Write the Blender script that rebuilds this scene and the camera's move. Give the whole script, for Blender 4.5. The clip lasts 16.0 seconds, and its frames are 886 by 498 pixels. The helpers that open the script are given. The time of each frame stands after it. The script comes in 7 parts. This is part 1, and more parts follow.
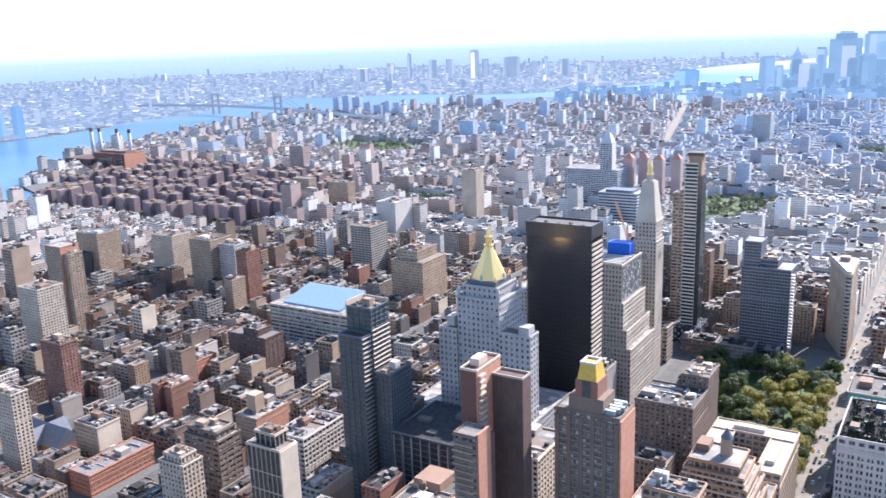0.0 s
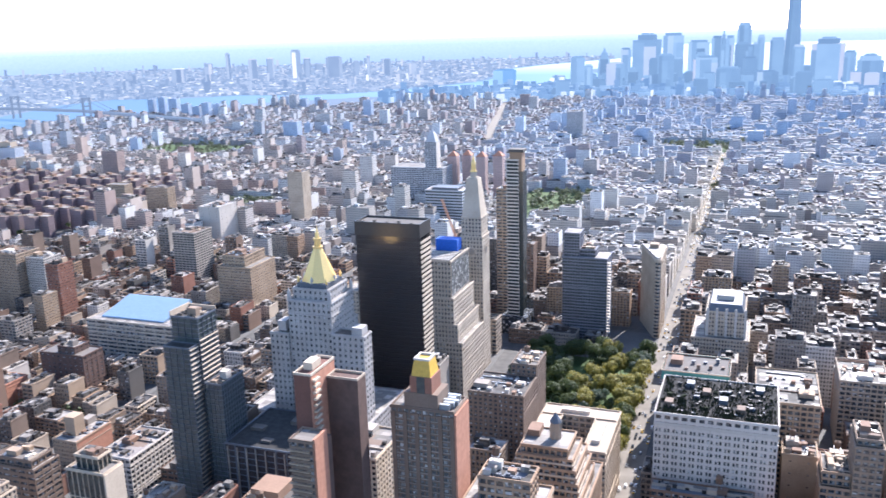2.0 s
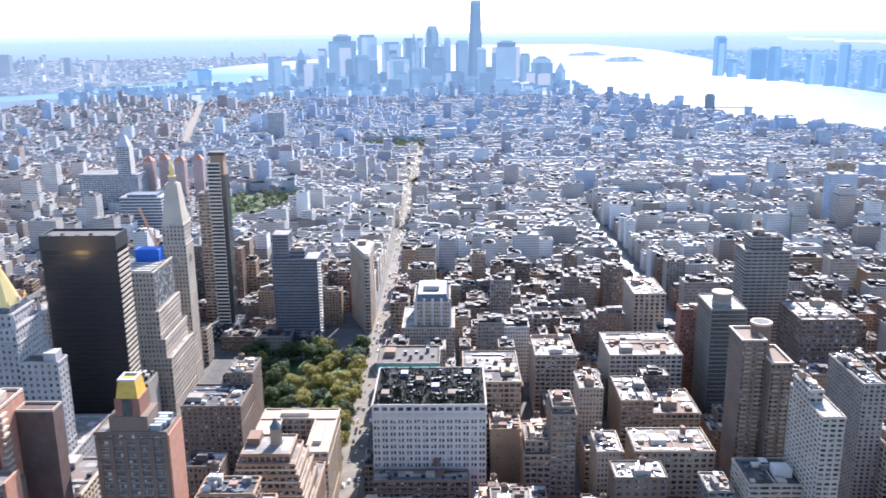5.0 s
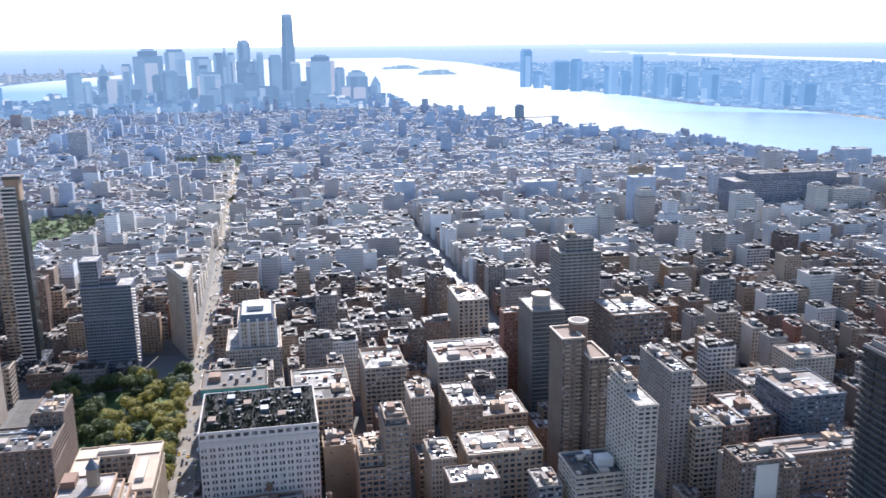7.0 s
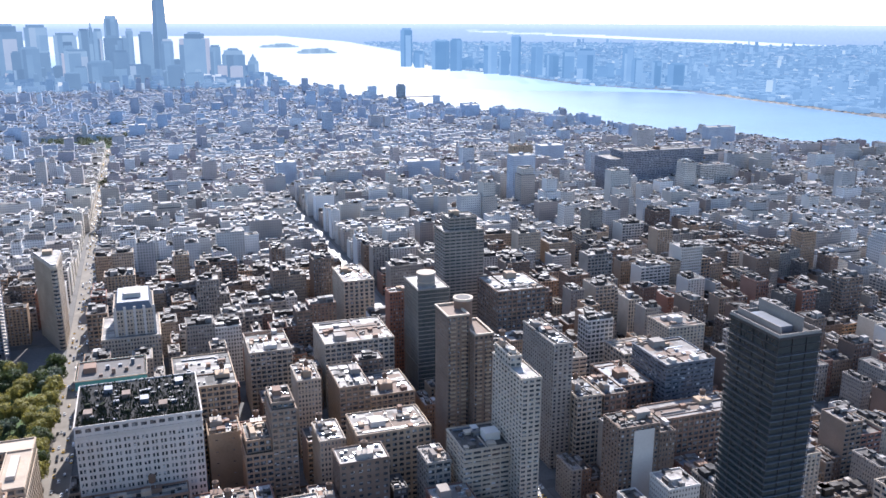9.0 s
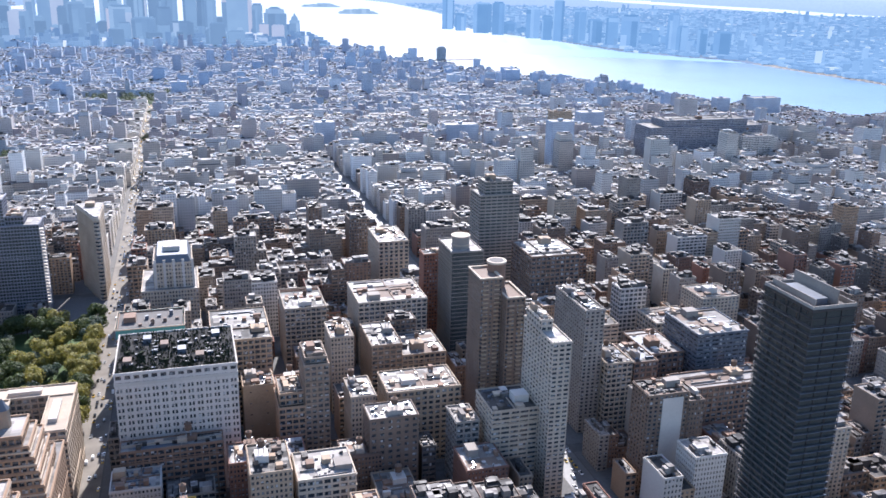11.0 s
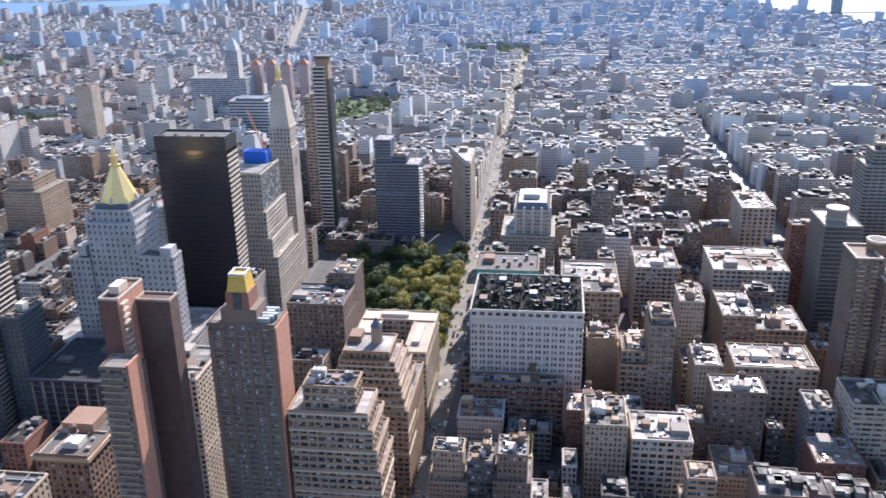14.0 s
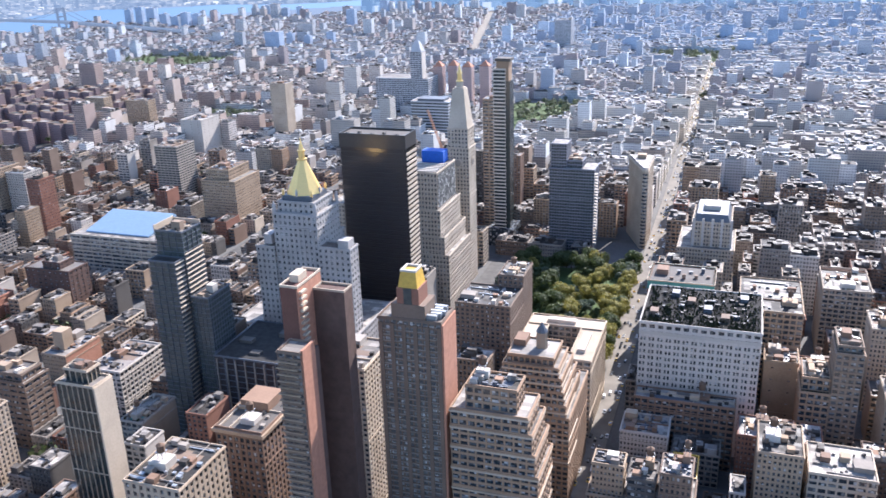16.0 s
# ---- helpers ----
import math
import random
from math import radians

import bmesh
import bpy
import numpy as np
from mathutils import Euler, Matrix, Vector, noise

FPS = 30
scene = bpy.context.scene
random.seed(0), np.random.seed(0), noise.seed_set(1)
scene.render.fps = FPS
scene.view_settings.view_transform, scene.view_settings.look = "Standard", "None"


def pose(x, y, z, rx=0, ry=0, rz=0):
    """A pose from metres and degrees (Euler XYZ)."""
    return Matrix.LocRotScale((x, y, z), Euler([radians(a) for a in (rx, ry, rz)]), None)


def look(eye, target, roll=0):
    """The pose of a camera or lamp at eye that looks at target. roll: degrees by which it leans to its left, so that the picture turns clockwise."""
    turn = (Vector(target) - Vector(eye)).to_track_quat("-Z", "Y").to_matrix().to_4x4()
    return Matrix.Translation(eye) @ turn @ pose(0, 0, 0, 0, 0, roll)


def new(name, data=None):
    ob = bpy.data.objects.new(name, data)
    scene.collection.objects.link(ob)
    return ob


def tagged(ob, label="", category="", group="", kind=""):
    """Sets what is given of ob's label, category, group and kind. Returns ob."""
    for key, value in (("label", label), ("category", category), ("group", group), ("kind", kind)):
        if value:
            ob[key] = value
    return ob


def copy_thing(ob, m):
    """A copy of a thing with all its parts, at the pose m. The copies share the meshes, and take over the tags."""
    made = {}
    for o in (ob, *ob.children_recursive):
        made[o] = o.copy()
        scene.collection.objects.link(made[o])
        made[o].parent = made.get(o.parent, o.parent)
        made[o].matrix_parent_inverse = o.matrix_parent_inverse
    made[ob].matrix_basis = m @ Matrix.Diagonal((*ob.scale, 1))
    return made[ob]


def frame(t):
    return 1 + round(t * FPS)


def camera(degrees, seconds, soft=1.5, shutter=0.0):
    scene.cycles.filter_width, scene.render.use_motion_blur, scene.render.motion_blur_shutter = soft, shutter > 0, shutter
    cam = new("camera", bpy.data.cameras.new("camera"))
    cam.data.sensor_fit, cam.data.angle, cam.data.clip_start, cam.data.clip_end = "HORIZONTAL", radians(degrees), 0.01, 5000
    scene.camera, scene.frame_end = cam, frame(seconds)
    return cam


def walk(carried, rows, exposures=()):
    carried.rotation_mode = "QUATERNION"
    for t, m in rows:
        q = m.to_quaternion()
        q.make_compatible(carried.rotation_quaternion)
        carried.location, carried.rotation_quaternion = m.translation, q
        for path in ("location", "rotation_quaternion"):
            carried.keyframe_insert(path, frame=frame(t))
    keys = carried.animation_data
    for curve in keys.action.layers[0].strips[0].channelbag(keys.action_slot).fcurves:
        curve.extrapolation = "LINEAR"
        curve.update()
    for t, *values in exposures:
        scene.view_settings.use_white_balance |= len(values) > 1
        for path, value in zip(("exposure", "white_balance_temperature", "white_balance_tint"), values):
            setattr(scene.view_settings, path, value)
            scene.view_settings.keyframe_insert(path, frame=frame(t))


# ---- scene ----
# Plan in metres: y runs down the avenues away from the deck, x runs across town, z is up from street level.
cam = camera(54.0, 16.0, soft=1.55, shutter=0.4)
EXPOSURE, KELVIN = 1.62, 5750.0
PATH = [
    (0, (0.66, 15.67, 321.03), (-50.404, 98.243, 297.091), -1.99),
    (0.5, (0.97, 16.01, 321.04), (-46.431, 100.646, 296.763), -2.33),
    (1, (1.06, 16.37, 321.04), (-42.165, 103.165, 296.588), -2.25),
    (1.5, (1.08, 16.44, 321.04), (-37.494, 105.406, 296.600), -1.99),
    (2, (0.79, 16.46, 321.04), (-32.749, 107.412, 296.495), -1.64),
    (2.5, (0.55, 16.58, 321.05), (-27.757, 109.222, 296.221), -1.41),
    (3, (0.79, 16.71, 321.05), (-22.184, 110.732, 295.897), -1.26),
    (3.5, (0.54, 16.93, 321.07), (-16.998, 112.024, 295.586), -1.02),
    (4, (0.52, 17.26, 321.09), (-11.563, 113.176, 295.508), -0.76),
    (6.5, (1.55, 20.60, 320.61), (15.859, 116.597, 296.525), -0.55),
    (7, (1.40, 20.71, 320.58), (20.325, 115.980, 296.795), -0.58),
    (7.5, (1.35, 20.90, 320.55), (24.588, 115.178, 296.655), -0.55),
    (8, (1.56, 21.06, 320.52), (28.923, 114.109, 296.157), -0.35),
    (8.5, (1.55, 21.23, 320.48), (33.100, 112.738, 295.351), 0.03),
    (11, (0.92, 17.70, 319.10), (28.315, 109.089, 289.153), 1.23),
    (11.5, (0.66, 17.60, 319.04), (21.401, 110.385, 288.044), 0.95),
    (12, (0.53, 17.45, 318.98), (14.550, 111.150, 286.976), 0.63),
    (12.5, (0.43, 17.38, 318.93), (7.590, 111.526, 285.976), 0.24),
    (13, (0.53, 17.39, 318.88), (0.794, 111.492, 285.037), -0.28),
    (13.5, (0.36, 17.63, 318.83), (-5.927, 111.283, 284.333), -0.70),
    (14, (0.31, 18.34, 318.80), (-12.122, 111.246, 283.968), -1.07),
    (14.5, (0.43, 19.03, 318.78), (-17.602, 110.969, 283.831), -1.39),
    (15, (0.18, 19.50, 318.77), (-22.778, 110.367, 283.900), -1.61),
    (15.5, (-0.12, 19.80, 318.76), (-27.552, 109.522, 284.159), -1.76),
    (16, (-0.15, 19.88, 318.76), (-31.561, 108.490, 284.673), -1.85),
]
walk(cam, [(t, look(eye, target, roll)) for t, eye, target, roll in PATH],
     exposures=((0.0, EXPOSURE + 0.29, KELVIN - 220, 15.0), (4.0, EXPOSURE + 0.28, KELVIN - 220, 14.5), (8.0, EXPOSURE - 0.1, KELVIN - 180, 13.5), (11.0, EXPOSURE - 0.03, KELVIN - 240, 15.0), (12.4, EXPOSURE + 0.06, KELVIN - 200, 15.0), (14.0, EXPOSURE - 0.08, KELVIN - 170, 15.0), (15.0, EXPOSURE + 0.14, KELVIN - 170, 15.0), (16.0, EXPOSURE + 0.14, KELVIN - 160, 15.0)))

# ---- world and sun ----
SUN_AZ, SUN_EL = 14.0, 35.0          # degrees to the right of +y, and above the horizon
world = bpy.data.worlds.new("sky")
scene.world = world
world.use_nodes = True
wn = world.node_tree
sky = wn.nodes.new("ShaderNodeTexSky")
sky.sky_type, sky.sun_disc = "NISHITA", False
sky.sun_elevation, sky.sun_rotation = radians(SUN_EL), radians(SUN_AZ)
sky.altitude, sky.air_density, sky.dust_density, sky.ozone_density = 300, 1.0, 0.9, 1.0
wn.nodes["Background"].inputs["Strength"].default_value = 0.11
wn.links.new(sky.outputs["Color"], wn.nodes["Background"].inputs["Color"])
sun = new("sun", bpy.data.lights.new("sun", "SUN"))
sun.data.energy, sun.data.angle, sun.data.color = 4.4, radians(0.6), (1.0, 0.89, 0.76)
sa, se = radians(SUN_AZ), radians(SUN_EL)
sun.matrix_world = look((0, 0, 900), Vector((0, 0, 900)) - Vector((math.sin(sa) * math.cos(se), math.cos(sa) * math.cos(se), math.sin(se))))

# ---- the far country ----
# Past NEAR metres the land climbs gently, so that what lies up to 60 km off stands within five.
EYE_AT = np.array([0.5, 18.0, 320.0])
NEAR, DEEP = 3900.0, 1040.0


def squeeze(d):
    d = np.asarray(d, float)
    return np.where(d < NEAR, 1.0, (NEAR + DEEP * (1 - np.exp(-np.maximum(d - NEAR, 0) / DEEP))) / np.maximum(d, 1.0))


def afar(p):
    """Points of the flat plan (n, 3), laid onto the climbing far ground."""
    p = np.asarray(p, float)
    v = p - EYE_AT
    d = np.hypot(v[:, 0], v[:, 1])
    v[:, 2] -= np.where(d > NEAR, d * d / 1.5e7, 0)
    return EYE_AT + v * squeeze(d)[:, None]


# ---- materials ----
def nodes_of(name):
    m = bpy.data.materials.new(name)
    m.use_nodes = True
    t = m.node_tree
    return m, t, t.nodes["Principled BSDF"]


def link(t, a, b):
    t.links.new(a, b)


def ramp(t, stops, source, mode="LINEAR"):
    r = t.nodes.new("ShaderNodeValToRGB")
    r.color_ramp.interpolation = mode
    while len(r.color_ramp.elements) < len(stops):
        r.color_ramp.elements.new(0.5)
    for e, (p, c) in zip(r.color_ramp.elements, stops):
        e.position, e.color = p, (*c, 1)
    link(t, source, r.inputs["Fac"])
    return r.outputs["Color"]


def math_node(t, op, a, b=None):
    n = t.nodes.new("ShaderNodeMath")
    n.operation = op
    for i, v in enumerate((a, b)):
        if v is None:
            continue
        if isinstance(v, (int, float)):
            n.inputs[i].default_value = v
        else:
            link(t, v, n.inputs[i])
    return n.outputs[0]


def mix(t, fac, a, b, mode="MIX"):
    n = t.nodes.new("ShaderNodeMix")
    n.data_type, n.blend_type = "RGBA", mode
    for sock, v in ((n.inputs[0], fac), (n.inputs[6], a), (n.inputs[7], b)):
        if isinstance(v, tuple):
            sock.default_value = (*v, 1)
        elif isinstance(v, (int, float)):
            sock.default_value = v
        else:
            link(t, v, sock)
    return n.outputs[2]


def noise_of(t, scale, detail=3, vector=None):
    n = t.nodes.new("ShaderNodeTexNoise")
    n.inputs["Scale"].default_value, n.inputs["Detail"].default_value = scale, detail
    if vector is None:
        vector = t.nodes.new("ShaderNodeNewGeometry").outputs["Position"]
    link(t, vector, n.inputs["Vector"])
    return n.outputs["Fac"]


def relief(t, shader, height, strength, distance):
    b = t.nodes.new("ShaderNodeBump")
    b.inputs["Strength"].default_value, b.inputs["Distance"].default_value = strength, distance
    link(t, height, b.inputs["Height"])
    link(t, b.outputs["Normal"], shader.inputs["Normal"])


def warmed(stops):
    """Stone and brick scaled darker and browner, offsetting blue skylight on near shaded walls."""
    return [(p, (c[0] * 0.93, c[1] * 0.865, c[2] * 0.81)) for p, c in stops]


def weathered(name, stops, rough=0.85, pick="object", grime=0.35, spec=0.3, patches=0.0, matt=0.0, smooth_share=0.5):
    """Masonry or paint: one colour a piece out of stops, with soot in large and small patches."""
    m, t, p = nodes_of(name)
    if "far" not in name:
        stops = warmed(stops)
    if pick == "object":
        source = t.nodes.new("ShaderNodeObjectInfo").outputs["Random"]
    else:
        source = t.nodes.new("ShaderNodeNewGeometry").outputs["Random Per Island"]
    c = ramp(t, stops, source)
    big, small = noise_of(t, 0.06, 4), noise_of(t, 0.9, 3)
    c = mix(t, grime, c, ramp(t, [(0.3, (0.35, 0.33, 0.31)), (0.7, (1.0, 1.0, 1.0))], big), "MULTIPLY")
    c = mix(t, grime * 0.8, c, ramp(t, [(0.3, (0.55, 0.53, 0.5)), (0.65, (1.0, 1.0, 1.0))], small), "MULTIPLY")
    if patches:
        # sheets of roofing laid at different times
        snap, white = t.nodes.new("ShaderNodeVectorMath"), t.nodes.new("ShaderNodeTexWhiteNoise")
        snap.operation = "SNAP"
        link(t, t.nodes.new("ShaderNodeNewGeometry").outputs["Position"], snap.inputs[0])
        snap.inputs[1].default_value = (patches, patches * 0.7, 500.0)
        link(t, snap.outputs[0], white.inputs["Vector"])
        c = mix(t, 0.7, c, ramp(t, [(0.0, (0.4, 0.39, 0.38)), (0.35, (0.72, 0.71, 0.7)), (0.65, (1.0, 1.0, 1.0)), (0.88, (1.3, 1.28, 1.25))], white.outputs["Value"], "CONSTANT"), "MULTIPLY")
    link(t, c, p.inputs["Base Color"])
    p.inputs["Roughness"].default_value = rough
    if patches and matt:
        # some sheets are silver-coated and smooth, most are dull felt and gravel
        chan = t.nodes.new("ShaderNodeSeparateColor")
        link(t, white.outputs["Color"], chan.inputs[0])
        dull = math_node(t, "POWER", chan.outputs[1], smooth_share)
        link(t, math_node(t, "ADD", rough, math_node(t, "MULTIPLY", dull, matt - rough)), p.inputs["Roughness"])
    p.inputs["Specular IOR Level"].default_value = spec
    relief(t, p, small, 0.3, 0.15)
    return m


def windowed(name, stops, bay=3.2, floor=3.5, dark=(0.035, 0.042, 0.05), clear=0.85):
    """Walls seen from far off: rows of dark panes in masonry, one colour a building."""
    m, t, p = nodes_of(name)
    g = t.nodes.new("ShaderNodeNewGeometry")
    rand = g.outputs["Random Per Island"]
    pos = t.nodes.new("ShaderNodeSeparateXYZ")
    link(t, g.outputs["Position"], pos.inputs[0])
    nor = t.nodes.new("ShaderNodeSeparateXYZ")
    link(t, g.outputs["True Normal"], nor.inputs[0])
    side = math_node(t, "GREATER_THAN", math_node(t, "ABSOLUTE", nor.outputs[0]), 0.5)
    u = math_node(t, "ADD", math_node(t, "MULTIPLY", pos.outputs[1], side),
                  math_node(t, "MULTIPLY", pos.outputs[0], math_node(t, "SUBTRACT", 1.0, side)))
    u = math_node(t, "ADD", math_node(t, "DIVIDE", u, bay), math_node(t, "MULTIPLY", rand, 7.0))
    v = math_node(t, "DIVIDE", pos.outputs[2], floor)
    fu, fv = math_node(t, "FRACT", u), math_node(t, "FRACT", v)
    wu = math_node(t, "LESS_THAN", math_node(t, "ABSOLUTE", math_node(t, "SUBTRACT", fu, 0.5)), 0.25)
    wv = math_node(t, "LESS_THAN", math_node(t, "ABSOLUTE", math_node(t, "SUBTRACT", fv, 0.5)), 0.27)
    pane = math_node(t, "MULTIPLY", wu, wv)
    # many side walls are blank party walls
    blank = math_node(t, "LESS_THAN", math_node(t, "FRACT", math_node(t, "MULTIPLY", rand, 17.0)), 0.6)
    pane = math_node(t, "MULTIPLY", pane, math_node(t, "SUBTRACT", 1.0, math_node(t, "MULTIPLY", side, blank)))
    wallc = ramp(t, stops, rand)
    wallc = mix(t, 0.35, wallc, ramp(t, [(0.3, (0.45, 0.43, 0.41)), (0.7, (1.0, 1.0, 1.0))], noise_of(t, 0.05, 4)), "MULTIPLY")
    c = mix(t, math_node(t, "MULTIPLY", pane, clear), wallc, dark)
    link(t, c, p.inputs["Base Color"])
    link(t, math_node(t, "SUBTRACT", 0.85, math_node(t, "MULTIPLY", pane, 0.65)), p.inputs["Roughness"])
    p.inputs["Specular IOR Level"].default_value = 0.4
    return m


def glazed(name, color, rough=0.12, metal=0.0, vary=0.6, blinds=False):
    m, t, p = nodes_of(name)
    c = mix(t, vary, color, ramp(t, [(0.35, (0.45, 0.5, 0.55)), (0.65, (1.0, 1.0, 1.0))], noise_of(t, 0.35, 2)), "MULTIPLY")
    if blinds:
        # drawn blinds and curtains behind some panes
        snap, white = t.nodes.new("ShaderNodeVectorMath"), t.nodes.new("ShaderNodeTexWhiteNoise")
        snap.operation = "SNAP"
        link(t, t.nodes.new("ShaderNodeNewGeometry").outputs["Position"], snap.inputs[0])
        snap.inputs[1].default_value = (1.7, 1.7, 1.9)
        link(t, snap.outputs[0], white.inputs["Vector"])
        c = mix(t, 1.0, c, ramp(t, [(0.0, (0.0, 0.0, 0.0)), (0.55, (0.06, 0.058, 0.055)), (0.76, (0.17, 0.165, 0.155)), (0.93, (0.36, 0.35, 0.33))], white.outputs["Value"], "CONSTANT"), "ADD")
    link(t, c, p.inputs["Base Color"])
    p.inputs["Roughness"].default_value, p.inputs["Metallic"].default_value = rough, metal
    p.inputs["Specular IOR Level"].default_value = 0.6
    relief(t, p, noise_of(t, 0.25, 2), 0.12, 0.3)
    return m


def plain(name, color, rough=0.8, metal=0.0, spread=0.25, scale=0.5, spec=0.4):
    m, t, p = nodes_of(name)
    dark = tuple(v * (1 - spread) for v in color)
    c = ramp(t, [(0.3, dark), (0.7, color)], noise_of(t, scale, 4))
    link(t, c, p.inputs["Base Color"])
    p.inputs["Roughness"].default_value, p.inputs["Metallic"].default_value = rough, metal
    p.inputs["Specular IOR Level"].default_value = spec
    return m


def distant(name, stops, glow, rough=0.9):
    """Glowing backdrop kilometres off: haze put into colour and glow, one tone a building."""
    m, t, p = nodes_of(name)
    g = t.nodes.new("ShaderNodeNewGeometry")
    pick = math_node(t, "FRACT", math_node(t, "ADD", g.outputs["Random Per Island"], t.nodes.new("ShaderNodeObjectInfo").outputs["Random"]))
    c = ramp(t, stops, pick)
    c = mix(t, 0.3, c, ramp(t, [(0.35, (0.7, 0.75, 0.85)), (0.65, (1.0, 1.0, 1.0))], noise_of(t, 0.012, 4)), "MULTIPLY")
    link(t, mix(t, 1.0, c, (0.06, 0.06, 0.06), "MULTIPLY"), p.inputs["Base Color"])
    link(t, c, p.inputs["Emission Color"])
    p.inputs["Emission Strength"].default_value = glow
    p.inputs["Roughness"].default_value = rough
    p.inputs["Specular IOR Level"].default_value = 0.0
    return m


RED = [(0.0, (0.24, 0.12, 0.088)), (0.5, (0.31, 0.155, 0.11)), (1.0, (0.23, 0.14, 0.11))]
BROWN = [(0.0, (0.22, 0.145, 0.105)), (0.5, (0.31, 0.21, 0.15)), (1.0, (0.18, 0.13, 0.105))]
TAN = [(0.0, (0.36, 0.27, 0.185)), (0.5, (0.46, 0.37, 0.27)), (1.0, (0.30, 0.235, 0.18))]
LIME = [(0.0, (0.51, 0.43, 0.335)), (0.5, (0.59, 0.52, 0.42)), (1.0, (0.44, 0.38, 0.305))]
GREY = [(0.0, (0.30, 0.275, 0.245)), (0.5, (0.38, 0.355, 0.32)), (1.0, (0.23, 0.213, 0.195))]
WHITE = [(0.0, (0.49, 0.47, 0.435)), (1.0, (0.60, 0.58, 0.54))]
ALL = [(0.0, (0.30, 0.20, 0.165)), (0.15, (0.38, 0.28, 0.23)), (0.36, (0.47, 0.40, 0.33)), (0.52, (0.56, 0.51, 0.45)),
       (0.68, (0.34, 0.33, 0.32)), (0.84, (0.55, 0.53, 0.5)), (1.0, (0.68, 0.68, 0.67))]
# Wall tones with distance haze mixed into the colour.
HAZE_PALE = [(0.0, (0.27, 0.31, 0.39)), (0.18, (0.32, 0.36, 0.44)), (0.36, (0.41, 0.43, 0.48)), (0.52, (0.40, 0.46, 0.56)), (0.68, (0.31, 0.40, 0.53)), (0.84, (0.44, 0.51, 0.60)), (1.0, (0.60, 0.65, 0.71))]
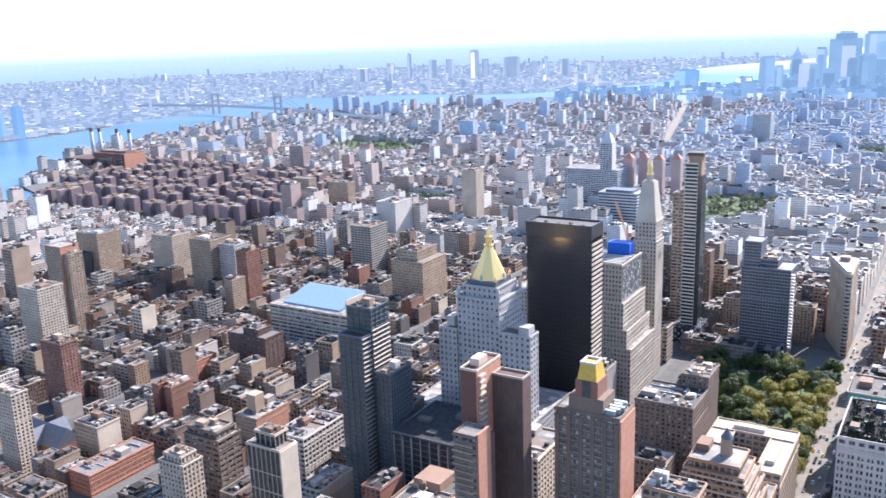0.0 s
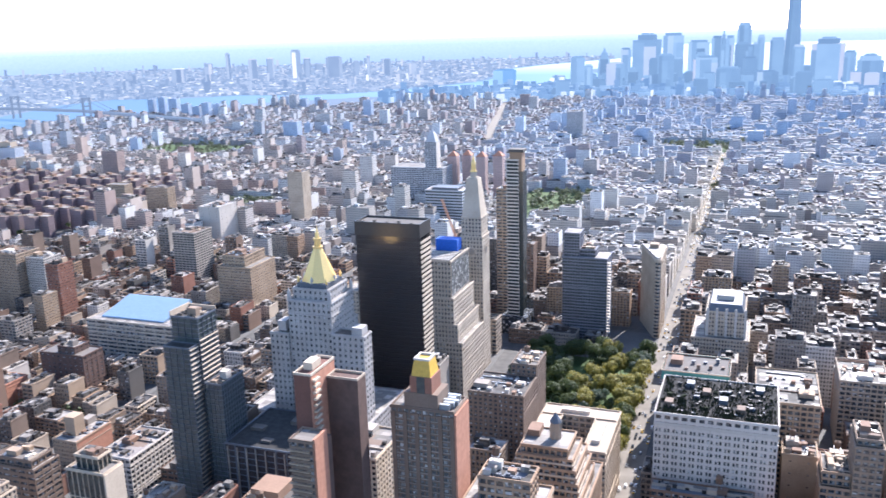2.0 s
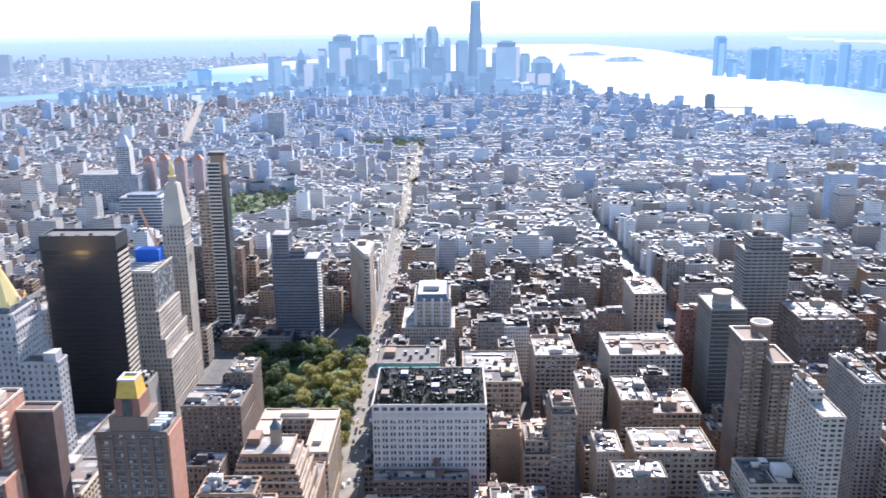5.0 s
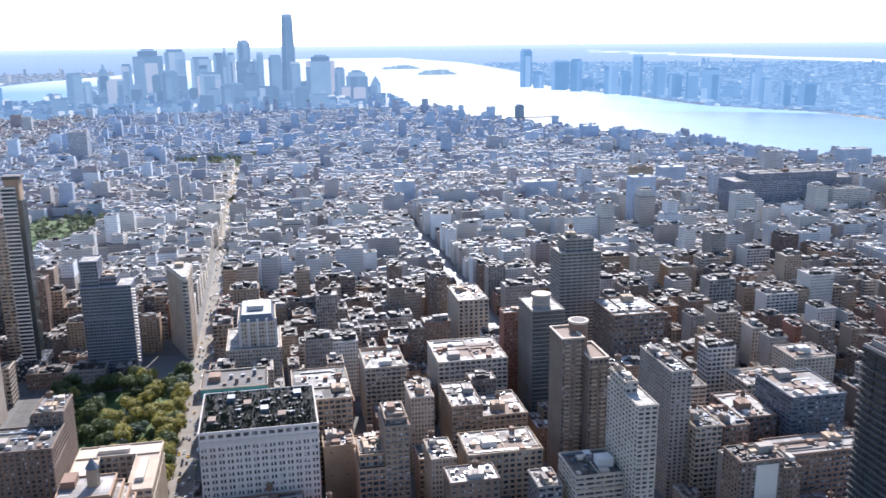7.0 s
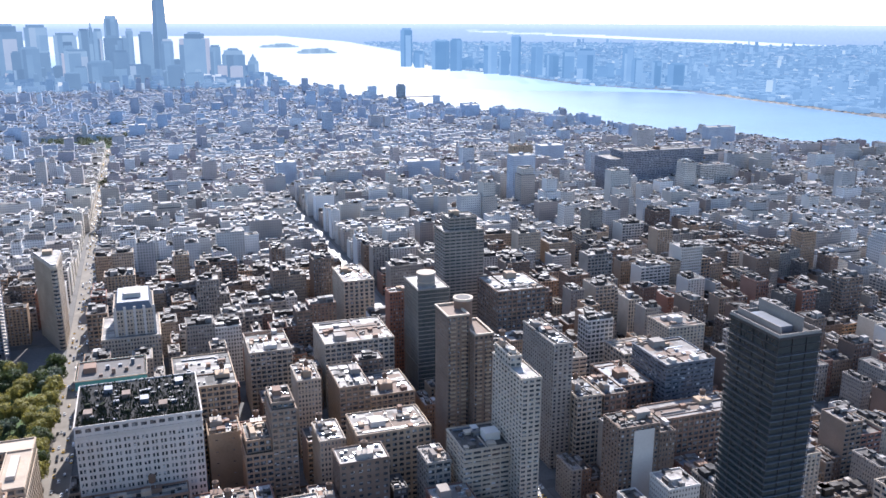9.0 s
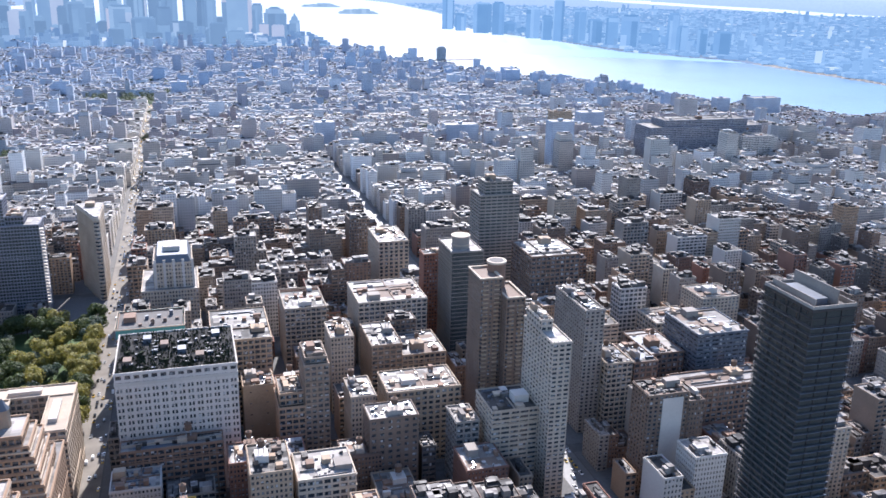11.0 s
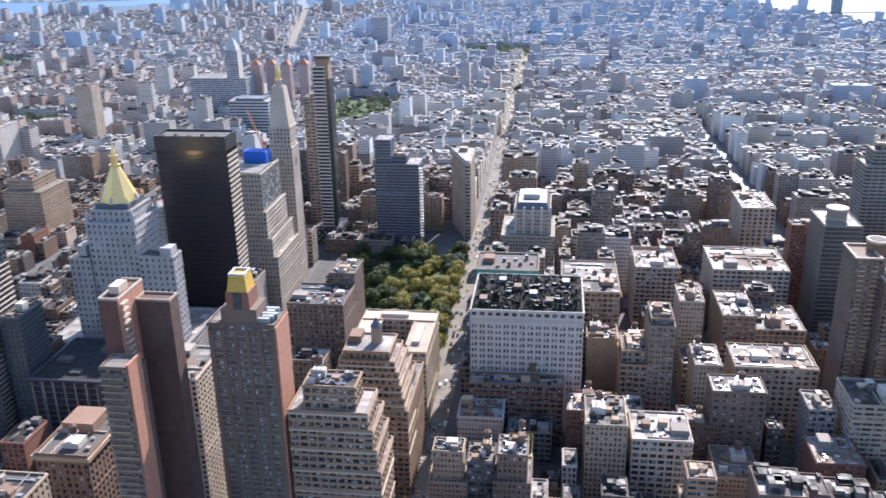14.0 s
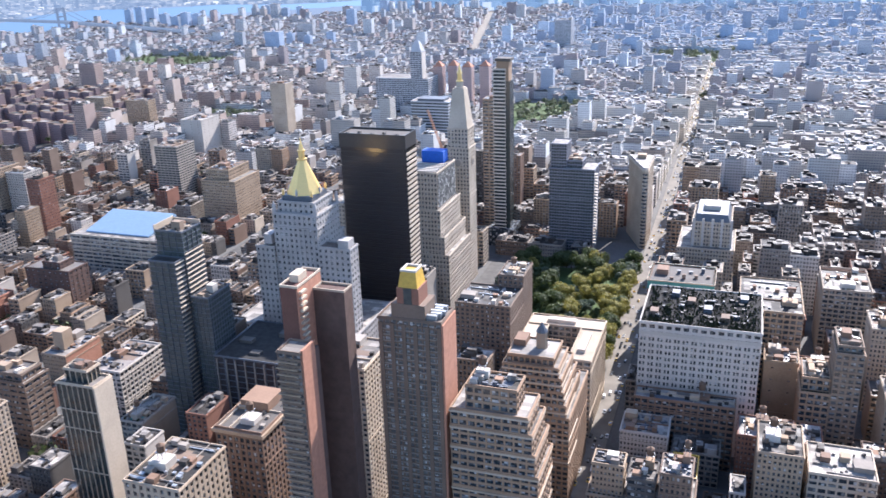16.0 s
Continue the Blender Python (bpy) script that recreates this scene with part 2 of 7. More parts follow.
M = {
    "red": weathered("red_brick", RED), "brown": weathered("brown_brick", BROWN), "tan": weathered("tan_brick", TAN),
    "lime": weathered("limestone", LIME), "grey": weathered("grey_concrete", GREY), "white": weathered("white_brick", WHITE, grime=0.2),
    "roof": weathered("roofing", [(0.0, (0.043, 0.041, 0.038)), (0.35, (0.099, 0.093, 0.087)), (0.6, (0.22, 0.212, 0.199)), (1.0, (0.42, 0.412, 0.395))], 0.45, grime=0.45, spec=0.32, patches=5.0, matt=0.85),
    "roofs": weathered("roofing_of_blocks", [(0.0, (0.034, 0.032, 0.031)), (0.35, (0.081, 0.077, 0.074)), (0.62, (0.167, 0.161, 0.155)), (0.82, (0.31, 0.303, 0.29)), (1.0, (0.44, 0.433, 0.42))], 0.45, "island", 0.4, 0.33, 4.0, 0.92),
    # block walls greyed and their panes paled a little, in place of haze
    "walls": windowed("masonry_of_blocks", [(p, (c[0] * 0.4 + c[1] * 0.6, c[1] * 0.99, c[1] * 0.35 + c[2] * 0.63)) for p, c in ALL], dark=(0.075, 0.085, 0.10), clear=0.72), "projects": windowed("project_brick", [(0.0, (0.175, 0.13, 0.14)), (0.6, (0.215, 0.155, 0.155)), (1.0, (0.28, 0.22, 0.20))], 3.4, 2.9, (0.07, 0.07, 0.08)),
    # cream of the avenue row stands in for sun on its west fronts
    "walls_avenue": windowed("sunlit_cream_of_avenue", [(0.0, (0.50, 0.44, 0.36)), (0.5, (0.62, 0.56, 0.47)), (1.0, (0.74, 0.69, 0.60))], dark=(0.16, 0.15, 0.14), clear=0.6),
    "walls_east": windowed("masonry_of_east_blocks", [(0.0, (0.34, 0.25, 0.215)), (0.2, (0.42, 0.33, 0.28)), (0.4, (0.53, 0.45, 0.38)), (0.58, (0.46, 0.41, 0.37)), (0.74, (0.62, 0.56, 0.49)), (0.88, (0.56, 0.54, 0.51)), (1.0, (0.76, 0.74, 0.70))]),
    "glass": glazed("window_glass", (0.035, 0.042, 0.05), blinds=True),
    "blackglass": glazed("black_glass", (0.05, 0.042, 0.043), 0.16), "bluegreen": glazed("blue_green_glass", (0.07, 0.08, 0.075), 0.2, vary=0.85),
    "black": plain("black_metal", (0.04, 0.036, 0.035), 0.4), "gold": plain("gilded_tile", (0.82, 0.56, 0.21), 0.42, 0.6, 0.18, 2.0),
    "yellow": plain("yellow_cladding", (0.58, 0.36, 0.055), 0.5), "blue": plain("blue_netting", (0.03, 0.12, 0.5), 0.7),
    "teal": plain("verdigris_copper", (0.06, 0.2, 0.185), 0.75), "wood": plain("tank_cedar", (0.16, 0.10, 0.065), 0.9, 0, 0.4, 3.0),
    "paleroofing": weathered("pale_roof_gravel", [(0.0, (0.180, 0.169, 0.158)), (1.0, (0.330, 0.315, 0.300))], 0.6, grime=0.5),
    # pale base colour stands in for the sky these panes reflect
    "hazeglass": glazed("pale_reflecting_glass", (0.15, 0.145, 0.135), 0.25, vary=0.8, blinds=True),
    "greenglass": glazed("dark_green_glass", (0.028, 0.036, 0.036), 0.15),
    "marble": weathered("grey_white_marble", [(0.0, (0.51, 0.46, 0.385)), (1.0, (0.57, 0.515, 0.43))]),
    # asphalt with the sun's glare put into its pale colour
    "road": plain("sun_pale_asphalt", (0.2, 0.178, 0.148), 0.95, 0, 0.35, 0.08),
    "steel": plain("galvanised_steel", (0.42, 0.43, 0.44), 0.45, 0.6), "slate": plain("slate_roof", (0.10, 0.11, 0.13), 0.5),
    "asphalt": plain("asphalt", (0.12, 0.118, 0.115), 0.6, 0, 0.35, 0.15), "walk": plain("pavement_concrete", (0.11, 0.106, 0.1), 0.9, 0, 0.25, 0.4),
    # the roof's blue is reflected sky put into its base colour
    "paleroof": plain("sky_tinted_roof", (0.21, 0.29, 0.38), 0.45, 0.2, 0.12, 0.3), "grass": plain("lawn", (0.06, 0.10, 0.025), 0.95, 0, 0.4, 0.4),
    # orange doubles as the sunlit tone of brick flanks
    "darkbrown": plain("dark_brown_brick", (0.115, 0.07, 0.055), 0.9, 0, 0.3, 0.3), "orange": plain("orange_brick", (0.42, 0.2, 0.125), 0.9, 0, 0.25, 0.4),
    # far roofs: bluish and even, with the haze put into their tones
    "hazed_roofs": weathered("roofing_of_far_blocks", [(0.0, (0.055, 0.06, 0.07)), (0.4, (0.085, 0.09, 0.10)), (0.72, (0.12, 0.125, 0.135)), (0.9, (0.19, 0.19, 0.195)), (1.0, (0.4, 0.39, 0.375))], 0.45, "island", 0.3, 0.3, 4.0, 0.97, 0.36),
    "mid_roofs": weathered("roofing_of_downtown_blocks", [(0.0, (0.034, 0.034, 0.035)), (0.35, (0.072, 0.071, 0.071)), (0.62, (0.13, 0.128, 0.126)), (0.82, (0.24, 0.237, 0.23)), (1.0, (0.45, 0.445, 0.435))], 0.42, "island", 0.35, 0.35, 4.0, 0.95, 0.36),
    # maroon is red brick with shade put into its colour
    "umber": weathered("umber_brick", [(0.0, (0.20, 0.155, 0.125)), (1.0, (0.22, 0.17, 0.135))]), "deco": weathered("buff_brick", [(0.0, (0.38, 0.275, 0.19)), (1.0, (0.43, 0.305, 0.205))]), "maroon": weathered("maroon_brick", [(0.0, (0.16, 0.082, 0.065)), (1.0, (0.18, 0.09, 0.07))]),
    "greystone": weathered("sooty_grey_limestone", [(0.0, (0.33, 0.305, 0.275)), (1.0, (0.37, 0.345, 0.31))], grime=0.5),
    "charcoal": weathered("charcoal_brick", [(0.0, (0.115, 0.11, 0.105)), (1.0, (0.13, 0.125, 0.12))]),
    # All but the ashlar on this line have distance haze put into their colours.
    "ashlar": weathered("grey_ashlar", [(0.0, (0.41, 0.415, 0.42)), (1.0, (0.45, 0.455, 0.46))]), "hazestone": weathered("hazy_pale_stone", [(0.0, (0.46, 0.50, 0.56)), (1.0, (0.52, 0.56, 0.62))]), "rosebrick": windowed("hazy_pink_brown_brick", [(0.0, (0.40, 0.29, 0.27)), (1.0, (0.46, 0.33, 0.30))], 3.4, 3.0, (0.15, 0.14, 0.15)), "hazebrick": weathered("haze_blue_brick", [(0.0, (0.25, 0.27, 0.33)), (1.0, (0.28, 0.30, 0.36))]),
    "peach": plain("peach_steel_paint", (0.62, 0.36, 0.22), 0.5), "bark": plain("bark", (0.09, 0.07, 0.05), 0.95), "terrace": plain("planted_terrace", (0.04, 0.046, 0.026), 0.95, 0, 0.6, 0.6, 0.1), "tar": plain("dark_tar_and_shaded_roof", (0.05, 0.048, 0.046), 0.95, 0, 0.4, 0.3, 0.1),
}

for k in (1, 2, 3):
    # farther districts: haze put into the walls, paler and bluer, with fainter panes
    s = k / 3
    tones = [(p, tuple(a + (b - a) * s for a, b in zip(c, d))) for (p, c), (q, d) in zip(ALL, HAZE_PALE)]
    M[f"walls_{k}"] = windowed(f"hazed_masonry_of_district_{k}", tones, dark=(0.035 + 0.09 * s, 0.042 + 0.1 * s, 0.05 + 0.11 * s), clear=0.85 - 0.4 * s)


# ---- mesh builders ----
QUADS = np.array([(0, 3, 2, 1), (4, 5, 6, 7), (0, 1, 5, 4), (1, 2, 6, 5), (2, 3, 7, 6), (3, 0, 4, 7)])


def box_arrays(boxes):
    b = np.asarray(boxes, float).reshape(-1, 6)
    x0, x1, y0, y1, z0, z1 = b.T
    v = np.stack([np.stack(c, 1) for c in ((x0, y0, z0), (x1, y0, z0), (x1, y1, z0), (x0, y1, z0), (x0, y0, z1), (x1, y0, z1), (x1, y1, z1), (x0, y1, z1))], 1).reshape(-1, 3)
    f = (np.arange(len(b))[:, None, None] * 8 + QUADS[None]).reshape(-1, 4)
    return v, f


def quads_mesh(name, v, f, mats, index=None):
    me = bpy.data.meshes.new(name)
    f = np.asarray(f)
    me.vertices.add(len(v))
    me.vertices.foreach_set("co", np.asarray(v, np.float32).ravel())
    me.loops.add(f.size)
    me.loops.foreach_set("vertex_index", f.astype(np.int32).ravel())
    me.polygons.add(len(f))
    me.polygons.foreach_set("loop_start", np.arange(0, f.size, f.shape[1], dtype=np.int32))
    for m in mats if isinstance(mats, (list, tuple)) else [mats]:
        me.materials.append(m)
    if index is not None:
        me.polygons.foreach_set("material_index", np.asarray(index, np.int32))
    me.polygons.foreach_set("use_smooth", np.zeros(len(f), bool))
    me.update(calc_edges=True)
    return me


def box_part(name, boxes, material, parent=None, label="", kind=""):
    """Boxes (x0, x1, y0, y1, z0, z1) joined into one mesh object."""
    ob = new(name, quads_mesh(name, *box_arrays(boxes), material))
    ob.parent = parent
    return tagged(ob, label=label, kind=kind)


def part(name, bm, material, parent=None, label="", smooth=False):
    me = bpy.data.meshes.new(name)
    bm.to_mesh(me)
    bm.free()
    me.materials.append(material)
    if smooth:
        me.polygons.foreach_set("use_smooth", [True] * len(me.polygons))
    ob = new(name, me)
    ob.parent = parent
    return tagged(ob, label=label)


def drum(bm, x, y, z0, z1, r0, r1, n=10):
    a = [bm.verts.new((x + r0 * math.cos(k * math.tau / n), y + r0 * math.sin(k * math.tau / n), z0)) for k in range(n)]
    if r1 < 0.01:
        top = bm.verts.new((x, y, z1))
        for k in range(n):
            bm.faces.new((a[k], a[(k + 1) % n], top))
    else:
        b = [bm.verts.new((x + r1 * math.cos(k * math.tau / n), y + r1 * math.sin(k * math.tau / n), z1)) for k in range(n)]
        for k in range(n):
            bm.faces.new((a[k], a[(k + 1) % n], b[(k + 1) % n], b[k]))
        bm.faces.new(b)
    bm.faces.new(a[::-1])


def empty(name, x, y, z=0.0):
    ob = new(name)
    ob.location = (x, y, z)
    ob.empty_display_size = 1.0
    return ob


def frame_boxes(x0, x1, y0, y1, z0, z1, bay, floor, pier, band):
    """Floor bands and piers that stand proud of a glass core: the core and the masonry as boxes."""
    d = 0.45
    core = [(x0 + d, x1 - d, y0 + d, y1 - d, z0, z1 - 0.2)]
    out = []
    n = max(1, round((z1 - z0) / floor))
    step = (z1 - z0) / n
    if band > 0:
        for k in range(n + 1):
            zc = z0 + k * step
            out.append((x0 + 0.08, x1 - 0.08, y0 + 0.08, y1 - 0.08, max(z0, zc - step * band * 0.5), min(z1, zc + step * band * 0.5)))
    else:
        out.append((x0 + 0.08, x1 - 0.08, y0 + 0.08, y1 - 0.08, z1 - 1.2, z1))
    ends = []
    for lo, hi, across in ((x0, x1, 0), (y0, y1, 1)):
        k = max(1, round((hi - lo) / bay))
        w = (hi - lo) / k
        ends.append(max(0.25, w * pier * 0.45))
        for i in range(1, k):
            a, b = lo + (i - pier / 2) * w, lo + (i + pier / 2) * w
            if b - a > 0.05:
                out.append((a, b, y0, y1, z0, z1 - 0.02) if across == 0 else (x0, x1, a, b, z0, z1 - 0.02))
    ex, ey = ends
    out += [(a, a + ex, b, b + ey, z0, z1 - 0.02) for a in (x0, x1 - ex) for b in (y0, y1 - ey)]
    return core, out


def parapet(x0, x1, y0, y1, z, h=1.1, w=0.5):
    return [(x0, x1, y0, y0 + w, z, z + h), (x0, x1, y1 - w, y1, z, z + h),
            (x0, x0 + w, y0 + w, y1 - w, z, z + h), (x1 - w, x1, y0 + w, y1 - w, z, z + h)]


STYLE = {"punched": (2.5, 3.5, 0.48, 0.42), "loft": (4.4, 3.9, 0.2, 0.34), "ribbon": (6.0, 3.3, 0.12, 0.5), "curtain": (1.8, 3.6, 0.07, 0.16),
         "apartment": (3.5, 2.95, 0.44, 0.4), "small": (2.1, 3.2, 0.48, 0.46), "banded": (5.2, 3.6, 0.16, 0.42), "piers": (2.8, 3.8, 0.4, 0.26)}
RESERVED = []


def water_tank(parent, x, y, z, rng):
    r, h, leg = rng.uniform(1.7, 2.3), rng.uniform(3.2, 4.2), rng.uniform(2.5, 4.5)
    bm = bmesh.new()
    drum(bm, x, y, z + leg, z + leg + h, r, r * 0.96, 9)
    drum(bm, x, y, z + leg + h, z + leg + h + 1.3, r * 1.06, 0.0, 9)
    tank = part("water_tank", bm, M["wood"], parent, "round cedar rooftop water tank")
    legs = [(x + sx * r * 0.6 - 0.12, x + sx * r * 0.6 + 0.12, y + sy * r * 0.6 - 0.12, y + sy * r * 0.6 + 0.12, z, z + leg) for sx in (-1, 1) for sy in (-1, 1)]
    legs.append((x - r, x + r, y - r, y + r, z + leg - 0.25, z + leg + 0.02))
    box_part("stand", legs, M["steel"], tank)


def roof_clutter(parent, x0, x1, y0, y1, z, rng, tank=True):
    w, d = x1 - x0, y1 - y0
    if w < 7 or d < 7:
        return
    bw, bd = min(w * rng.uniform(0.2, 0.4), 10), min(d * rng.uniform(0.2, 0.4), 9)
    bx, by = rng.uniform(x0 + 1, x1 - bw - 1), rng.uniform(y0 + 1, y1 - bd - 1)
    bh = rng.uniform(2.8, 5.5)
    box_part("bulkhead", [(bx, bx + bw, by, by + bd, z, z + bh)],
             rng.choice([M["brown"], M["tan"], M["grey"], M["white"]]), parent)
    vents = []
    for k in range(rng.randint(10, 24)):
        vw = rng.uniform(0.6, 2.8)
        vx, vy = rng.uniform(x0 + 1, x1 - vw - 1), rng.uniform(y0 + 1, y1 - vw - 1)
        if bx - vw < vx < bx + bw and by - vw < vy < by + bd:
            continue
        vents.append((vx, vx + vw, vy, vy + vw * rng.uniform(0.5, 1), z, z + rng.uniform(0.7, 1.8)))
    for k in range(rng.randint(1, 4)):
        dl, dw = rng.uniform(0.25, 0.6) * w, rng.uniform(0.5, 1.1)
        dx, dy = rng.uniform(x0 + 0.7, x1 - dl - 0.7), rng.uniform(y0 + 0.8, y1 - dw - 0.8)
        if not (bx - dl < dx < bx + bw and by - dw < dy < by + bd):
            vents.append((dx, dx + dl, dy, dy + dw, z, z + rng.uniform(0.5, 1.1)))
    if vents:
        box_part("vents", vents, rng.choice([M["steel"], M["grey"], M["slate"], M["roof"]]), parent, kind="stuff")
    for k in range(rng.randint(1, 4)):
        cw, cd = rng.uniform(2.2, 5), rng.uniform(2.2, 6)
        cx, cy = rng.uniform(x0 + 0.8, x1 - cw - 0.8), rng.uniform(y0 + 0.8, y1 - cd - 0.8)
        if bx - cw < cx < bx + bw and by - cd < cy < by + bd:
            continue
        box_part("stair_house", [(cx, cx + cw, cy, cy + cd, z, z + rng.uniform(1.8, 3.4))], rng.choice([M["brown"], M["tan"], M["roof"], M["white"]]), parent)
    # tar patches, and low walls where roofs were joined
    patches = []
    for k in range(rng.randint(3, 7)):
        pw, pd = rng.uniform(0.15, 0.5) * w, rng.uniform(0.12, 0.4) * d
        px, py = rng.uniform(x0 + 0.6, x1 - pw - 0.6), rng.uniform(y0 + 0.6, y1 - pd - 0.6)
        patches.append((px, px + pw, py, py + pd, z - 0.05, z + 0.012 + 0.008 * k))
    box_part("tar_patch", patches, rng.choice([M["charcoal"], M["slate"], M["umber"], M["roof"]]), parent, kind="stuff")
    ridges = [(a, a + 0.4, y0 + 0.6, y1 - 0.6, z, z + rng.uniform(0.6, 1.3)) for a in [rng.uniform(x0 + 2, x1 - 2.4) for k in range(rng.randint(0, 2))]]
    ridges += [(x0 + 0.6, x1 - 0.6, a, a + 0.4, z, z + rng.uniform(0.5, 1.1)) for a in [rng.uniform(y0 + 2, y1 - 2.4) for k in range(rng.randint(0, 2))]]
    for k in range(rng.randint(1, 4)):
        sw, sd = rng.uniform(2, 6), rng.uniform(2, 5)
        if sw < w - 3 and sd < d - 3:
            sx, sy = rng.uniform(x0 + 1, x1 - sw - 1), rng.uniform(y0 + 1, y1 - sd - 1)
            ridges.append((sx, sx + sw, sy, sy + sd, z, z + rng.uniform(1.0, 3.2)))
    if ridges:
        box_part("roof_clutter", ridges, rng.choice([M["brown"], M["charcoal"], M["grey"], M["umber"], M["lime"]]), parent, kind="stuff")
    if tank and rng.random() < 0.6:
        water_tank(parent, bx + bw * 0.5, by + bd * 0.5, z + bh, rng)


def building(label, tiers, wall="tan", style="punched", name="building", category="building", group="", glass="glass", roof="roof",
             seed=1, tank=True, clutter=True, cornice=True, reserve=True, party="", wings=False):
    """tiers: boxes (x0, x1, y0, y1, z0, z1), each with its windows, roof and parapet."""
    rng = random.Random(seed)
    t0 = tiers[0]
    root = empty(name, (t0[0] + t0[1]) / 2, (t0[2] + t0[3]) / 2, t0[4])
    tagged(root, label, category, group)
    bay, floor, pier, band = STYLE[style] if isinstance(style, str) else style
    cores, walls, roofs = [], [], []
    for x0, x1, y0, y1, z0, z1 in tiers:
        c, w = frame_boxes(x0, x1, y0, y1, z0, z1, bay, floor, pier, band)
        cores += c
        walls += w
        roofs.append((x0 + 0.5, x1 - 0.5, y0 + 0.5, y1 - 0.5, z1 - 0.4, z1 + 0.12))
        walls += parapet(x0 - 0.03, x1 + 0.03, y0 - 0.03, y1 + 0.03, z1 - 0.05)
        if cornice and z1 - z0 > 14:
            for s in rng.sample([0.14, 0.28, 0.66, 0.86], rng.randint(1, 3)):
                zc = z0 + (z1 - z0) * s
                walls += parapet(x0 - 0.3, x1 + 0.3, y0 - 0.3, y1 + 0.3, zc - 0.25, 0.5, 0.34)
        if cornice:
            walls += parapet(x0 - 0.4, x1 + 0.4, y0 - 0.4, y1 + 0.4, z1 - 0.3, 0.75, 0.36)
    shift = Matrix.Translation(-root.location)
    box_part("masonry", walls, M[wall], root, kind="stuff")
    box_part("glazing", cores, M[glass], root, kind="stuff")
    for b in roofs:
        box_part("roof", [b], M[roof], root)
    if party:
        for x0, x1, y0, y1, z0, z1 in tiers[:2] if wings else tiers[:1]:
            for a in (x0 - 0.06, x1 - 0.3):
                box_part("party_wall", [(a, a + 0.36, y0 + 0.7, y1 - 0.05, z0, z1 + 1.02)], M[party], root, "blank brick side wall")
    if clutter:
        for x0, x1, y0, y1, z0, z1 in tiers if wings else tiers[-1:]:
            roof_clutter(root, x0, x1, y0, y1, z1 + 0.12, rng, tank)
        if len(tiers) == 2 and tiers[0][5] <= tiers[1][4] + 0.1:
            a = tiers[0]
            strip = [(a[0] + 0.7 + k * 2.6, a[0] + 1.9 + k * 2.6, a[2] + 0.8, a[2] + 1.7, a[5], a[5] + 0.9) for k in range(int((a[1] - a[0] - 2) / 2.6))]
            box_part("planting", strip, M["terrace"], root, kind="stuff")
    for ob in root.children:
        ob.matrix_parent_inverse = shift
    if reserve:
        for b in tiers:
            RESERVED.append((b[0] - 0.5, b[1] + 0.5, b[2] - 0.5, b[3] + 0.5))
    return root


def add_part(root, name, boxes, material, label="", parent=None):
    ob = box_part(name, boxes, material, parent or root, label)
    if parent is None:
        ob.matrix_parent_inverse = Matrix.Translation(-root.location)
    return ob


def add_bm(root, name, bm, material, label="", smooth=False):
    ob = part(name, bm, material, root, label, smooth)
    ob.matrix_parent_inverse = Matrix.Translation(-root.location)
    return ob


# ---- ground and water ----
EAST_SHORE = [(-1500, -400), (-1560, 500), (-1640, 980), (-1720, 1090), (-1810, 1198), (-1960, 1250), (-2085, 1358), (-2135, 1490), (-2330, 1640),
              (-2420, 1980), (-2560, 2500), (-2640, 2890), (-2560, 3300), (-2300, 3700), (-1900, 4050), (-1500, 4350), (-1150, 4700), (-900, 5100), (-480, 5600)]
WEST_SHORE = [(-300, 5650), (150, 5450), (520, 5050), (620, 4800), (674, 4270), (771, 3790), (800, 3380), (900, 3200), (1079, 2774), (1190, 2700),
              (1298, 2481), (1330, 2209), (1400, 2078), (1550, 1942), (1600, 1500), (1640, 900), (1640, -400)]
BROOKLYN = [(-2900, -400), (-2950, 1500), (-2990, 1930), (-2983, 2110), (-3085, 2527), (-3100, 2830), (-3240, 3230), (-3350, 3600), (-3300, 3900), (-2950, 3960),
            (-2700, 4200), (-2400, 4150), (-2050, 4350), (-1800, 4800), (-1650, 5300), (-1700, 6200), (-1900, 6900), (-1750, 7600), (-1300, 8800), (-1200, 11000), (-1500, 15000)]
JERSEY = [(2300, -400), (2290, 1800), (2260, 2841), (2260, 3309), (2109, 3558), (1986, 3804), (1934, 4630), (1805, 5209), (1834, 6299), (2100, 6900), (2300, 8000), (2500, 11000), (2200, 14000)]


def side_x(line, y):
    ys, xs = [p[1] for p in line], [p[0] for p in line]
    return np.interp(y, ys, xs)


def is_water(x, y):
    east, west = side_x(EAST_SHORE, y), side_x(WEST_SHORE[::-1], y)
    man = (x > east) & (x < west) & (y < 5620)
    bro = x < side_x(BROOKLYN, y)
    jer = x > side_x(JERSEY, y)
    isles = ((x - 1440) ** 2 / 170 ** 2 + (y - 9450) ** 2 / 160 ** 2 < 1) | ((x - 1510) ** 2 / 160 ** 2 + (y - 7830) ** 2 / 110 ** 2 < 1) | \
            ((x + 900) ** 2 / 350 ** 2 + (y - 6500) ** 2 / 420 ** 2 < 1) | (y > 14500)
    bay = (x > 6650 + 60 * np.sin(y / 700)) & (x < 7500 + 90 * np.sin(y / 500)) & (y > 8000) & (y < 19500)
    return ~(man | bro | jer | isles) | bay


angs = np.radians(np.concatenate([np.arange(-180, -62, 6.0), np.arange(-62, 56, 0.22), np.arange(56, 179, 6.0), [180.0]]))
rings = np.concatenate([[0.01], np.linspace(60, 1200, 14), 1200 * 1.0085 ** np.arange(1, 300), np.geomspace(16000, 62000, 14)])
A, R = np.meshgrid(angs, rings)
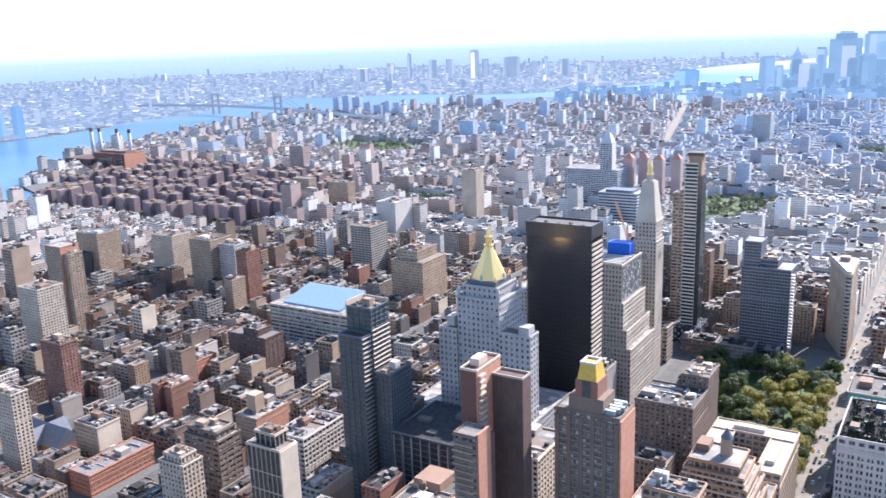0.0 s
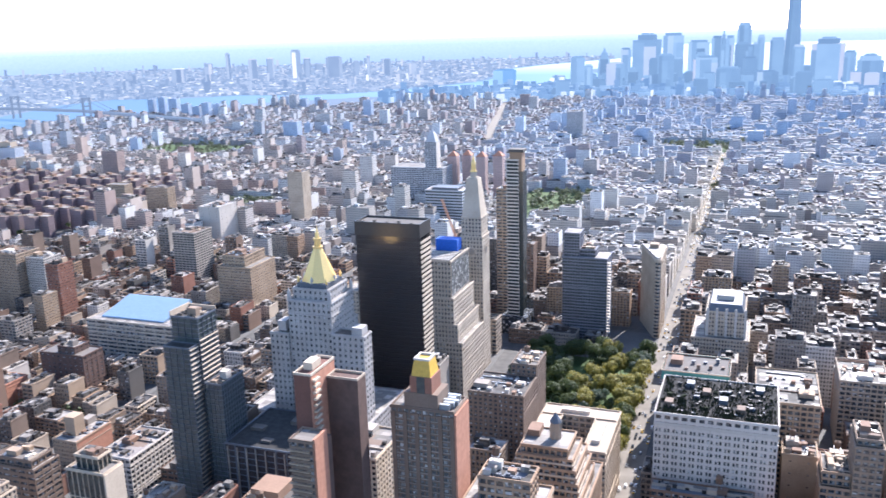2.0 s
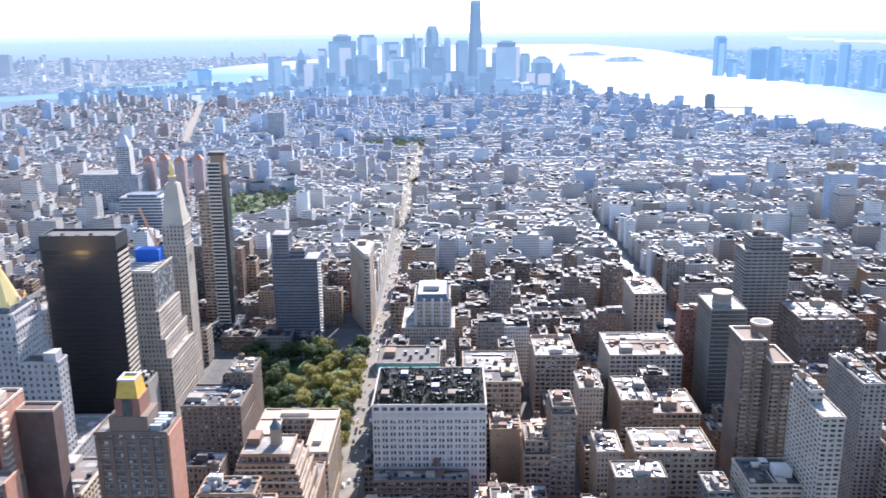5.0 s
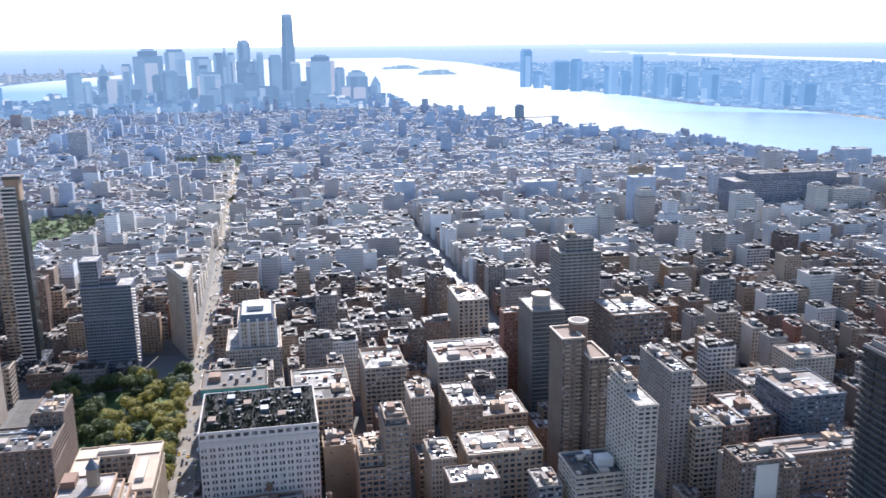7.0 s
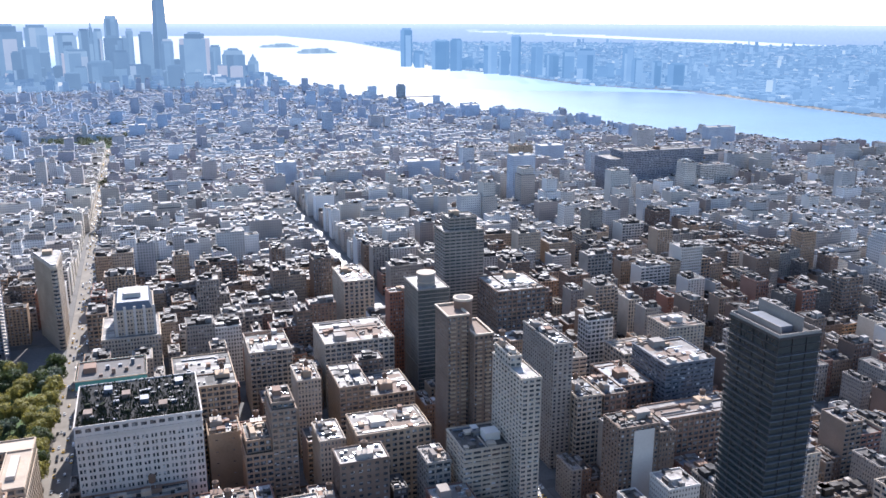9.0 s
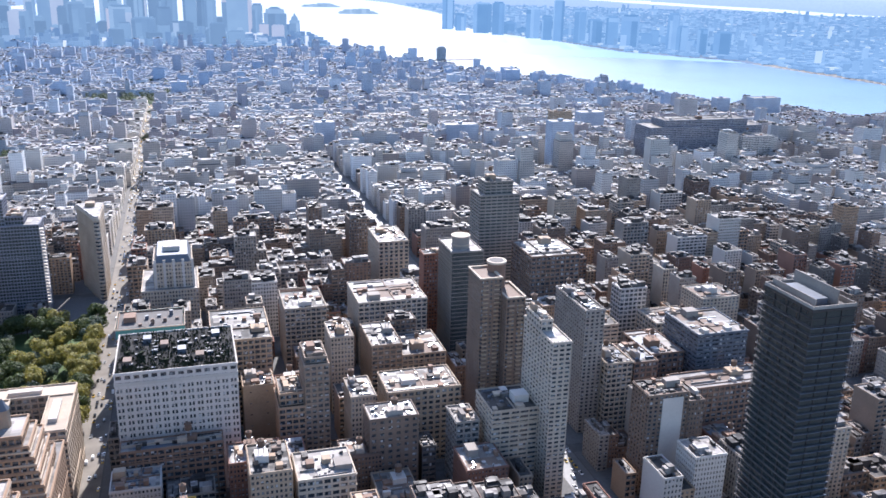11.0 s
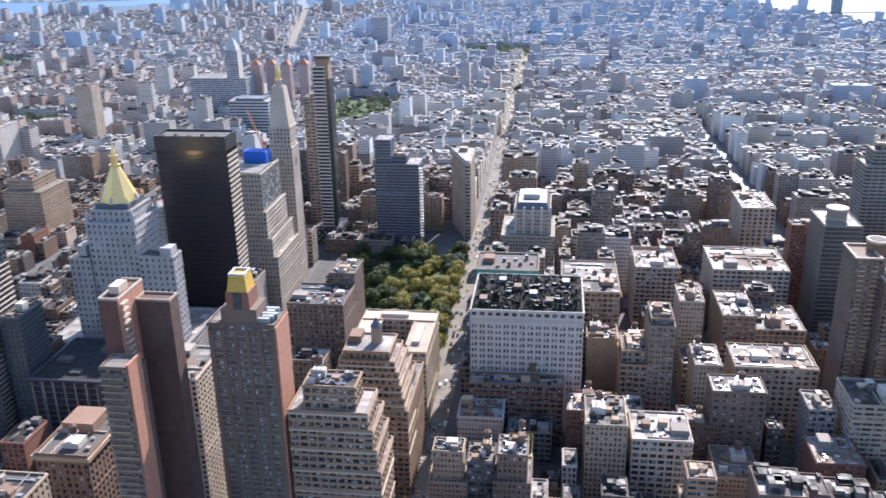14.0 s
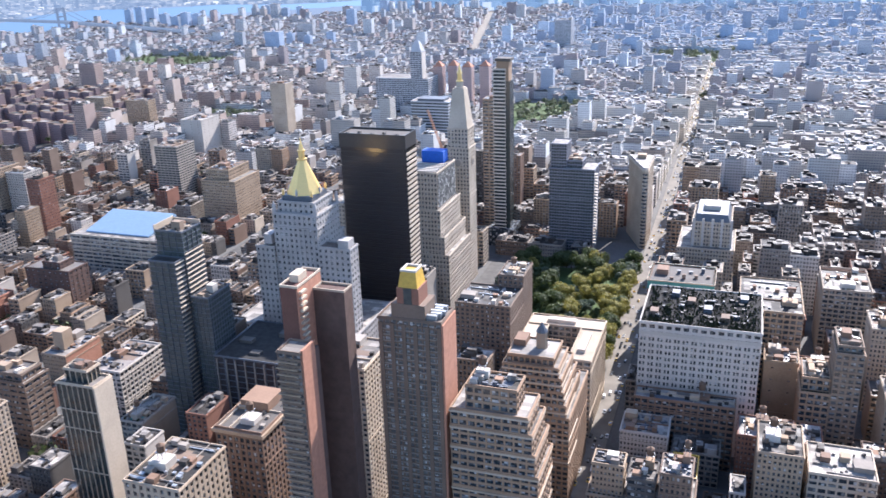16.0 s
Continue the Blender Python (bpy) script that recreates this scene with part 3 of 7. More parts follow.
gx, gy = EYE_AT[0] + R * np.sin(A), EYE_AT[1] + R * np.cos(A)
flat = np.stack([gx.ravel(), gy.ravel(), np.zeros(gx.size)], 1)
rows_n, cols_n = gx.shape
idx = np.arange(rows_n * cols_n).reshape(rows_n, cols_n)
cells = np.stack([idx[:-1, :-1], idx[:-1, 1:], idx[1:, 1:], idx[1:, :-1]], -1).reshape(-1, 4)[:, ::-1]
mid = flat[cells].mean(1)
wet = is_water(mid[:, 0], mid[:, 1]) & (mid[:, 1] > -300)
low = flat.copy()
wetv = np.zeros(len(flat), bool)
wetv[cells[wet].ravel()] = True
low[wetv, 2] = -4.0


def ground_material():
    m, t, p = nodes_of("ground_of_the_city")
    g = t.nodes.new("ShaderNodeNewGeometry")
    v = t.nodes.new("ShaderNodeTexVoronoi")
    v.inputs["Scale"].default_value = 0.03
    link(t, g.outputs["Position"], v.inputs["Vector"])
    bits = ramp(t, [(0.0, (0.10, 0.09, 0.085)), (0.45, (0.2, 0.19, 0.18)), (0.75, (0.34, 0.33, 0.31)), (1.0, (0.10, 0.14, 0.07))], v.outputs["Color"])
    far_land = mix(t, noise_of(t, 0.0025, 4), bits, (0.13, 0.15, 0.11))
    tar = ramp(t, [(0.3, (0.065, 0.062, 0.058)), (0.7, (0.10, 0.095, 0.088))], noise_of(t, 0.15, 4))
    xyz = t.nodes.new("ShaderNodeSeparateXYZ")
    link(t, g.outputs["Position"], xyz.inputs[0])
    hill = math_node(t, "GREATER_THAN", xyz.outputs[2], 0.5)
    link(t, mix(t, hill, tar, far_land), p.inputs["Base Color"])
    p.inputs["Roughness"].default_value = 0.75
    p.inputs["Specular IOR Level"].default_value = 0.15
    return m


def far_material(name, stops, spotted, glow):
    """Plain glowing backdrop: haze put into the tones, paler the farther off it lies."""
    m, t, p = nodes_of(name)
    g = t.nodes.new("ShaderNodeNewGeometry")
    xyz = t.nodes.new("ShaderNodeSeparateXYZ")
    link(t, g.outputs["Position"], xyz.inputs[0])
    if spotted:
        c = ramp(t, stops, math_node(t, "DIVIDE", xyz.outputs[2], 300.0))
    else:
        # water whitest round the sun's bearing: its glitter put into the colour
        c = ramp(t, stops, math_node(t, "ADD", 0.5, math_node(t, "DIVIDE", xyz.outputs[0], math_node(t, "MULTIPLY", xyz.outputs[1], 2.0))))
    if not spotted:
        # the farthest reaches get the bright sky's reflection as flat colour
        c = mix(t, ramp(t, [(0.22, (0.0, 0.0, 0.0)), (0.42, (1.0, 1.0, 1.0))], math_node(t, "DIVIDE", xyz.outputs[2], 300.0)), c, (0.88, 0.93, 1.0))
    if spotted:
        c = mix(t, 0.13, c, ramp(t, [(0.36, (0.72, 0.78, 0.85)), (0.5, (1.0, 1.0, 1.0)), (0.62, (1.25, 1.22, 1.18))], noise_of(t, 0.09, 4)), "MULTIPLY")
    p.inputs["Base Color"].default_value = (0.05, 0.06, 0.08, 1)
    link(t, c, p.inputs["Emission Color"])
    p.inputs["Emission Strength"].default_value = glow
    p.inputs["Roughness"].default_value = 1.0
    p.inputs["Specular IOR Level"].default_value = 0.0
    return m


def water_material():
    m, t, p = nodes_of("river_water")
    c = ramp(t, [(0.35, (0.055, 0.115, 0.18)), (0.65, (0.07, 0.14, 0.21))], noise_of(t, 0.004, 3))
    link(t, c, p.inputs["Base Color"])
    p.inputs["Roughness"].default_value = 0.29
    p.inputs["IOR"].default_value = 1.33
    p.inputs["Specular IOR Level"].default_value = 0.31
    relief(t, p, noise_of(t, 0.06, 4), 0.5, 2.5)
    return m


def sub_sheet(name, verts, faces, material):
    used = np.unique(faces)
    back = np.zeros(len(verts), int)
    back[used] = np.arange(len(used))
    return new(name, quads_mesh(name, afar(verts[used]), back[faces], material))


far_cell = np.hypot(mid[:, 0] - EYE_AT[0], mid[:, 1] - EYE_AT[1]) > NEAR
tagged(sub_sheet("ground", low, cells[~far_cell], ground_material()), "dark asphalt and city ground reaching to the far shores", "ground", kind="structure")
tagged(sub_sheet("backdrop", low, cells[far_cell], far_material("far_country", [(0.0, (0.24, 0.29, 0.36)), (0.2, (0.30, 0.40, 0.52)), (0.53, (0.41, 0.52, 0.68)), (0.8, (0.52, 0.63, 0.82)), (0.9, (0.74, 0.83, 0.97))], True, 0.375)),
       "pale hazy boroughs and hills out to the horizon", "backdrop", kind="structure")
lifted = flat.copy()
lifted[:, 2] = -1.5
tagged(sub_sheet("water", lifted, cells[wet & ~far_cell], water_material()), "blue rippled river water glinting in the sun", "water", kind="structure")
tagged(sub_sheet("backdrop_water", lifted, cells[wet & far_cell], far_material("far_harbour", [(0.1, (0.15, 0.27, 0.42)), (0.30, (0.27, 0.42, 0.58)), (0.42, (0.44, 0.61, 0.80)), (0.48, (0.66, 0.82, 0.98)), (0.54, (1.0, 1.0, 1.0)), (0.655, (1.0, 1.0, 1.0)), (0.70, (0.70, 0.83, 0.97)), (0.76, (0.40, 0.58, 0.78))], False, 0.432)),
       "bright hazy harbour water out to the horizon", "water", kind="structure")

# ---- street grid ----
STREET = 80.4
AVENUES = [-2530, -2330, -2130, -1920, -1715, -1505, -1295, -1080, -862, -652, -507, -365, -222, -77, 238, 512, 786, 1060, 1334, 1608]


def street_y(n):
    return 838.0 + (23 - n) * STREET


# ---- landmarks round the square ----
def pyramid(bm, x0, x1, y0, y1, z0, z1, tx=0.0, ty=0.0):
    """A hipped roof; tx, ty: half the flat top's width and depth."""
    cx, cy = (x0 + x1) / 2, (y0 + y1) / 2
    a = [bm.verts.new(p) for p in ((x0, y0, z0), (x1, y0, z0), (x1, y1, z0), (x0, y1, z0))]
    b = [bm.verts.new(p) for p in ((cx - tx, cy - ty, z1), (cx + tx, cy - ty, z1), (cx + tx, cy + ty, z1), (cx - tx, cy + ty, z1))]
    for k in range(4):
        bm.faces.new((a[k], a[(k + 1) % 4], b[(k + 1) % 4], b[k]))
    bm.faces.new(b)
    bm.faces.new(a[::-1])


# Gilded pyramid tower.
gilded = building("pale limestone office tower with setbacks under a gilded pyramid roof",
                  [(-345, -246, 526, 588, 0, 52), (-322, -307.2, 528, 562, 52, 113), (-272.8, -248, 528, 541, 52, 116), (-322, -279, 566.5, 584, 52, 112), (-307, -273, 530, 566, 52, 138), (-304, -276, 533, 563, 138, 146)],
                  "ashlar", (3.9, 4.3, 0.6, 0.5), "office_tower", "tower", seed=3, clutter=False)
add_part(gilded, "attic", [(-301.5, -278.5, 536, 560, 146, 150)], M["slate"], "dark slate attic storey")
for z in (84, 100, 128, 137.4):
    add_part(gilded, "ledge", parapet(-307.5, -272.5, 529.5, 566.5, z, 0.7, 0.55), M["ashlar"])
for cx, cy in ((-306, 531), (-274, 531), (-274, 565), (-306, 565)):
    bm = bmesh.new()
    drum(bm, cx, cy, 138, 143.5, 1.5, 1.3, 8)
    drum(bm, cx, cy, 143.5, 147.5, 1.5, 0.0, 8)
    add_bm(gilded, "pinnacle", bm, M["ashlar"])
bm = bmesh.new()
drum(bm, -290, 548, 150, 173, 12.9, 2.9, 8)
spire = add_bm(gilded, "pyramid_roof", bm, M["gold"], "gilded eight-ribbed pyramid roof")
bm = bmesh.new()
drum(bm, -290, 548, 173, 174, 3.8, 3.8, 8)
drum(bm, -290, 548, 174, 179, 2.5, 2.3, 8)
drum(bm, -290, 548, 179, 180, 3.0, 3.0, 8)
drum(bm, -290, 548, 180, 184, 2.0, 1.2, 8)
drum(bm, -290, 548, 184, 190, 0.9, 0.0, 8)
add_bm(gilded, "lantern", bm, M["gold"], "gilded lantern and finial")
for k in range(8):
    cx, cy = [(-301, 537), (-279, 537), (-279, 559), (-301, 559), (-290, 536), (-278, 548), (-290, 560), (-302, 548)][k]
    bm = bmesh.new()
    drum(bm, cx, cy, 149.5, 152, 1.0, 0.9, 8)
    drum(bm, cx, cy, 152, 155, 1.2, 0.0, 8)
    add_bm(gilded, "turret", bm, M["gold" if k < 4 else "ashlar"])
for x0, x1, y0, y1 in ((-316, -310, 530, 540), (-316, -310, 552, 560), (-258, -250, 530, 539)):
    add_part(gilded, "penthouse", [(x0, x1, y0, y1, 115, 122)], M["ashlar"])

# Black slab.
slab = building("tall black glass slab tower with a dark louvred crown", [(-291, -237, 611, 634, 0, 168)], "black", (1.6, 3.8, 0.14, 0.14), "office_tower", "tower",
                glass="blackglass", seed=4, clutter=False, cornice=False)
add_part(slab, "crown", [(-291.2, -236.8, 610.8, 634.2, 168, 177)], M["black"], "black louvred crown band")
add_part(slab, "crown_rim", parapet(-291.2, -236.8, 610.8, 634.2, 177, 1.6, 0.8), M["black"])
add_part(slab, "roof_deck", [(-290, -238, 612, 633, 176.6, 177.15)], M["charcoal"])
for k in range(0, 14, 3):
    add_part(slab, "roof_unit", [(-287 + k * 3.4, -285.2 + k * 3.4 + k % 3, 614 + (k % 3) * 6, 617 + (k % 3) * 6, 177.1, 178.6 + k % 2)], M["slate" if k % 3 else "charcoal"])
# pale bands up the slab's flank on the avenue side
for k in range(43):
    add_part(slab, "side_band", [(-236.9, -236.5, 612, 633, 2 + 3.83 * k, 4.0 + 3.83 * k)], M["marble"])

# Stepped limestone block and campanile.
north = building("stepped cream limestone office block with chamfered setbacks",
                 [(-352, -231, 686, 748, 0, 56), (-350, -235, 687, 747, 56, 72), (-344, -239, 689, 745, 72, 95), (-325, -242, 692, 742, 95, 127.5)],
                 "marble", (3.0, 3.9, 0.52, 0.42), "office_building", "building", seed=5, clutter=False)
add_part(north, "scaffold_netting", [(-268.4, -248, 728, 740, 127.4, 138)], M["blue"], "bright blue construction netting")
add_part(north, "penthouse", [(-295, -276, 700, 730, 127.4, 133)], M["steel"])
add_part(north, "skylight", [(-270, -243.5, 694, 726, 127.5, 128.3)], M["bluegreen"], "blue glass skylight roof")
for k in range(6):
    add_part(north, "skylight_rib", [(-269, -244, 695.5 + 5 * k, 697.3 + 5 * k, 128.3, 128.8)], M["white"], "white skylight rib")
for k in range(10):
    add_part(north, "side_glazing", [(-241.9, -241.6, 694 + 4.7 * k, 698.2 + 4.7 * k, 97, 126)], M["hazeglass"], "pale blue glazing")
clock = building("tall white marble campanile tower with a pointed roof", [(-258, -236.5, 766, 788, 0, 132), (-257, -237.5, 767, 787, 132, 150)],
                 "marble", (3.2, 3.7, 0.55, 0.44), "clock_tower", "tower", seed=6, clutter=False)
bm = bmesh.new()
pyramid(bm, -256.6, -237.9, 767.4, 786.6, 150, 186, 5.4, 5.4)
add_bm(clock, "spire_roof", bm, M["marble"], "steep pale stone pyramid roof")
bm = bmesh.new()
drum(bm, -247.2, 777, 186, 187, 5.2, 5.2, 8)
drum(bm, -247.2, 777, 187, 192, 3.4, 3.0, 8)
add_bm(clock, "cupola", bm, M["marble"], "pale stone cupola")
bm = bmesh.new()
drum(bm, -247.2, 777, 192, 193, 3.6, 3.4, 8)
drum(bm, -247.2, 777, 193, 199, 2.4, 2.2, 8)
drum(bm, -247.2, 777, 199, 203, 2.8, 1.2, 8)
drum(bm, -247.2, 777, 203, 209, 1.0, 0.0, 8)
add_bm(clock, "lantern", bm, M["gold"], "gilded lantern on the roof tip")
for side in (0, 1):
    bm = bmesh.new()
    drum(bm, 0, 0, 0, 0.3, 4.1, 4.1, 20)
    face = add_bm(clock, "clock_face", bm, M["lime"], "round clock dial")
    face.location = (-247.2, 765.7, 118) if side == 0 else (-236.4, 777, 118)
    face.rotation_euler = (radians(90), 0, 0) if side == 0 else (0, radians(90), 0)
    bm = bmesh.new()
    drum(bm, 0, 0, 0.3, 0.45, 3.2, 3.2, 20)
    ring = part("dial", bm, M["grey"], face)
building("low limestone wing beside the clock tower", [(-352, -259, 767, 829, 0, 52)], "lime", seed=9, name="office_building")
slim = building("slim dark glass apartment tower with pale banded floors", [(-244, -231, 876, 893, 20, 188)], "white", (14.0, 3.7, 0.05, 0.36), "apartment_tower", "tower",
                glass="greenglass", seed=7, clutter=False, cornice=False)
add_part(slim, "dark_shaft", [(-231, -226.5, 876.5, 892.5, 0, 176)], M["greenglass"], "black glass corner shaft")
add_part(slim, "podium", [(-250, -222, 872, 905, 0, 20)], M["glass"], "glass podium")
add_part(slim, "crown", [(-241, -228, 878, 891, 176.2, 196)], M["deco"], "tan brick tank tower")
add_part(slim, "crown_rim", [(-242, -226, 877, 892, 196, 199)], M["charcoal"])
RESERVED.append((-252, -220, 870, 906))
mgreen = building("apartment slab in hazy dark blue-grey with bright balcony edge", [(-183, -137, 868, 900, 0, 90.5), (-182, -166, 871, 896, 90.5, 115), (-165.9, -150, 873, 894, 90.5, 98)], "hazebrick", (2.7, 3.2, 0.16, 0.3), "apartment_tower", "tower", seed=8, glass="bluegreen", tank=False)
for k in range(24):
    add_part(mgreen, "balcony", [(-137, -133.6, 867.6, 873, 12 + k * 3.2, 13.3 + k * 3.2)], M["white"])

building("tan banded apartment tower behind a slim dark one", [(-266, -253, 912, 932, 0, 150)], "tan", "banded", "apartment_tower", "tower", seed=71)
teal_block = building("wide pale green glass office block with white floor bands", [(-500, -437, 1298, 1340, 0, 71)], "hazestone", (63.0, 4.6, 0.01, 0.5), "office_building", "building", seed=72,
                      glass="bluegreen", clutter=False)
add_part(teal_block, "roof_house", [(-490, -446, 1304, 1330, 71, 75)], M["slate"])


def crane():
    """A tower crane with its boom raised over the clock tower's wing."""
    root = empty("tower_crane", -274, 800)
    tagged(root, "tall peach-painted tower crane with a raised lattice boom", "crane")
    for name, a, b, w in (("mast", (-274, 800, 52), (-274, 800, 122), 1.0), ("boom", (-274, 800, 122), (-288, 800, 160), 0.8)):
        a, b = Vector(a), Vector(b)
        along = (b - a).normalized()
        side = Vector((0, 1, 0))
        up = along.cross(side)
        bm = bmesh.new()

        def bar(p, q, r):
            d = (q - p).normalized()
            u = d.orthogonal().normalized()
            v = d.cross(u)
            ends = [[bm.verts.new(c + u * (r * i) + v * (r * j)) for i, j in ((1, 1), (-1, 1), (-1, -1), (1, -1))] for c in (p, q)]
            for k in range(4):
                bm.faces.new((ends[0][k], ends[0][(k + 1) % 4], ends[1][(k + 1) % 4], ends[1][k]))

        corners = [side * (w * i) + up * (w * j) for i, j in ((1, 1), (-1, 1), (-1, -1), (1, -1))]
        for c in corners:
            bar(a + c, b + c, 0.17)
        steps = int((b - a).length / 2.4)
        for k in range(steps):
            p, q = a.lerp(b, k / steps), a.lerp(b, (k + 1) / steps)
            for n in range(4):
                bar(p + corners[n], q + corners[(n + 1) % 4], 0.1)
        add_bm(root, name, bm, M["peach"], "peach steel lattice")
    add_part(root, "machine_deck", [(-275.6, -269, 798.6, 801.4, 119.5, 122)], M["steel"])


crane()


def wedge():
    """The triangular building where the two avenues cross."""
    root = empty("flatiron_building", -99, 952)
    tagged(root, "wedge-shaped limestone office building with a rounded prow", "building")
    plan = [(-92.2, 899.5), (-89.7, 898.0), (-87.5, 899.5), (-87.2, 955), (-113.7, 955)]
    def ring(s, z0, z1, mat, name):
        cx, cy = -95.7, 935
        bm = bmesh.new()
        lo = [bm.verts.new((cx + (x - cx) * s, cy + (y - cy) * s, z0)) for x, y in plan]
        hi = [bm.verts.new((cx + (x - cx) * s, cy + (y - cy) * s, z1)) for x, y in plan]
        for k in range(5):
            bm.faces.new((lo[k], lo[(k + 1) % 5], hi[(k + 1) % 5], hi[k]))
        bm.faces.new(hi)
        bm.faces.new(lo[::-1])
        return add_bm(root, name, bm, mat)
    ring(0.985, 0, 84, M["glass"], "window_wall")
    for k in range(22):
        z = k * 3.9
        ring(1.0, z, z + 1.9, M["lime"], "spandrel")
    ring(1.05, 84, 86.5, M["lime"], "cornice")
    ring(1.03, 15.5, 17, M["lime"], "base_cornice")
    ring(1.02, 70, 71.2, M["lime"], "upper_ledge")
    ring(0.99, 86.5, 88, M["roof"], "roof")
    piers = []
    for k in range(18):
        y = 901 + k * 3.0
        piers.append((-87.9, -86.9, y, y + 1.5, 0, 84))
        x = -92.7 - (y - 900) * (21 / 55)
        piers.append((x - 0.7, x + 0.9, y, y + 1.5, 0, 84))
    add_part(root, "stone_facing", piers, M["lime"])["kind"] = "stuff"
    add_part(root, "bulkhead", [(-103, -94, 938, 947, 88, 92)], M["tan"])
    RESERVED.append((-116, -86, 897, 957))
    RESERVED.append((-135, -64, 828, 897))          # the open square before the prow


wedge()

# West of the avenue.
white = building("white brick loft building with a planted roof garden", [(-50.8, 21.5, 526, 588, 0, 87)], "white", (5.16, 4.3, 0.36, 0.42), "loft_building", "building", seed=11, clutter=False, roof="tar")
rng = random.Random(5)
for k in range(14):
    cx = -50.8 + 2.58 + k * 5.16
    add_part(white, "mullion", [(cx - 0.45, cx + 0.45, 525.9, 526.6, 3, 80)], M["white"])
add_part(white, "frieze", [(-51.1, 21.8, 525.7, 588.3, 79.5, 81.5)], M["white"])
for k in range(70):
    x, y = rng.uniform(-48, 15), rng.uniform(529, 583)
    w = rng.uniform(0.8, 3.5)
    add_part(white, "planter", [(x, x + w, y, y + rng.uniform(0.8, 2.4), 87.1, 87.7 + 1.8 * rng.random() ** 2)], M[rng.choice(["terrace", "black", "black", "slate", "charcoal"])])
for k in range(6):
    x, y = -46 + k * 10.8, 538 + (k * 7 % 4) * 11
    add_part(white, "pavilion", [(x, x + 5, y, y + 7, 87.1, 90.2)], M["slate" if k % 2 else "umber"])
v, f = [], []
for k in range(1500):
    # shrubs and small trees in tubs, thickest along the front
    c = Vector((rng.uniform(-49.5, 20), 528 + 58 * rng.random() ** 1.5, 87.4))
    h, r = rng.uniform(0.6, 2.6) * (1.5 if rng.random() < 0.15 else 1.0), rng.uniform(0.35, 0.8)
    a = rng.uniform(0, 3.14)
    d, e = Vector((math.cos(a), math.sin(a), 0)) * r, Vector((rng.uniform(-0.4, 0.4), rng.uniform(-0.4, 0.4), h))
    n = len(v)
    v += [tuple(c - d), tuple(c + d), tuple(c + d * 0.5 + e), tuple(c - d * 0.6 + e * 0.8)]
    f.append((n, n + 1, n + 2, n + 3))
shrubs = ("roof_shrubs", v, f)
teal = building("brown loft building with a verdigris copper cornice band", [(-54, -10, 607, 640, 0, 83)], "brown", "loft", "loft_building", "building", seed=12, roof="charcoal", clutter=False)
add_part(teal, "copper_cornice", parapet(-54.8, -9.4, 606.2, 640.6, 77.0, 7.2, 0.8), M["teal"], "green copper cornice")
add_part(teal, "cornice_lip", parapet(-55.3, -8.9, 605.6, 641.2, 83.4, 0.8, 1.2), M["lime"])
for k in range(7):
    add_part(teal, "roof_unit", [(-40 + 4.1 * k, -37.6 + 4.1 * k, 612 + (k * 5 % 9) * 2.4, 614.5 + (k * 5 % 9) * 2.4, 83.1, 84.6 + k % 3)], M["slate" if k % 2 else "umber"])
add_part(teal, "rooftop_house", [(-50, -42, 620, 630, 83, 87)], M["brown"])
low = building("low loft house with a verdigris roof house", [(-54, 0, 590, 603, 0, 62)], "tan", "loft", "loft_building", "building", seed=13, clutter=False, roof="charcoal")
for x0, x1 in ((-54, -34), (-30, -16), (-12, 0)):
    bm = bmesh.new()
    pyramid(bm, x0, x1, 590, 603, 62.2, 67, (x1 - x0) * 0.36, 3.6)
    add_bm(low, "copper_roof", bm, M["teal"], "green copper hipped roof")
mans = building("cream tower with a blue-grey mansard and a blank side wall", [(-46, 2, 768, 829, 0, 52), (-35, -2, 776, 828, 52, 74)], "lime", "punched", "office_building", "building", seed=14, clutter=False)
bm = bmesh.new()
pyramid(bm, -34, -3, 777, 827, 74, 81, 13, 22)
add_bm(mans, "mansard", bm, M["slate"], "blue-grey glazed mansard storey")
for k in range(5):
    add_part(mans, "fin", [(-34.6 + k * 7.9, -32.4 + k * 7.9, 775.1, 775.95, 40, 78)], M["white"], "white stone fin")
add_part(mans, "roof_house", [(-26, -12, 792, 812, 81, 85)], M["white"])
building("tan brick loft building with a heavy cornice", [(8, 50, 606, 668, 0, 68)], "tan", "loft", "loft_building", "building", seed=15)
building("small white painted house with a flat roof", [(-55, -27, 484, 507, 0, 33)], "white", "small", "house", "house", seed=16)
building("brown loft building with a blue rooftop cover", [(-50, 10, 508, 522, 0, 44)], "brown", "loft", "loft_building", "building", seed=17)
building("tan brick corner building with bright roof", [(22, 45, 447, 480, 0, 55)], "tan", "punched", seed=18)
building("pale stone building with a white parapet", [(48, 81, 447, 478, 0, 47)], "lime", "loft", seed=19)
building("narrow tan office tower with white roof houses", [(63, 78.8, 526, 557, 0, 80), (64, 78, 530, 556, 80, 83.5)], "tan", (3.9, 3.9, 0.3, 0.42), "office_tower", "tower", seed=20)
building("stepped brown brick loft building beside the slim tower", [(46, 62.8, 526, 557, 0, 52), (47, 62.6, 530, 556, 52, 60)], "deco", "loft", "loft_building", "building", seed=120)
building("tan brick loft building with bright roof sheets", [(123.4, 146.8, 606, 652, 0, 53)], "tan", "loft", "loft_building", "building", seed=121)
building("low tan loft building with white roof strips", [(147, 181.5, 606, 650, 0, 43)], "tan", "loft", "loft_building", "building", seed=122)
building("small limestone building with a bright roof", [(93, 109.5, 526, 556, 0, 54)], "lime", "punched", seed=123)
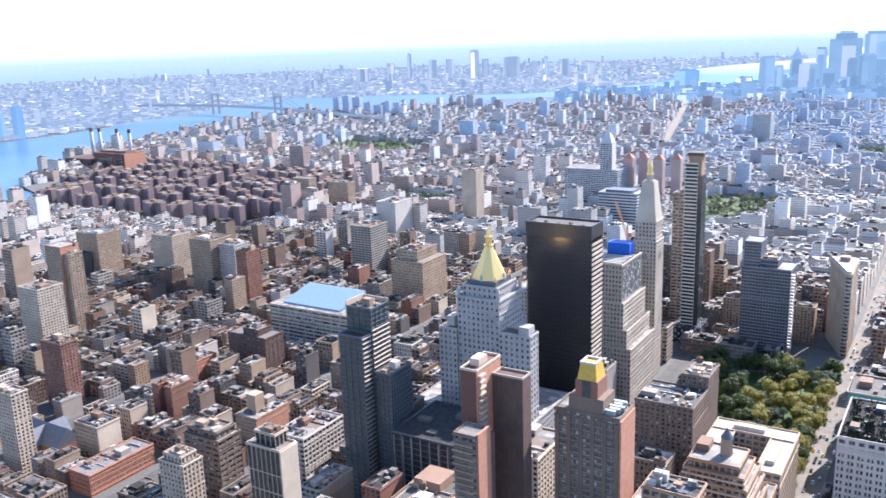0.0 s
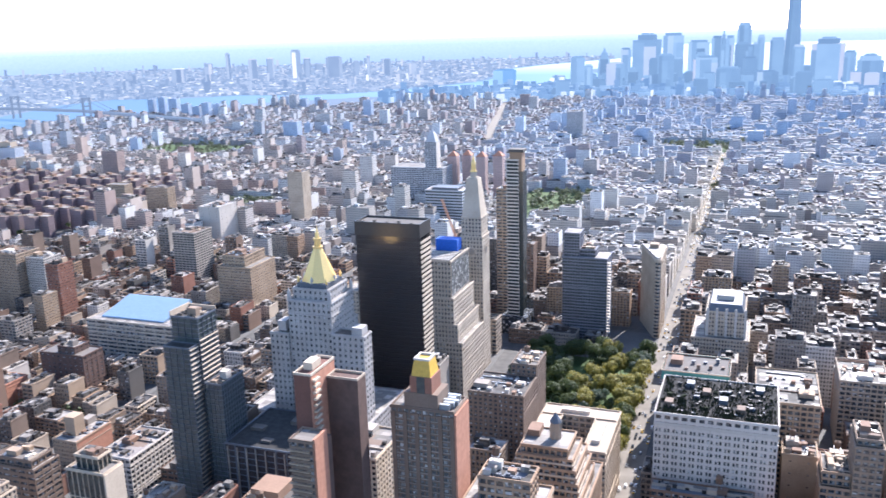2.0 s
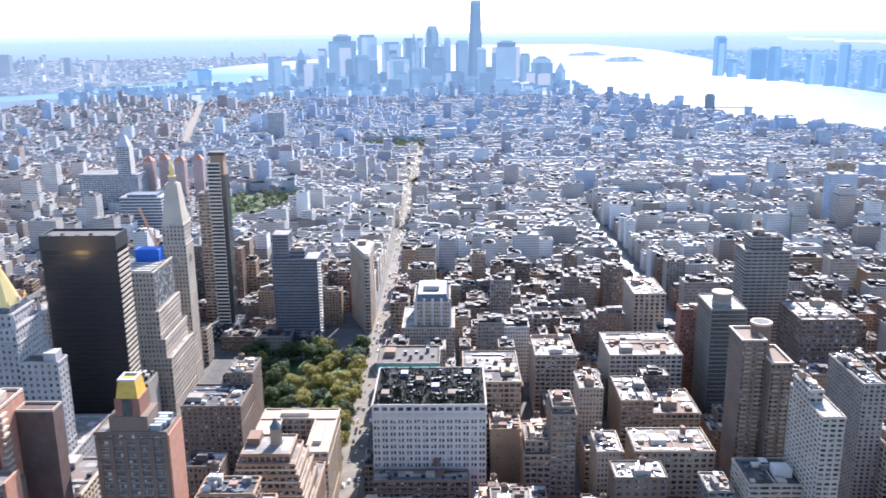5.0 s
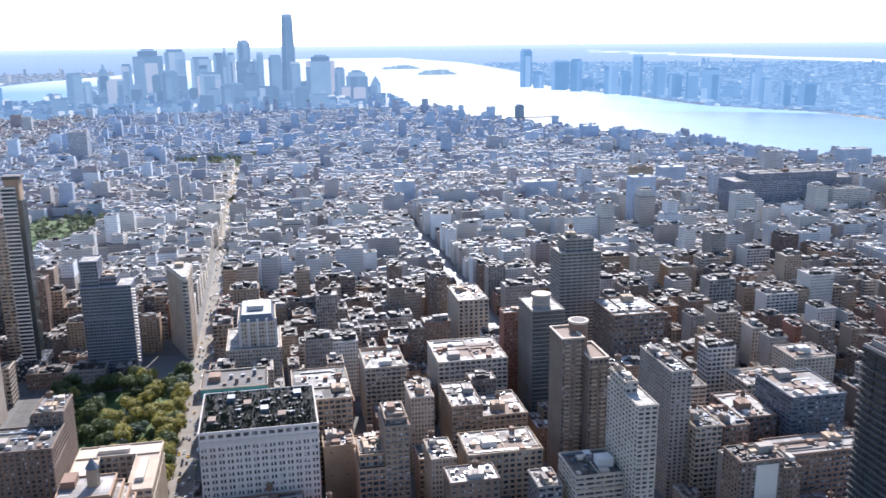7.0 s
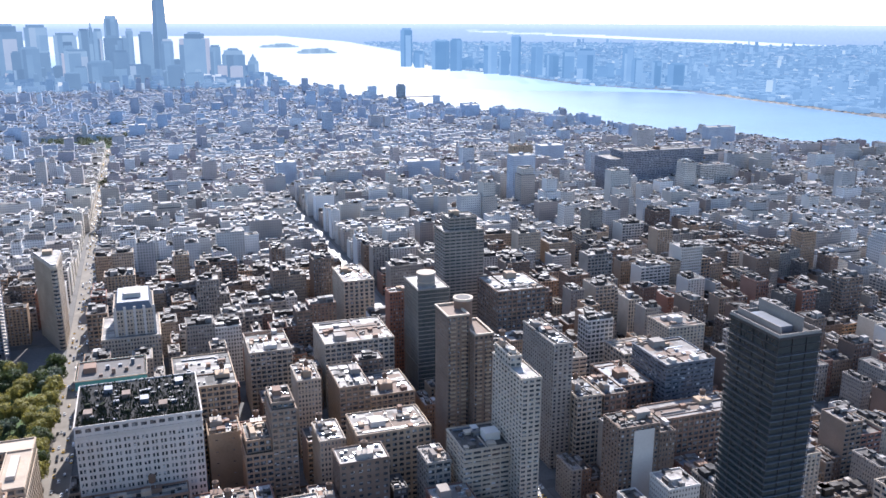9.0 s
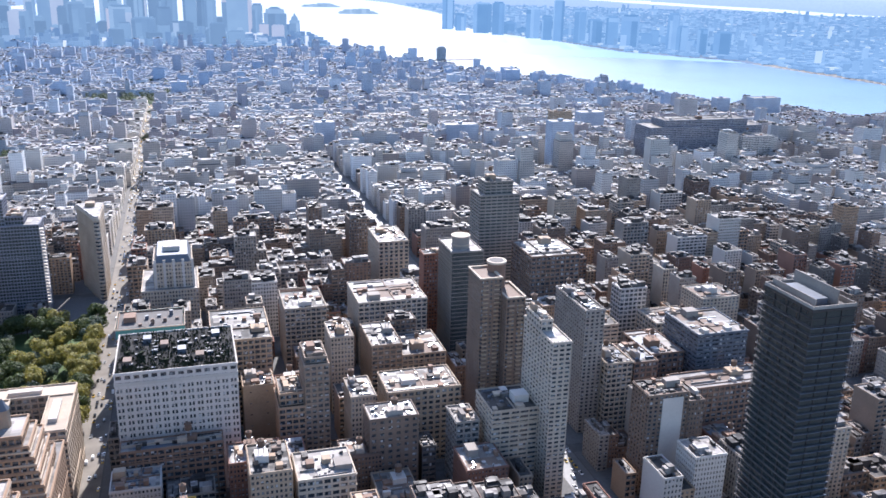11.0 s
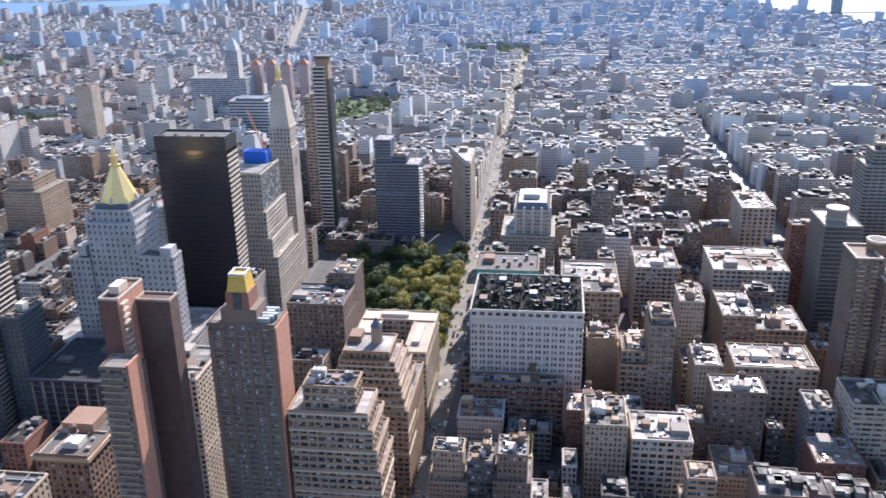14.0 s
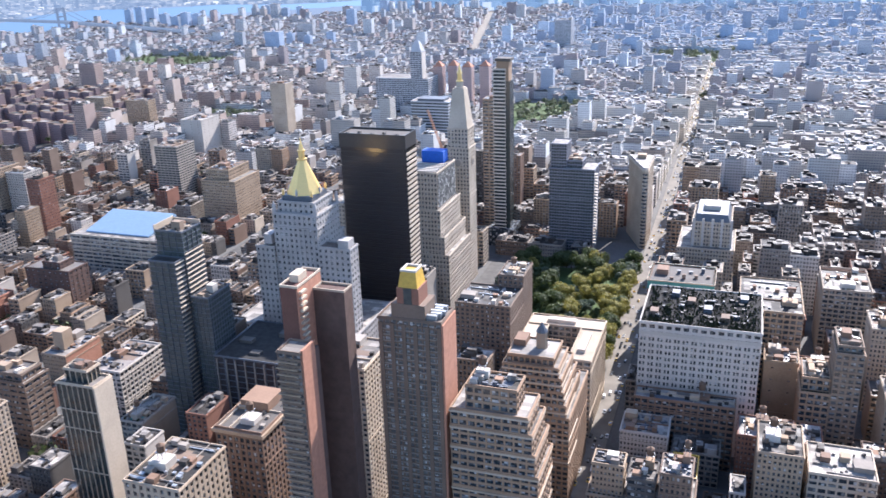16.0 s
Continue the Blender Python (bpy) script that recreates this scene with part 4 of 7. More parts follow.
building("long tan loft building with a pale cornice line", [(117.5, 168, 526, 560, 0, 54)], "tan", (4.4, 4.0, 0.34, 0.4), "loft_building", "building", seed=124)
building("dark brown brick building with a blank front and white roof", [(97, 128, 486, 507, 0, 58)], "umber", (5.0, 4.0, 0.5, 0.5), seed=125, roof="paleroofing")
building("narrow dark brick building beside the white-panelled tower", [(294.6, 306, 448, 475, 0, 65)], "umber", "punched", seed=126)
building("brown brick building with a flat tar roof", [(299, 318, 526, 560, 0, 56)], "brown", "loft", seed=127)
building("pale loft building with white floor ledges", [(308.7, 328.5, 607, 640, 0, 51)], "lime", "ribbon", seed=128)
building("pale stone loft building with a bright flat roof", [(363.5, 402, 607, 640, 0, 48)], "lime", "loft", "loft_building", "building", seed=129)
building("brown loft building with white roof sheets", [(320, 348, 540, 585, 0, 54)], "brown", "loft", "loft_building", "building", seed=130)
building("red brick building with pale coping and white roofs", [(12, 43, 483, 507, 0, 42)], "red", "small", seed=131)
building("low pale building crowded with white roof houses", [(-57, -26, 447, 475, 0, 22)], "lime", "small", seed=132)
building("low building with a crowded dark roof", [(80, 104, 484, 485.8, 0, 35), (80, 95.8, 486, 507, 0, 35)], "brown", "small", seed=133)
yel = building("small tan building with yellow scaffold rails on its roof", [(-22, -8, 447, 470, 0, 30)], "tan", "small", seed=134)
add_part(yel, "scaffold_rail", parapet(-22.3, -7.7, 446.6, 470.4, 31.5, 1.4, 0.7), M["yellow"], "bright yellow scaffold rail")
building("slim limestone tower with a mansard top", [(93, 110, 608, 640, 0, 62)], "lime", "punched", "office_tower", "tower", seed=21)
building("limestone loft building with a white roof", [(129, 188, 686, 740, 0, 57)], "lime", "loft", "loft_building", "building", seed=22)
building("limestone loft with deep light court", [(68, 102, 686, 735, 0, 57)], "lime", "loft", "loft_building", "building", seed=23)
building("stone gabled loft building with arched bays", [(181.5, 213, 848, 905, 0, 58)], "lime", (5.0, 4.2, 0.4, 0.3), "loft_building", "building", seed=24)

building("grey loft building with a white parapet", [(152, 167.3, 484, 507, 0, 50)], "grey", "loft", seed=84)
building("small red brick building with a white side wall", [(148, 174, 447, 476, 0, 38)], "red", "small", seed=85)
building("low tan building with a flat roof", [(96, 120, 447, 480, 0, 25)], "tan", "small", seed=86)
building("beige building with a blank party wall", [(26, 47, 565, 588, 0, 51)], "tan", (9.0, 9.0, 0.9, 0.9), seed=87)
building("red brick loft building with flat roof", [(48, 69, 560, 588, 0, 46)], "red", "loft", seed=88)
building("narrow pale loft building with deep bays", [(278, 298, 527, 560, 0, 57)], "lime", "loft", seed=89)
building("dark slate office block with ribbon windows", [(350, 392, 527, 575, 0, 72)], "slate", "ribbon", "office_building", "building", seed=90)
building("pale stone apartment building", [(405, 440, 607, 640, 0, 66)], "lime", "apartment", seed=91)
building("low red brick building with a blue-grey roof", [(322, 342, 447, 475, 0, 30)], "red", "small", seed=92)

# Towers along the next avenue west.
rnd = building("brown brick apartment tower with a round tank house", [(187, 203, 547, 574, 0, 121), (203.1, 217, 538, 570, 0, 109)], "umber", (3.4, 3.05, 0.5, 0.4), "apartment_tower", "tower", seed=25, clutter=False, roof="umber")
for k in range(35):
    for x, y in ((189.0, 546.9), (197.0, 546.9), (205.0, 537.9), (211.5, 537.9)):
        if k < 31 or x < 200:
            add_part(rnd, "balcony", [(x, x + 3.6, y - 1.3, y, 8 + 3.2 * k, 9.1 + 3.2 * k)], M["tan"])
bm = bmesh.new()
drum(bm, 205, 566, 109, 127, 6.5, 6.5, 20)
add_bm(rnd, "tank_house", bm, M["brown"], "round brick tank house")
bm = bmesh.new()
drum(bm, 205, 566, 127, 128.5, 7.1, 7.1, 20)
add_bm(rnd, "rim", bm, M["lime"])
bm = bmesh.new()
drum(bm, 205, 566, 128.0, 128.6, 5.4, 5.4, 20)
add_bm(rnd, "tank_cover", bm, M["charcoal"])
add_part(rnd, "roof_rim", parapet(186.6, 203, 546.6, 574.4, 121, 1.6, 1.4), M["lime"])
add_part(rnd, "lower_roof_rim", parapet(203.1, 217.4, 537.6, 570.4, 109, 1.6, 1.4), M["lime"])
building("white balconied apartment slab", [(203, 215.5, 458, 505, 0, 110), (203.5, 211, 478, 503, 110, 117)], "marble", (4.5, 3.0, 0.3, 0.45), "apartment_tower", "tower", seed=26)
building("grey stone slab tower with stepped roof", [(262, 277, 535, 588, 0, 96)], "grey", "apartment", "apartment_tower", "tower", seed=27)
building("grey glass tower with a dark crown", [(262, 302, 770, 800, 0, 122), (268, 296, 774, 796, 122, 134)], "grey", "ribbon", "apartment_tower", "tower", glass="bluegreen", seed=28)
ev = building("dark glass hotel slab with thin floor bands", [(266, 290, 320, 356, 0, 178)], "black", (8.0, 3.6, 0.04, 0.14), "hotel_tower", "tower", glass="greenglass", roof="charcoal", seed=29, clutter=False, cornice=False)
add_part(ev, "roof_screen", parapet(266.3, 289.7, 320.3, 355.7, 178, 2.6, 0.4), M["grey"], "pale metal roof screen")
add_part(ev, "inner_screen", [(270, 270.5, 324, 355, 178, 182.5), (282, 282.5, 324, 355, 178, 186)], M["grey"])
add_part(ev, "plant_room", [(272, 280, 328, 350, 178, 181)], M["slate"])
for k in range(46):
    add_part(ev, "balcony", [(265.6, 290.4, 319.3, 319.9, 8 + k * 3.6, 8.3 + k * 3.6)], M["slate"])
    add_part(ev, "side_balcony", [(265.3, 265.95, 319.95, 356, 8 + k * 3.6, 8.4 + k * 3.6)], M["charcoal"])
RESERVED.append((262, 330, 290, 357))
podium = building("low white podium of the hotel", [(262, 330, 357.5, 374, 0, 28)], "white", "ribbon", seed=30, reserve=True)
building("slim red brick apartment tower", [(198.5, 222, 736, 752, 0, 79)], "red", "punched", "office_tower", "tower", seed=31)
steel = building("steel blue glass apartment tower with a round tank house", [(210, 238, 688, 730, 0, 95)], "grey", "curtain", "office_tower", "tower", glass="bluegreen", seed=32, clutter=False)
bm = bmesh.new()
drum(bm, 222, 703, 95, 106, 7.6, 7.6, 24)
add_bm(steel, "tank_house", bm, M["grey"], "round pale tank house")
for z, r in ((98, 8.2), (105.4, 8.4)):
    bm = bmesh.new()
    drum(bm, 222, 703, z, z + 1.1, r, r, 24)
    add_bm(steel, "rim", bm, M["lime"])
building("dark brown brick loft tower", [(284, 330, 690, 740, 0, 85)], "brown", "loft", "loft_building", "building", seed=33)
building("pale office block with ribbon windows", [(172, 203, 474, 506, 0, 60)], "lime", "ribbon", "office_building", "building", seed=34)
strip_tower = building("brick tower with a windowless white front strip", [(266, 294, 448, 470, 0, 72)], "umber", "apartment", "apartment_tower", "tower", seed=35)
box_part("white_panel", [(275.5, 290, 447.5, 447.95, 0, 70)], M["white"], strip_tower, "blank white front panel").matrix_parent_inverse = Matrix.Translation(-strip_tower.location)
building("long loft building with a white roof", [(314, 380, 482, 507, 0, 54)], "brown", "loft", "loft_building", "building", seed=36)

# East of the avenue, near side.
bel = building("tan and brown brick apartment tower with a yellow crown", [(-157, -125, 366, 384, 0, 148)], "umber", (3.2, 3.05, 0.2, 0.36), "apartment_tower", "tower", seed=40, clutter=False, glass="hazeglass")
for k in range(6):
    add_part(bel, "dark_pier", [(-156.6 + 5.9 * k, -154.6 + 5.9 * k, 365.4, 365.98, 4, 146)], M["umber"])
for k in range(46):
    add_part(bel, "sill_band", [(-156.9, -125.1, 365.62, 365.97, 5.2 + 3.05 * k, 5.75 + 3.05 * k)], M["greystone"])
# The sun on this flank is put into its orange colour.
add_part(bel, "brick_flank", [(-124.9, -123.9, 365.6, 384.4, 0, 147.5)], M["orange"], "brick side wall coloured orange as if sunlit")
add_part(bel, "tower_top", [(-147, -136, 367, 379, 148, 164)], M["red"])
add_part(bel, "tower_foot", [(-150, -133, 366.5, 381, 148, 156)], M["umber"])
add_part(bel, "glass_panel", [(-143.5, -139.5, 366.6, 367, 149, 164)], M["bluegreen"])
bm = bmesh.new()
pyramid(bm, -146.3, -136.7, 367.5, 378.5, 164, 171.5, 3.7, 4.2)
add_bm(bel, "crown", bm, M["yellow"], "yellow sloping metal crown")
add_part(bel, "crown_rim", parapet(-145.4, -137.6, 368.6, 377.4, 171.5, 1.0, 1.0), M["white"])
for k in range(5):
    add_part(bel, "roof_unit", [(-134 + 2 * (k % 2), -128 + 1.2 * (k % 3), 368 + k * 3, 370 + k * 3, 148.2, 151)], M["steel"])
sky_red = building("red brick apartment tower with grey balcony bands", [(-179.2, -168.1, 309.6, 321.4, 0, 154)], "umber", (4.0, 3.1, 0.14, 0.4), "apartment_tower", "tower", seed=41, clutter=False)
# Sunlight put into the colour: a flank lighter than the tower's fronts.
add_part(sky_red, "brick_flank", [(-168.5, -167.4, 310.4, 321.6, 0, 155.5)], M["orange"], "brick west flank coloured lighter as if sunlit")
for k in range(48):
    add_part(sky_red, "balcony", [(-179.6, -169.5, 308.3, 309.55, 4 + 3.1 * k, 4.5 + 3.1 * k)], M["tan"])
# Dark shaft, light flank: shade and sun are both in the brick colours.
add_part(sky_red, "rear_shaft", [(-185.5, -177.6, 327.5, 349.8, 0, 176)], M["maroon"], "red brick shaft in a shade-darkened maroon")
add_part(sky_red, "link_wing", [(-185.4, -168.6, 321.6, 327.4, 0, 150)], M["darkbrown"], "dark brick link between the shafts")
add_part(sky_red, "rear_flank", [(-177.5, -176.9, 327.6, 349.9, 0, 175.5)], M["orange"], "brick side wall coloured orange as if sunlit")
add_part(sky_red, "blank_slab", [(-176.8, -161.5, 341.5, 350, 0, 170)], M["darkbrown"], "tall blank brown brick slab")
add_part(sky_red, "slab_rim", parapet(-176.8, -161.5, 341.5, 350, 170, 1.0, 0.5), M["lime"])
add_part(sky_red, "roof_rim", parapet(-185.6, -176.8, 327.4, 349.9, 176, 1.1, 0.5), M["lime"])
for k in range(9):
    add_part(sky_red, "side_balcony", [(-176.85, -175.4, 328.5, 333.5, 150 + 2.9 * k, 150.9 + 2.9 * k)], M["lime"])
add_part(sky_red, "roof_house", [(-184, -179.5, 334, 342, 176, 179.5)], M["lime"])
RESERVED.append((-192, -160, 306, 352))
deco = building("stepped tan brick setback building with terraces", [(-122, -78.5, 366, 398, 0, 72), (-122, -80, 366, 396, 72, 84), (-122, -81.5, 366, 394, 84, 95), (-122, -83.5, 366, 390, 95, 104), (-115, -89.5, 369, 385, 104, 116)],
                "deco", (4.4, 3.7, 0.2, 0.36), "office_building", "building", seed=42)
for x1, y1, z in ((-78.5, 398, 14.8), (-78.5, 398, 29.6), (-78.5, 398, 44.4), (-78.5, 398, 59.2), (-78.5, 398, 70.8), (-80, 396, 82.8), (-81.5, 394, 93.8), (-83.5, 390, 102.8)):
    add_part(deco, "ledge", [(-122.4, x1 + 0.5, 365.4, 366.3, z, z + 0.9)], M["lime"], "pale stone ledge")
    add_part(deco, "side_ledge", [(x1 - 0.3, x1 + 0.5, 366.35, y1, z, z + 0.9)], M["lime"])
deco2 = building("stepped brown brick building with a turret", [(-122, -79, 446, 507, 0, 58), (-121, -81, 446, 490, 58, 66), (-121, -82.5, 446.5, 486, 66, 74), (-120, -84, 447, 482, 74, 82), (-118, -86, 448, 476, 82, 88), (-116, -89, 450, 474, 88, 93)], "deco", (3.6, 3.5, 0.24, 0.38), "office_building", "building", seed=43, clutter=False)
bm = bmesh.new()
drum(bm, -99, 464, 93, 103, 3.4, 3.2, 8)
add_bm(deco2, "turret", bm, M["tan"], "octagonal brick turret")
bm = bmesh.new()
drum(bm, -99, 464, 103, 109, 3.6, 0.0, 8)
add_bm(deco2, "turret_roof", bm, M["slate"], "blue-grey pointed turret roof")
add_part(deco2, "roof_house", [(-115, -108, 462, 473, 93, 97)], M["brown"])
for x0, x1, y0, z in ((-122, -79, 446, 29), (-122, -79, 446, 44), (-121.4, -80.6, 446, 61), (-121.4, -82.1, 446.4, 70), (-120.4, -83.6, 446.9, 78), (-118.4, -85.6, 447.9, 85)):
    add_part(deco2, "ledge", [(x0 - 0.3, x1 + 0.45, y0 - 0.45, y0 + 0.4, z, z + 0.9)], M["lime"])
    add_part(deco2, "side_ledge", [(x1 - 0.2, x1 + 0.42, y0 + 0.45, y0 + 26, z, z + 0.9)], M["lime"])
ushape = building("white-roofed loft building round a light court", [(-133, -80, 572, 588, 0, 56), (-95, -80, 523, 571.8, 0, 56), (-133, -118, 523, 571.8, 0, 56)], "lime", "loft", "loft_building", "building", roof="lime", seed=44, clutter=False)
for x0, x1, y0, y1 in ((-91, -86, 535, 562), (-128, -122, 540, 560), (-120, -100, 577, 582)):
    add_part(ushape, "roof_house", [(x0, x1, y0, y1, 56.1, 58.6)], M["white"])
building("grey stone apartment block with roof gardens", [(-172, -134, 525, 560, 0, 87), (-152, -134, 560.2, 588, 0, 95)], "umber", "apartment", "apartment_building", "building", seed=45, wings=True)
creamt = building("tan apartment tower with a penthouse and dark glazed front", [(-328, -304, 333, 347, 0, 105), (-324, -309, 336, 346, 105, 112)], "lime", (3.4, 30.0, 0.1, 0.02), "apartment_tower", "tower", seed=46, glass="greenglass")
add_part(creamt, "side_wall", [(-303.9, -303.2, 333, 347.1, 0, 105)], M["lime"], "blank cream side wall")
building("grey stone loft with a heavy projecting cornice", [(-270, -238, 306, 346, 0, 74)], "lime", (4.2, 4.0, 0.5, 0.4), "loft_building", "building", seed=47)
glasst = building("dark reflective glass apartment tower with notched roof", [(-352, -332, 448, 458, 0, 128), (-352, -331, 458.2, 479, 0, 145)], "slate", (5.0, 3.3, 0.03, 0.12), "apartment_tower", "tower", glass="bluegreen", seed=48, cornice=False)
for k in range(38):
    z = 8 + 3.3 * k
    if z < 127:
        add_part(glasst, "floor_band", [(-332.3, -331.5, 448.4, 457.6, z, z + 0.7)], M["marble"])
    if z < 143:
        add_part(glasst, "floor_band", [(-331.3, -330.4, 458.6, 478.6, z, z + 0.7)], M["marble"])
add_part(glasst, "roof_screen", [(-352, -351.4, 458, 479, 145, 149), (-351.4, -331, 478.4, 479, 145, 148)], M["lime"], "pale angled roof screen")
building("narrow blue glass annex tower", [(-329, -316, 456, 482, 0, 102)], "slate", (3.0, 3.4, 0.05, 0.16), "office_tower", "tower", glass="bluegreen", seed=52, cornice=False)
# Roof and roof units coloured dark in place of the shade lying on them.
finned = building("dark glass office block with white fins", [(-312, -252, 448, 504, 0, 66)], "slate", (7.5, 4.0, 0.1, 0.12), "office_building", "building", glass="blackglass", roof="tar", seed=49, clutter=False, cornice=False)
for x, y, w, d, h in ((-306, 470, 9, 6, 2.2), (-290, 456, 7, 5, 1.6), (-284, 484, 14, 8, 3.0), (-268, 466, 8, 9, 2.4), (-264, 490, 6, 5, 1.5)):
    add_part(finned, "roof_unit", [(x, x + w, y, y + d, 66.1, 66.1 + h)], M["charcoal"])
building("pale stone apartment house with white parapet", [(-200, -166, 366, 400, 0, 118)], "lime", "apartment", "apartment_tower", "tower", seed=50)
building("limestone office block beside the tower", [(-212, -186, 446, 506, 0, 62)], "lime", "punched", "office_building", "building", seed=51)

for k in range(9):
    add_part(finned, "fin", [(-310 + k * 6.9, -309.3 + k * 6.9, 447.2, 447.95, 20, 65)], M["greystone"])

# Houses of the east side, block by block.
building("purple-brown loft building with dark ribbon windows", [(-464, -430, 405, 427, 0, 50), (-462, -433, 407, 425, 50, 55)], "umber", (7.0, 4.2, 0.2, 0.55), "loft_building", "building", seed=101)
building("ornate pale stone apartment house with arched top", [(-444, -421, 365, 382, 0, 52), (-441, -424, 367, 380, 52, 57)], "lime", (3.4, 3.5, 0.5, 0.4), "apartment_building", "building", seed=102)
building("low orange brick row of shops with pale roofs", [(-550, -527, 368, 427, 0, 17)], "orange", "small", "shop_row", "building", seed=103, roof="paleroofing", party="")
building("yellowish brick apartment house with blank side walls", [(-592, -564, 405, 427, 0, 31)], "tan", "punched", "apartment_building", "building", seed=104, party="lime")
building("small orange brick house with rounded roof screen", [(-645, -622, 562, 588, 0, 22)], "orange", "small", "house", "house", seed=105, party="orange")
building("long dark brown brick school block", [(-622, -572, 606, 632, 0, 38), (-604, -584, 610, 628, 38, 44)], "darkbrown", (6.0, 4.0, 0.6, 0.6), "school_building", "building", seed=106, roof="paleroofing")
tanh = building("tan brick building with a tall tank house", [(-478, -456, 469, 506, 0, 35)], "tan", "small", seed=107, party="orange", tank=False)
add_part(tanh, "tank_house", [(-473, -464, 478, 488, 35, 50)], M["tan"], "blank tan brick tank house")
building("red brick apartment house with light courts", [(-590, -582, 482, 507, 0, 35), (-574, -566, 482, 507, 0, 35), (-581.9, -574.1, 490, 507, 0, 35)], "red", "punched", "apartment_building", "building", seed=108, wings=True, party="red")
building("long white loft building with wide windows", [(-428, -400, 459, 507, 0, 35)], "white", "loft", "loft_building", "building", seed=109, roof="paleroofing")
garden = building("low stone house with a planted roof terrace", [(-345, -329, 392, 426, 0, 45)], "grey", "loft", "house", "house", seed=110, party="tan")
for k in range(9):
    add_part(garden, "planter", [(-343.5 + 1.5 * k, -342.4 + 1.5 * k, 394 + (k % 3) * 3, 395.6 + (k % 3) * 3, 45.1, 46.3)], M["teal" if k % 2 else "terrace"])
arcade = building("brown stone loft building with a deep arcaded cornice", [(-268, -238, 380, 424, 0, 61)], "brown", (4.0, 4.1, 0.42, 0.34), "loft_building", "building", seed=111, roof="charcoal")
add_part(arcade, "deep_cornice", parapet(-269.6, -236.6, 378.6, 425.4, 58.5, 2.2, 1.5), M["tan"], "deep bracketed stone cornice")
add_part(arcade, "penthouse", [(-264, -246, 402, 420, 61, 67)], M["brown"], "brown brick roof penthouse")


def church(x0, x1, y0, y1, ridge, eaves):
    """A brick church with a slate gable roof and a cross gable."""
    root = empty("church", (x0 + x1) / 2, (y0 + y1) / 2)
    tagged(root, "brick church with steep grey slate gable roofs", "church")
    add_part(root, "nave", [(x0, x1, y0, y1, 0, eaves)], M["red"])
    ym = (y0 + y1) / 2
    for nm, (a0, a1, b0, b1), axis in (("roof", (x0, x1, y0, y1), 0), ("cross_roof", (x0 + 14, x0 + 28, y0 - 5, y1 + 5), 1)):
        bm = bmesh.new()
        if axis == 0:
            tri = [(b0 - 0.6, eaves), (b1 + 0.6, eaves), (ym, ridge)]
            ends = [[bm.verts.new((a, y, z)) for y, z in tri] for a in (a0, a1)]
        else:
            xm = (a0 + a1) / 2
            tri = [(a0 - 0.6, eaves), (a1 + 0.6, eaves), (xm, ridge - 1)]
            ends = [[bm.verts.new((x, b, z)) for x, z in tri] for b in (b0, b1)]
        for k in range(3):
            j = (k + 1) % 3
            bm.faces.new((ends[0][k], ends[0][j], ends[1][j], ends[1][k]))
        bm.faces.new(ends[0])
        bm.faces.new(ends[1])
        bmesh.ops.recalc_face_normals(bm, faces=bm.faces)
        add_bm(root, nm, bm, M["slate"])
    add_part(root, "transept", [(x0 + 14, x0 + 28, y0 - 5, y1 + 5, 0, eaves)], M["red"])
    RESERVED.append((x0 - 2, x1 + 2, y0 - 7, y1 + 7))


church(-648, -600, 392, 416, 24, 11)

# Campus building; its long sloping roof has the sky's reflection as pale blue colour.
campus = building("broad college building with banded walls", [(-640, -532, 688, 752, 0, 42)], "marble", (12.0, 4.2, 0.05, 0.44), "college_building", "building", seed=60, clutter=False)
bm = bmesh.new()
prof = [(698, 42.4), (698.5, 43.6), (742, 53.0), (744, 53.2), (746, 51.5), (746, 42.4)]
left = [bm.verts.new((-628 - 0.6 * k, y, z)) for k, (y, z) in enumerate(prof)]
right = [bm.verts.new((-552 + 0.1 * k, y, z)) for k, (y, z) in enumerate(prof)]
for k in range(len(prof)):
    j = (k + 1) % len(prof)
    bm.faces.new((left[k], right[k], right[j], left[j]))
bm.faces.new(left[::-1])
bm.faces.new(right)
bmesh.ops.recalc_face_normals(bm, faces=bm.faces)
add_bm(campus, "sloping_roof", bm, M["paleroof"], "sloping metal roof tinted with reflected sky blue")

def far_tower(label, x0, x1, y0, y1, h, wall, group="lone apartment towers", name="apartment_tower"):
    root = empty(name, (x0 + x1) / 2, (y0 + y1) / 2)
    tagged(root, label, "tower", group)
    add_part(root, "shaft", [(x0, x1, y0, y1, 0, h)], M[wall])
    add_part(root, "roof", [(x0 + 0.5, x1 - 0.5, y0 + 0.5, y1 - 0.5, h, h + 0.3)], M["roof"])
    add_part(root, "parapet", parapet(x0 - 0.1, x1 + 0.1, y0 - 0.1, y1 + 0.1, h - 0.2, 1.2, 0.5), M[wall])
    xm, ym = (x0 + x1) / 2, (y0 + y1) / 2
    add_part(root, "bulkhead", [(xm - 4, xm + 3, ym - 3, ym + 3, h + 0.3, h + 4.5)], M[wall])
    RESERVED.append((x0 - 1, x1 + 1, y0 - 1, y1 + 1))
    return root


# Landmarks farther off.
building("plain white hospital block", [(-805, -768, 1120, 1168, 0, 66)], "white", (12.0, 4.0, 0.85, 0.85), "hospital_building", "building", seed=61)
building("tan slab apartment tower standing alone", [(-742, -714, 1285, 1312, 0, 95)], "lime", (3.4, 3.0, 0.62, 0.6), "apartment_tower", "tower", seed=62)
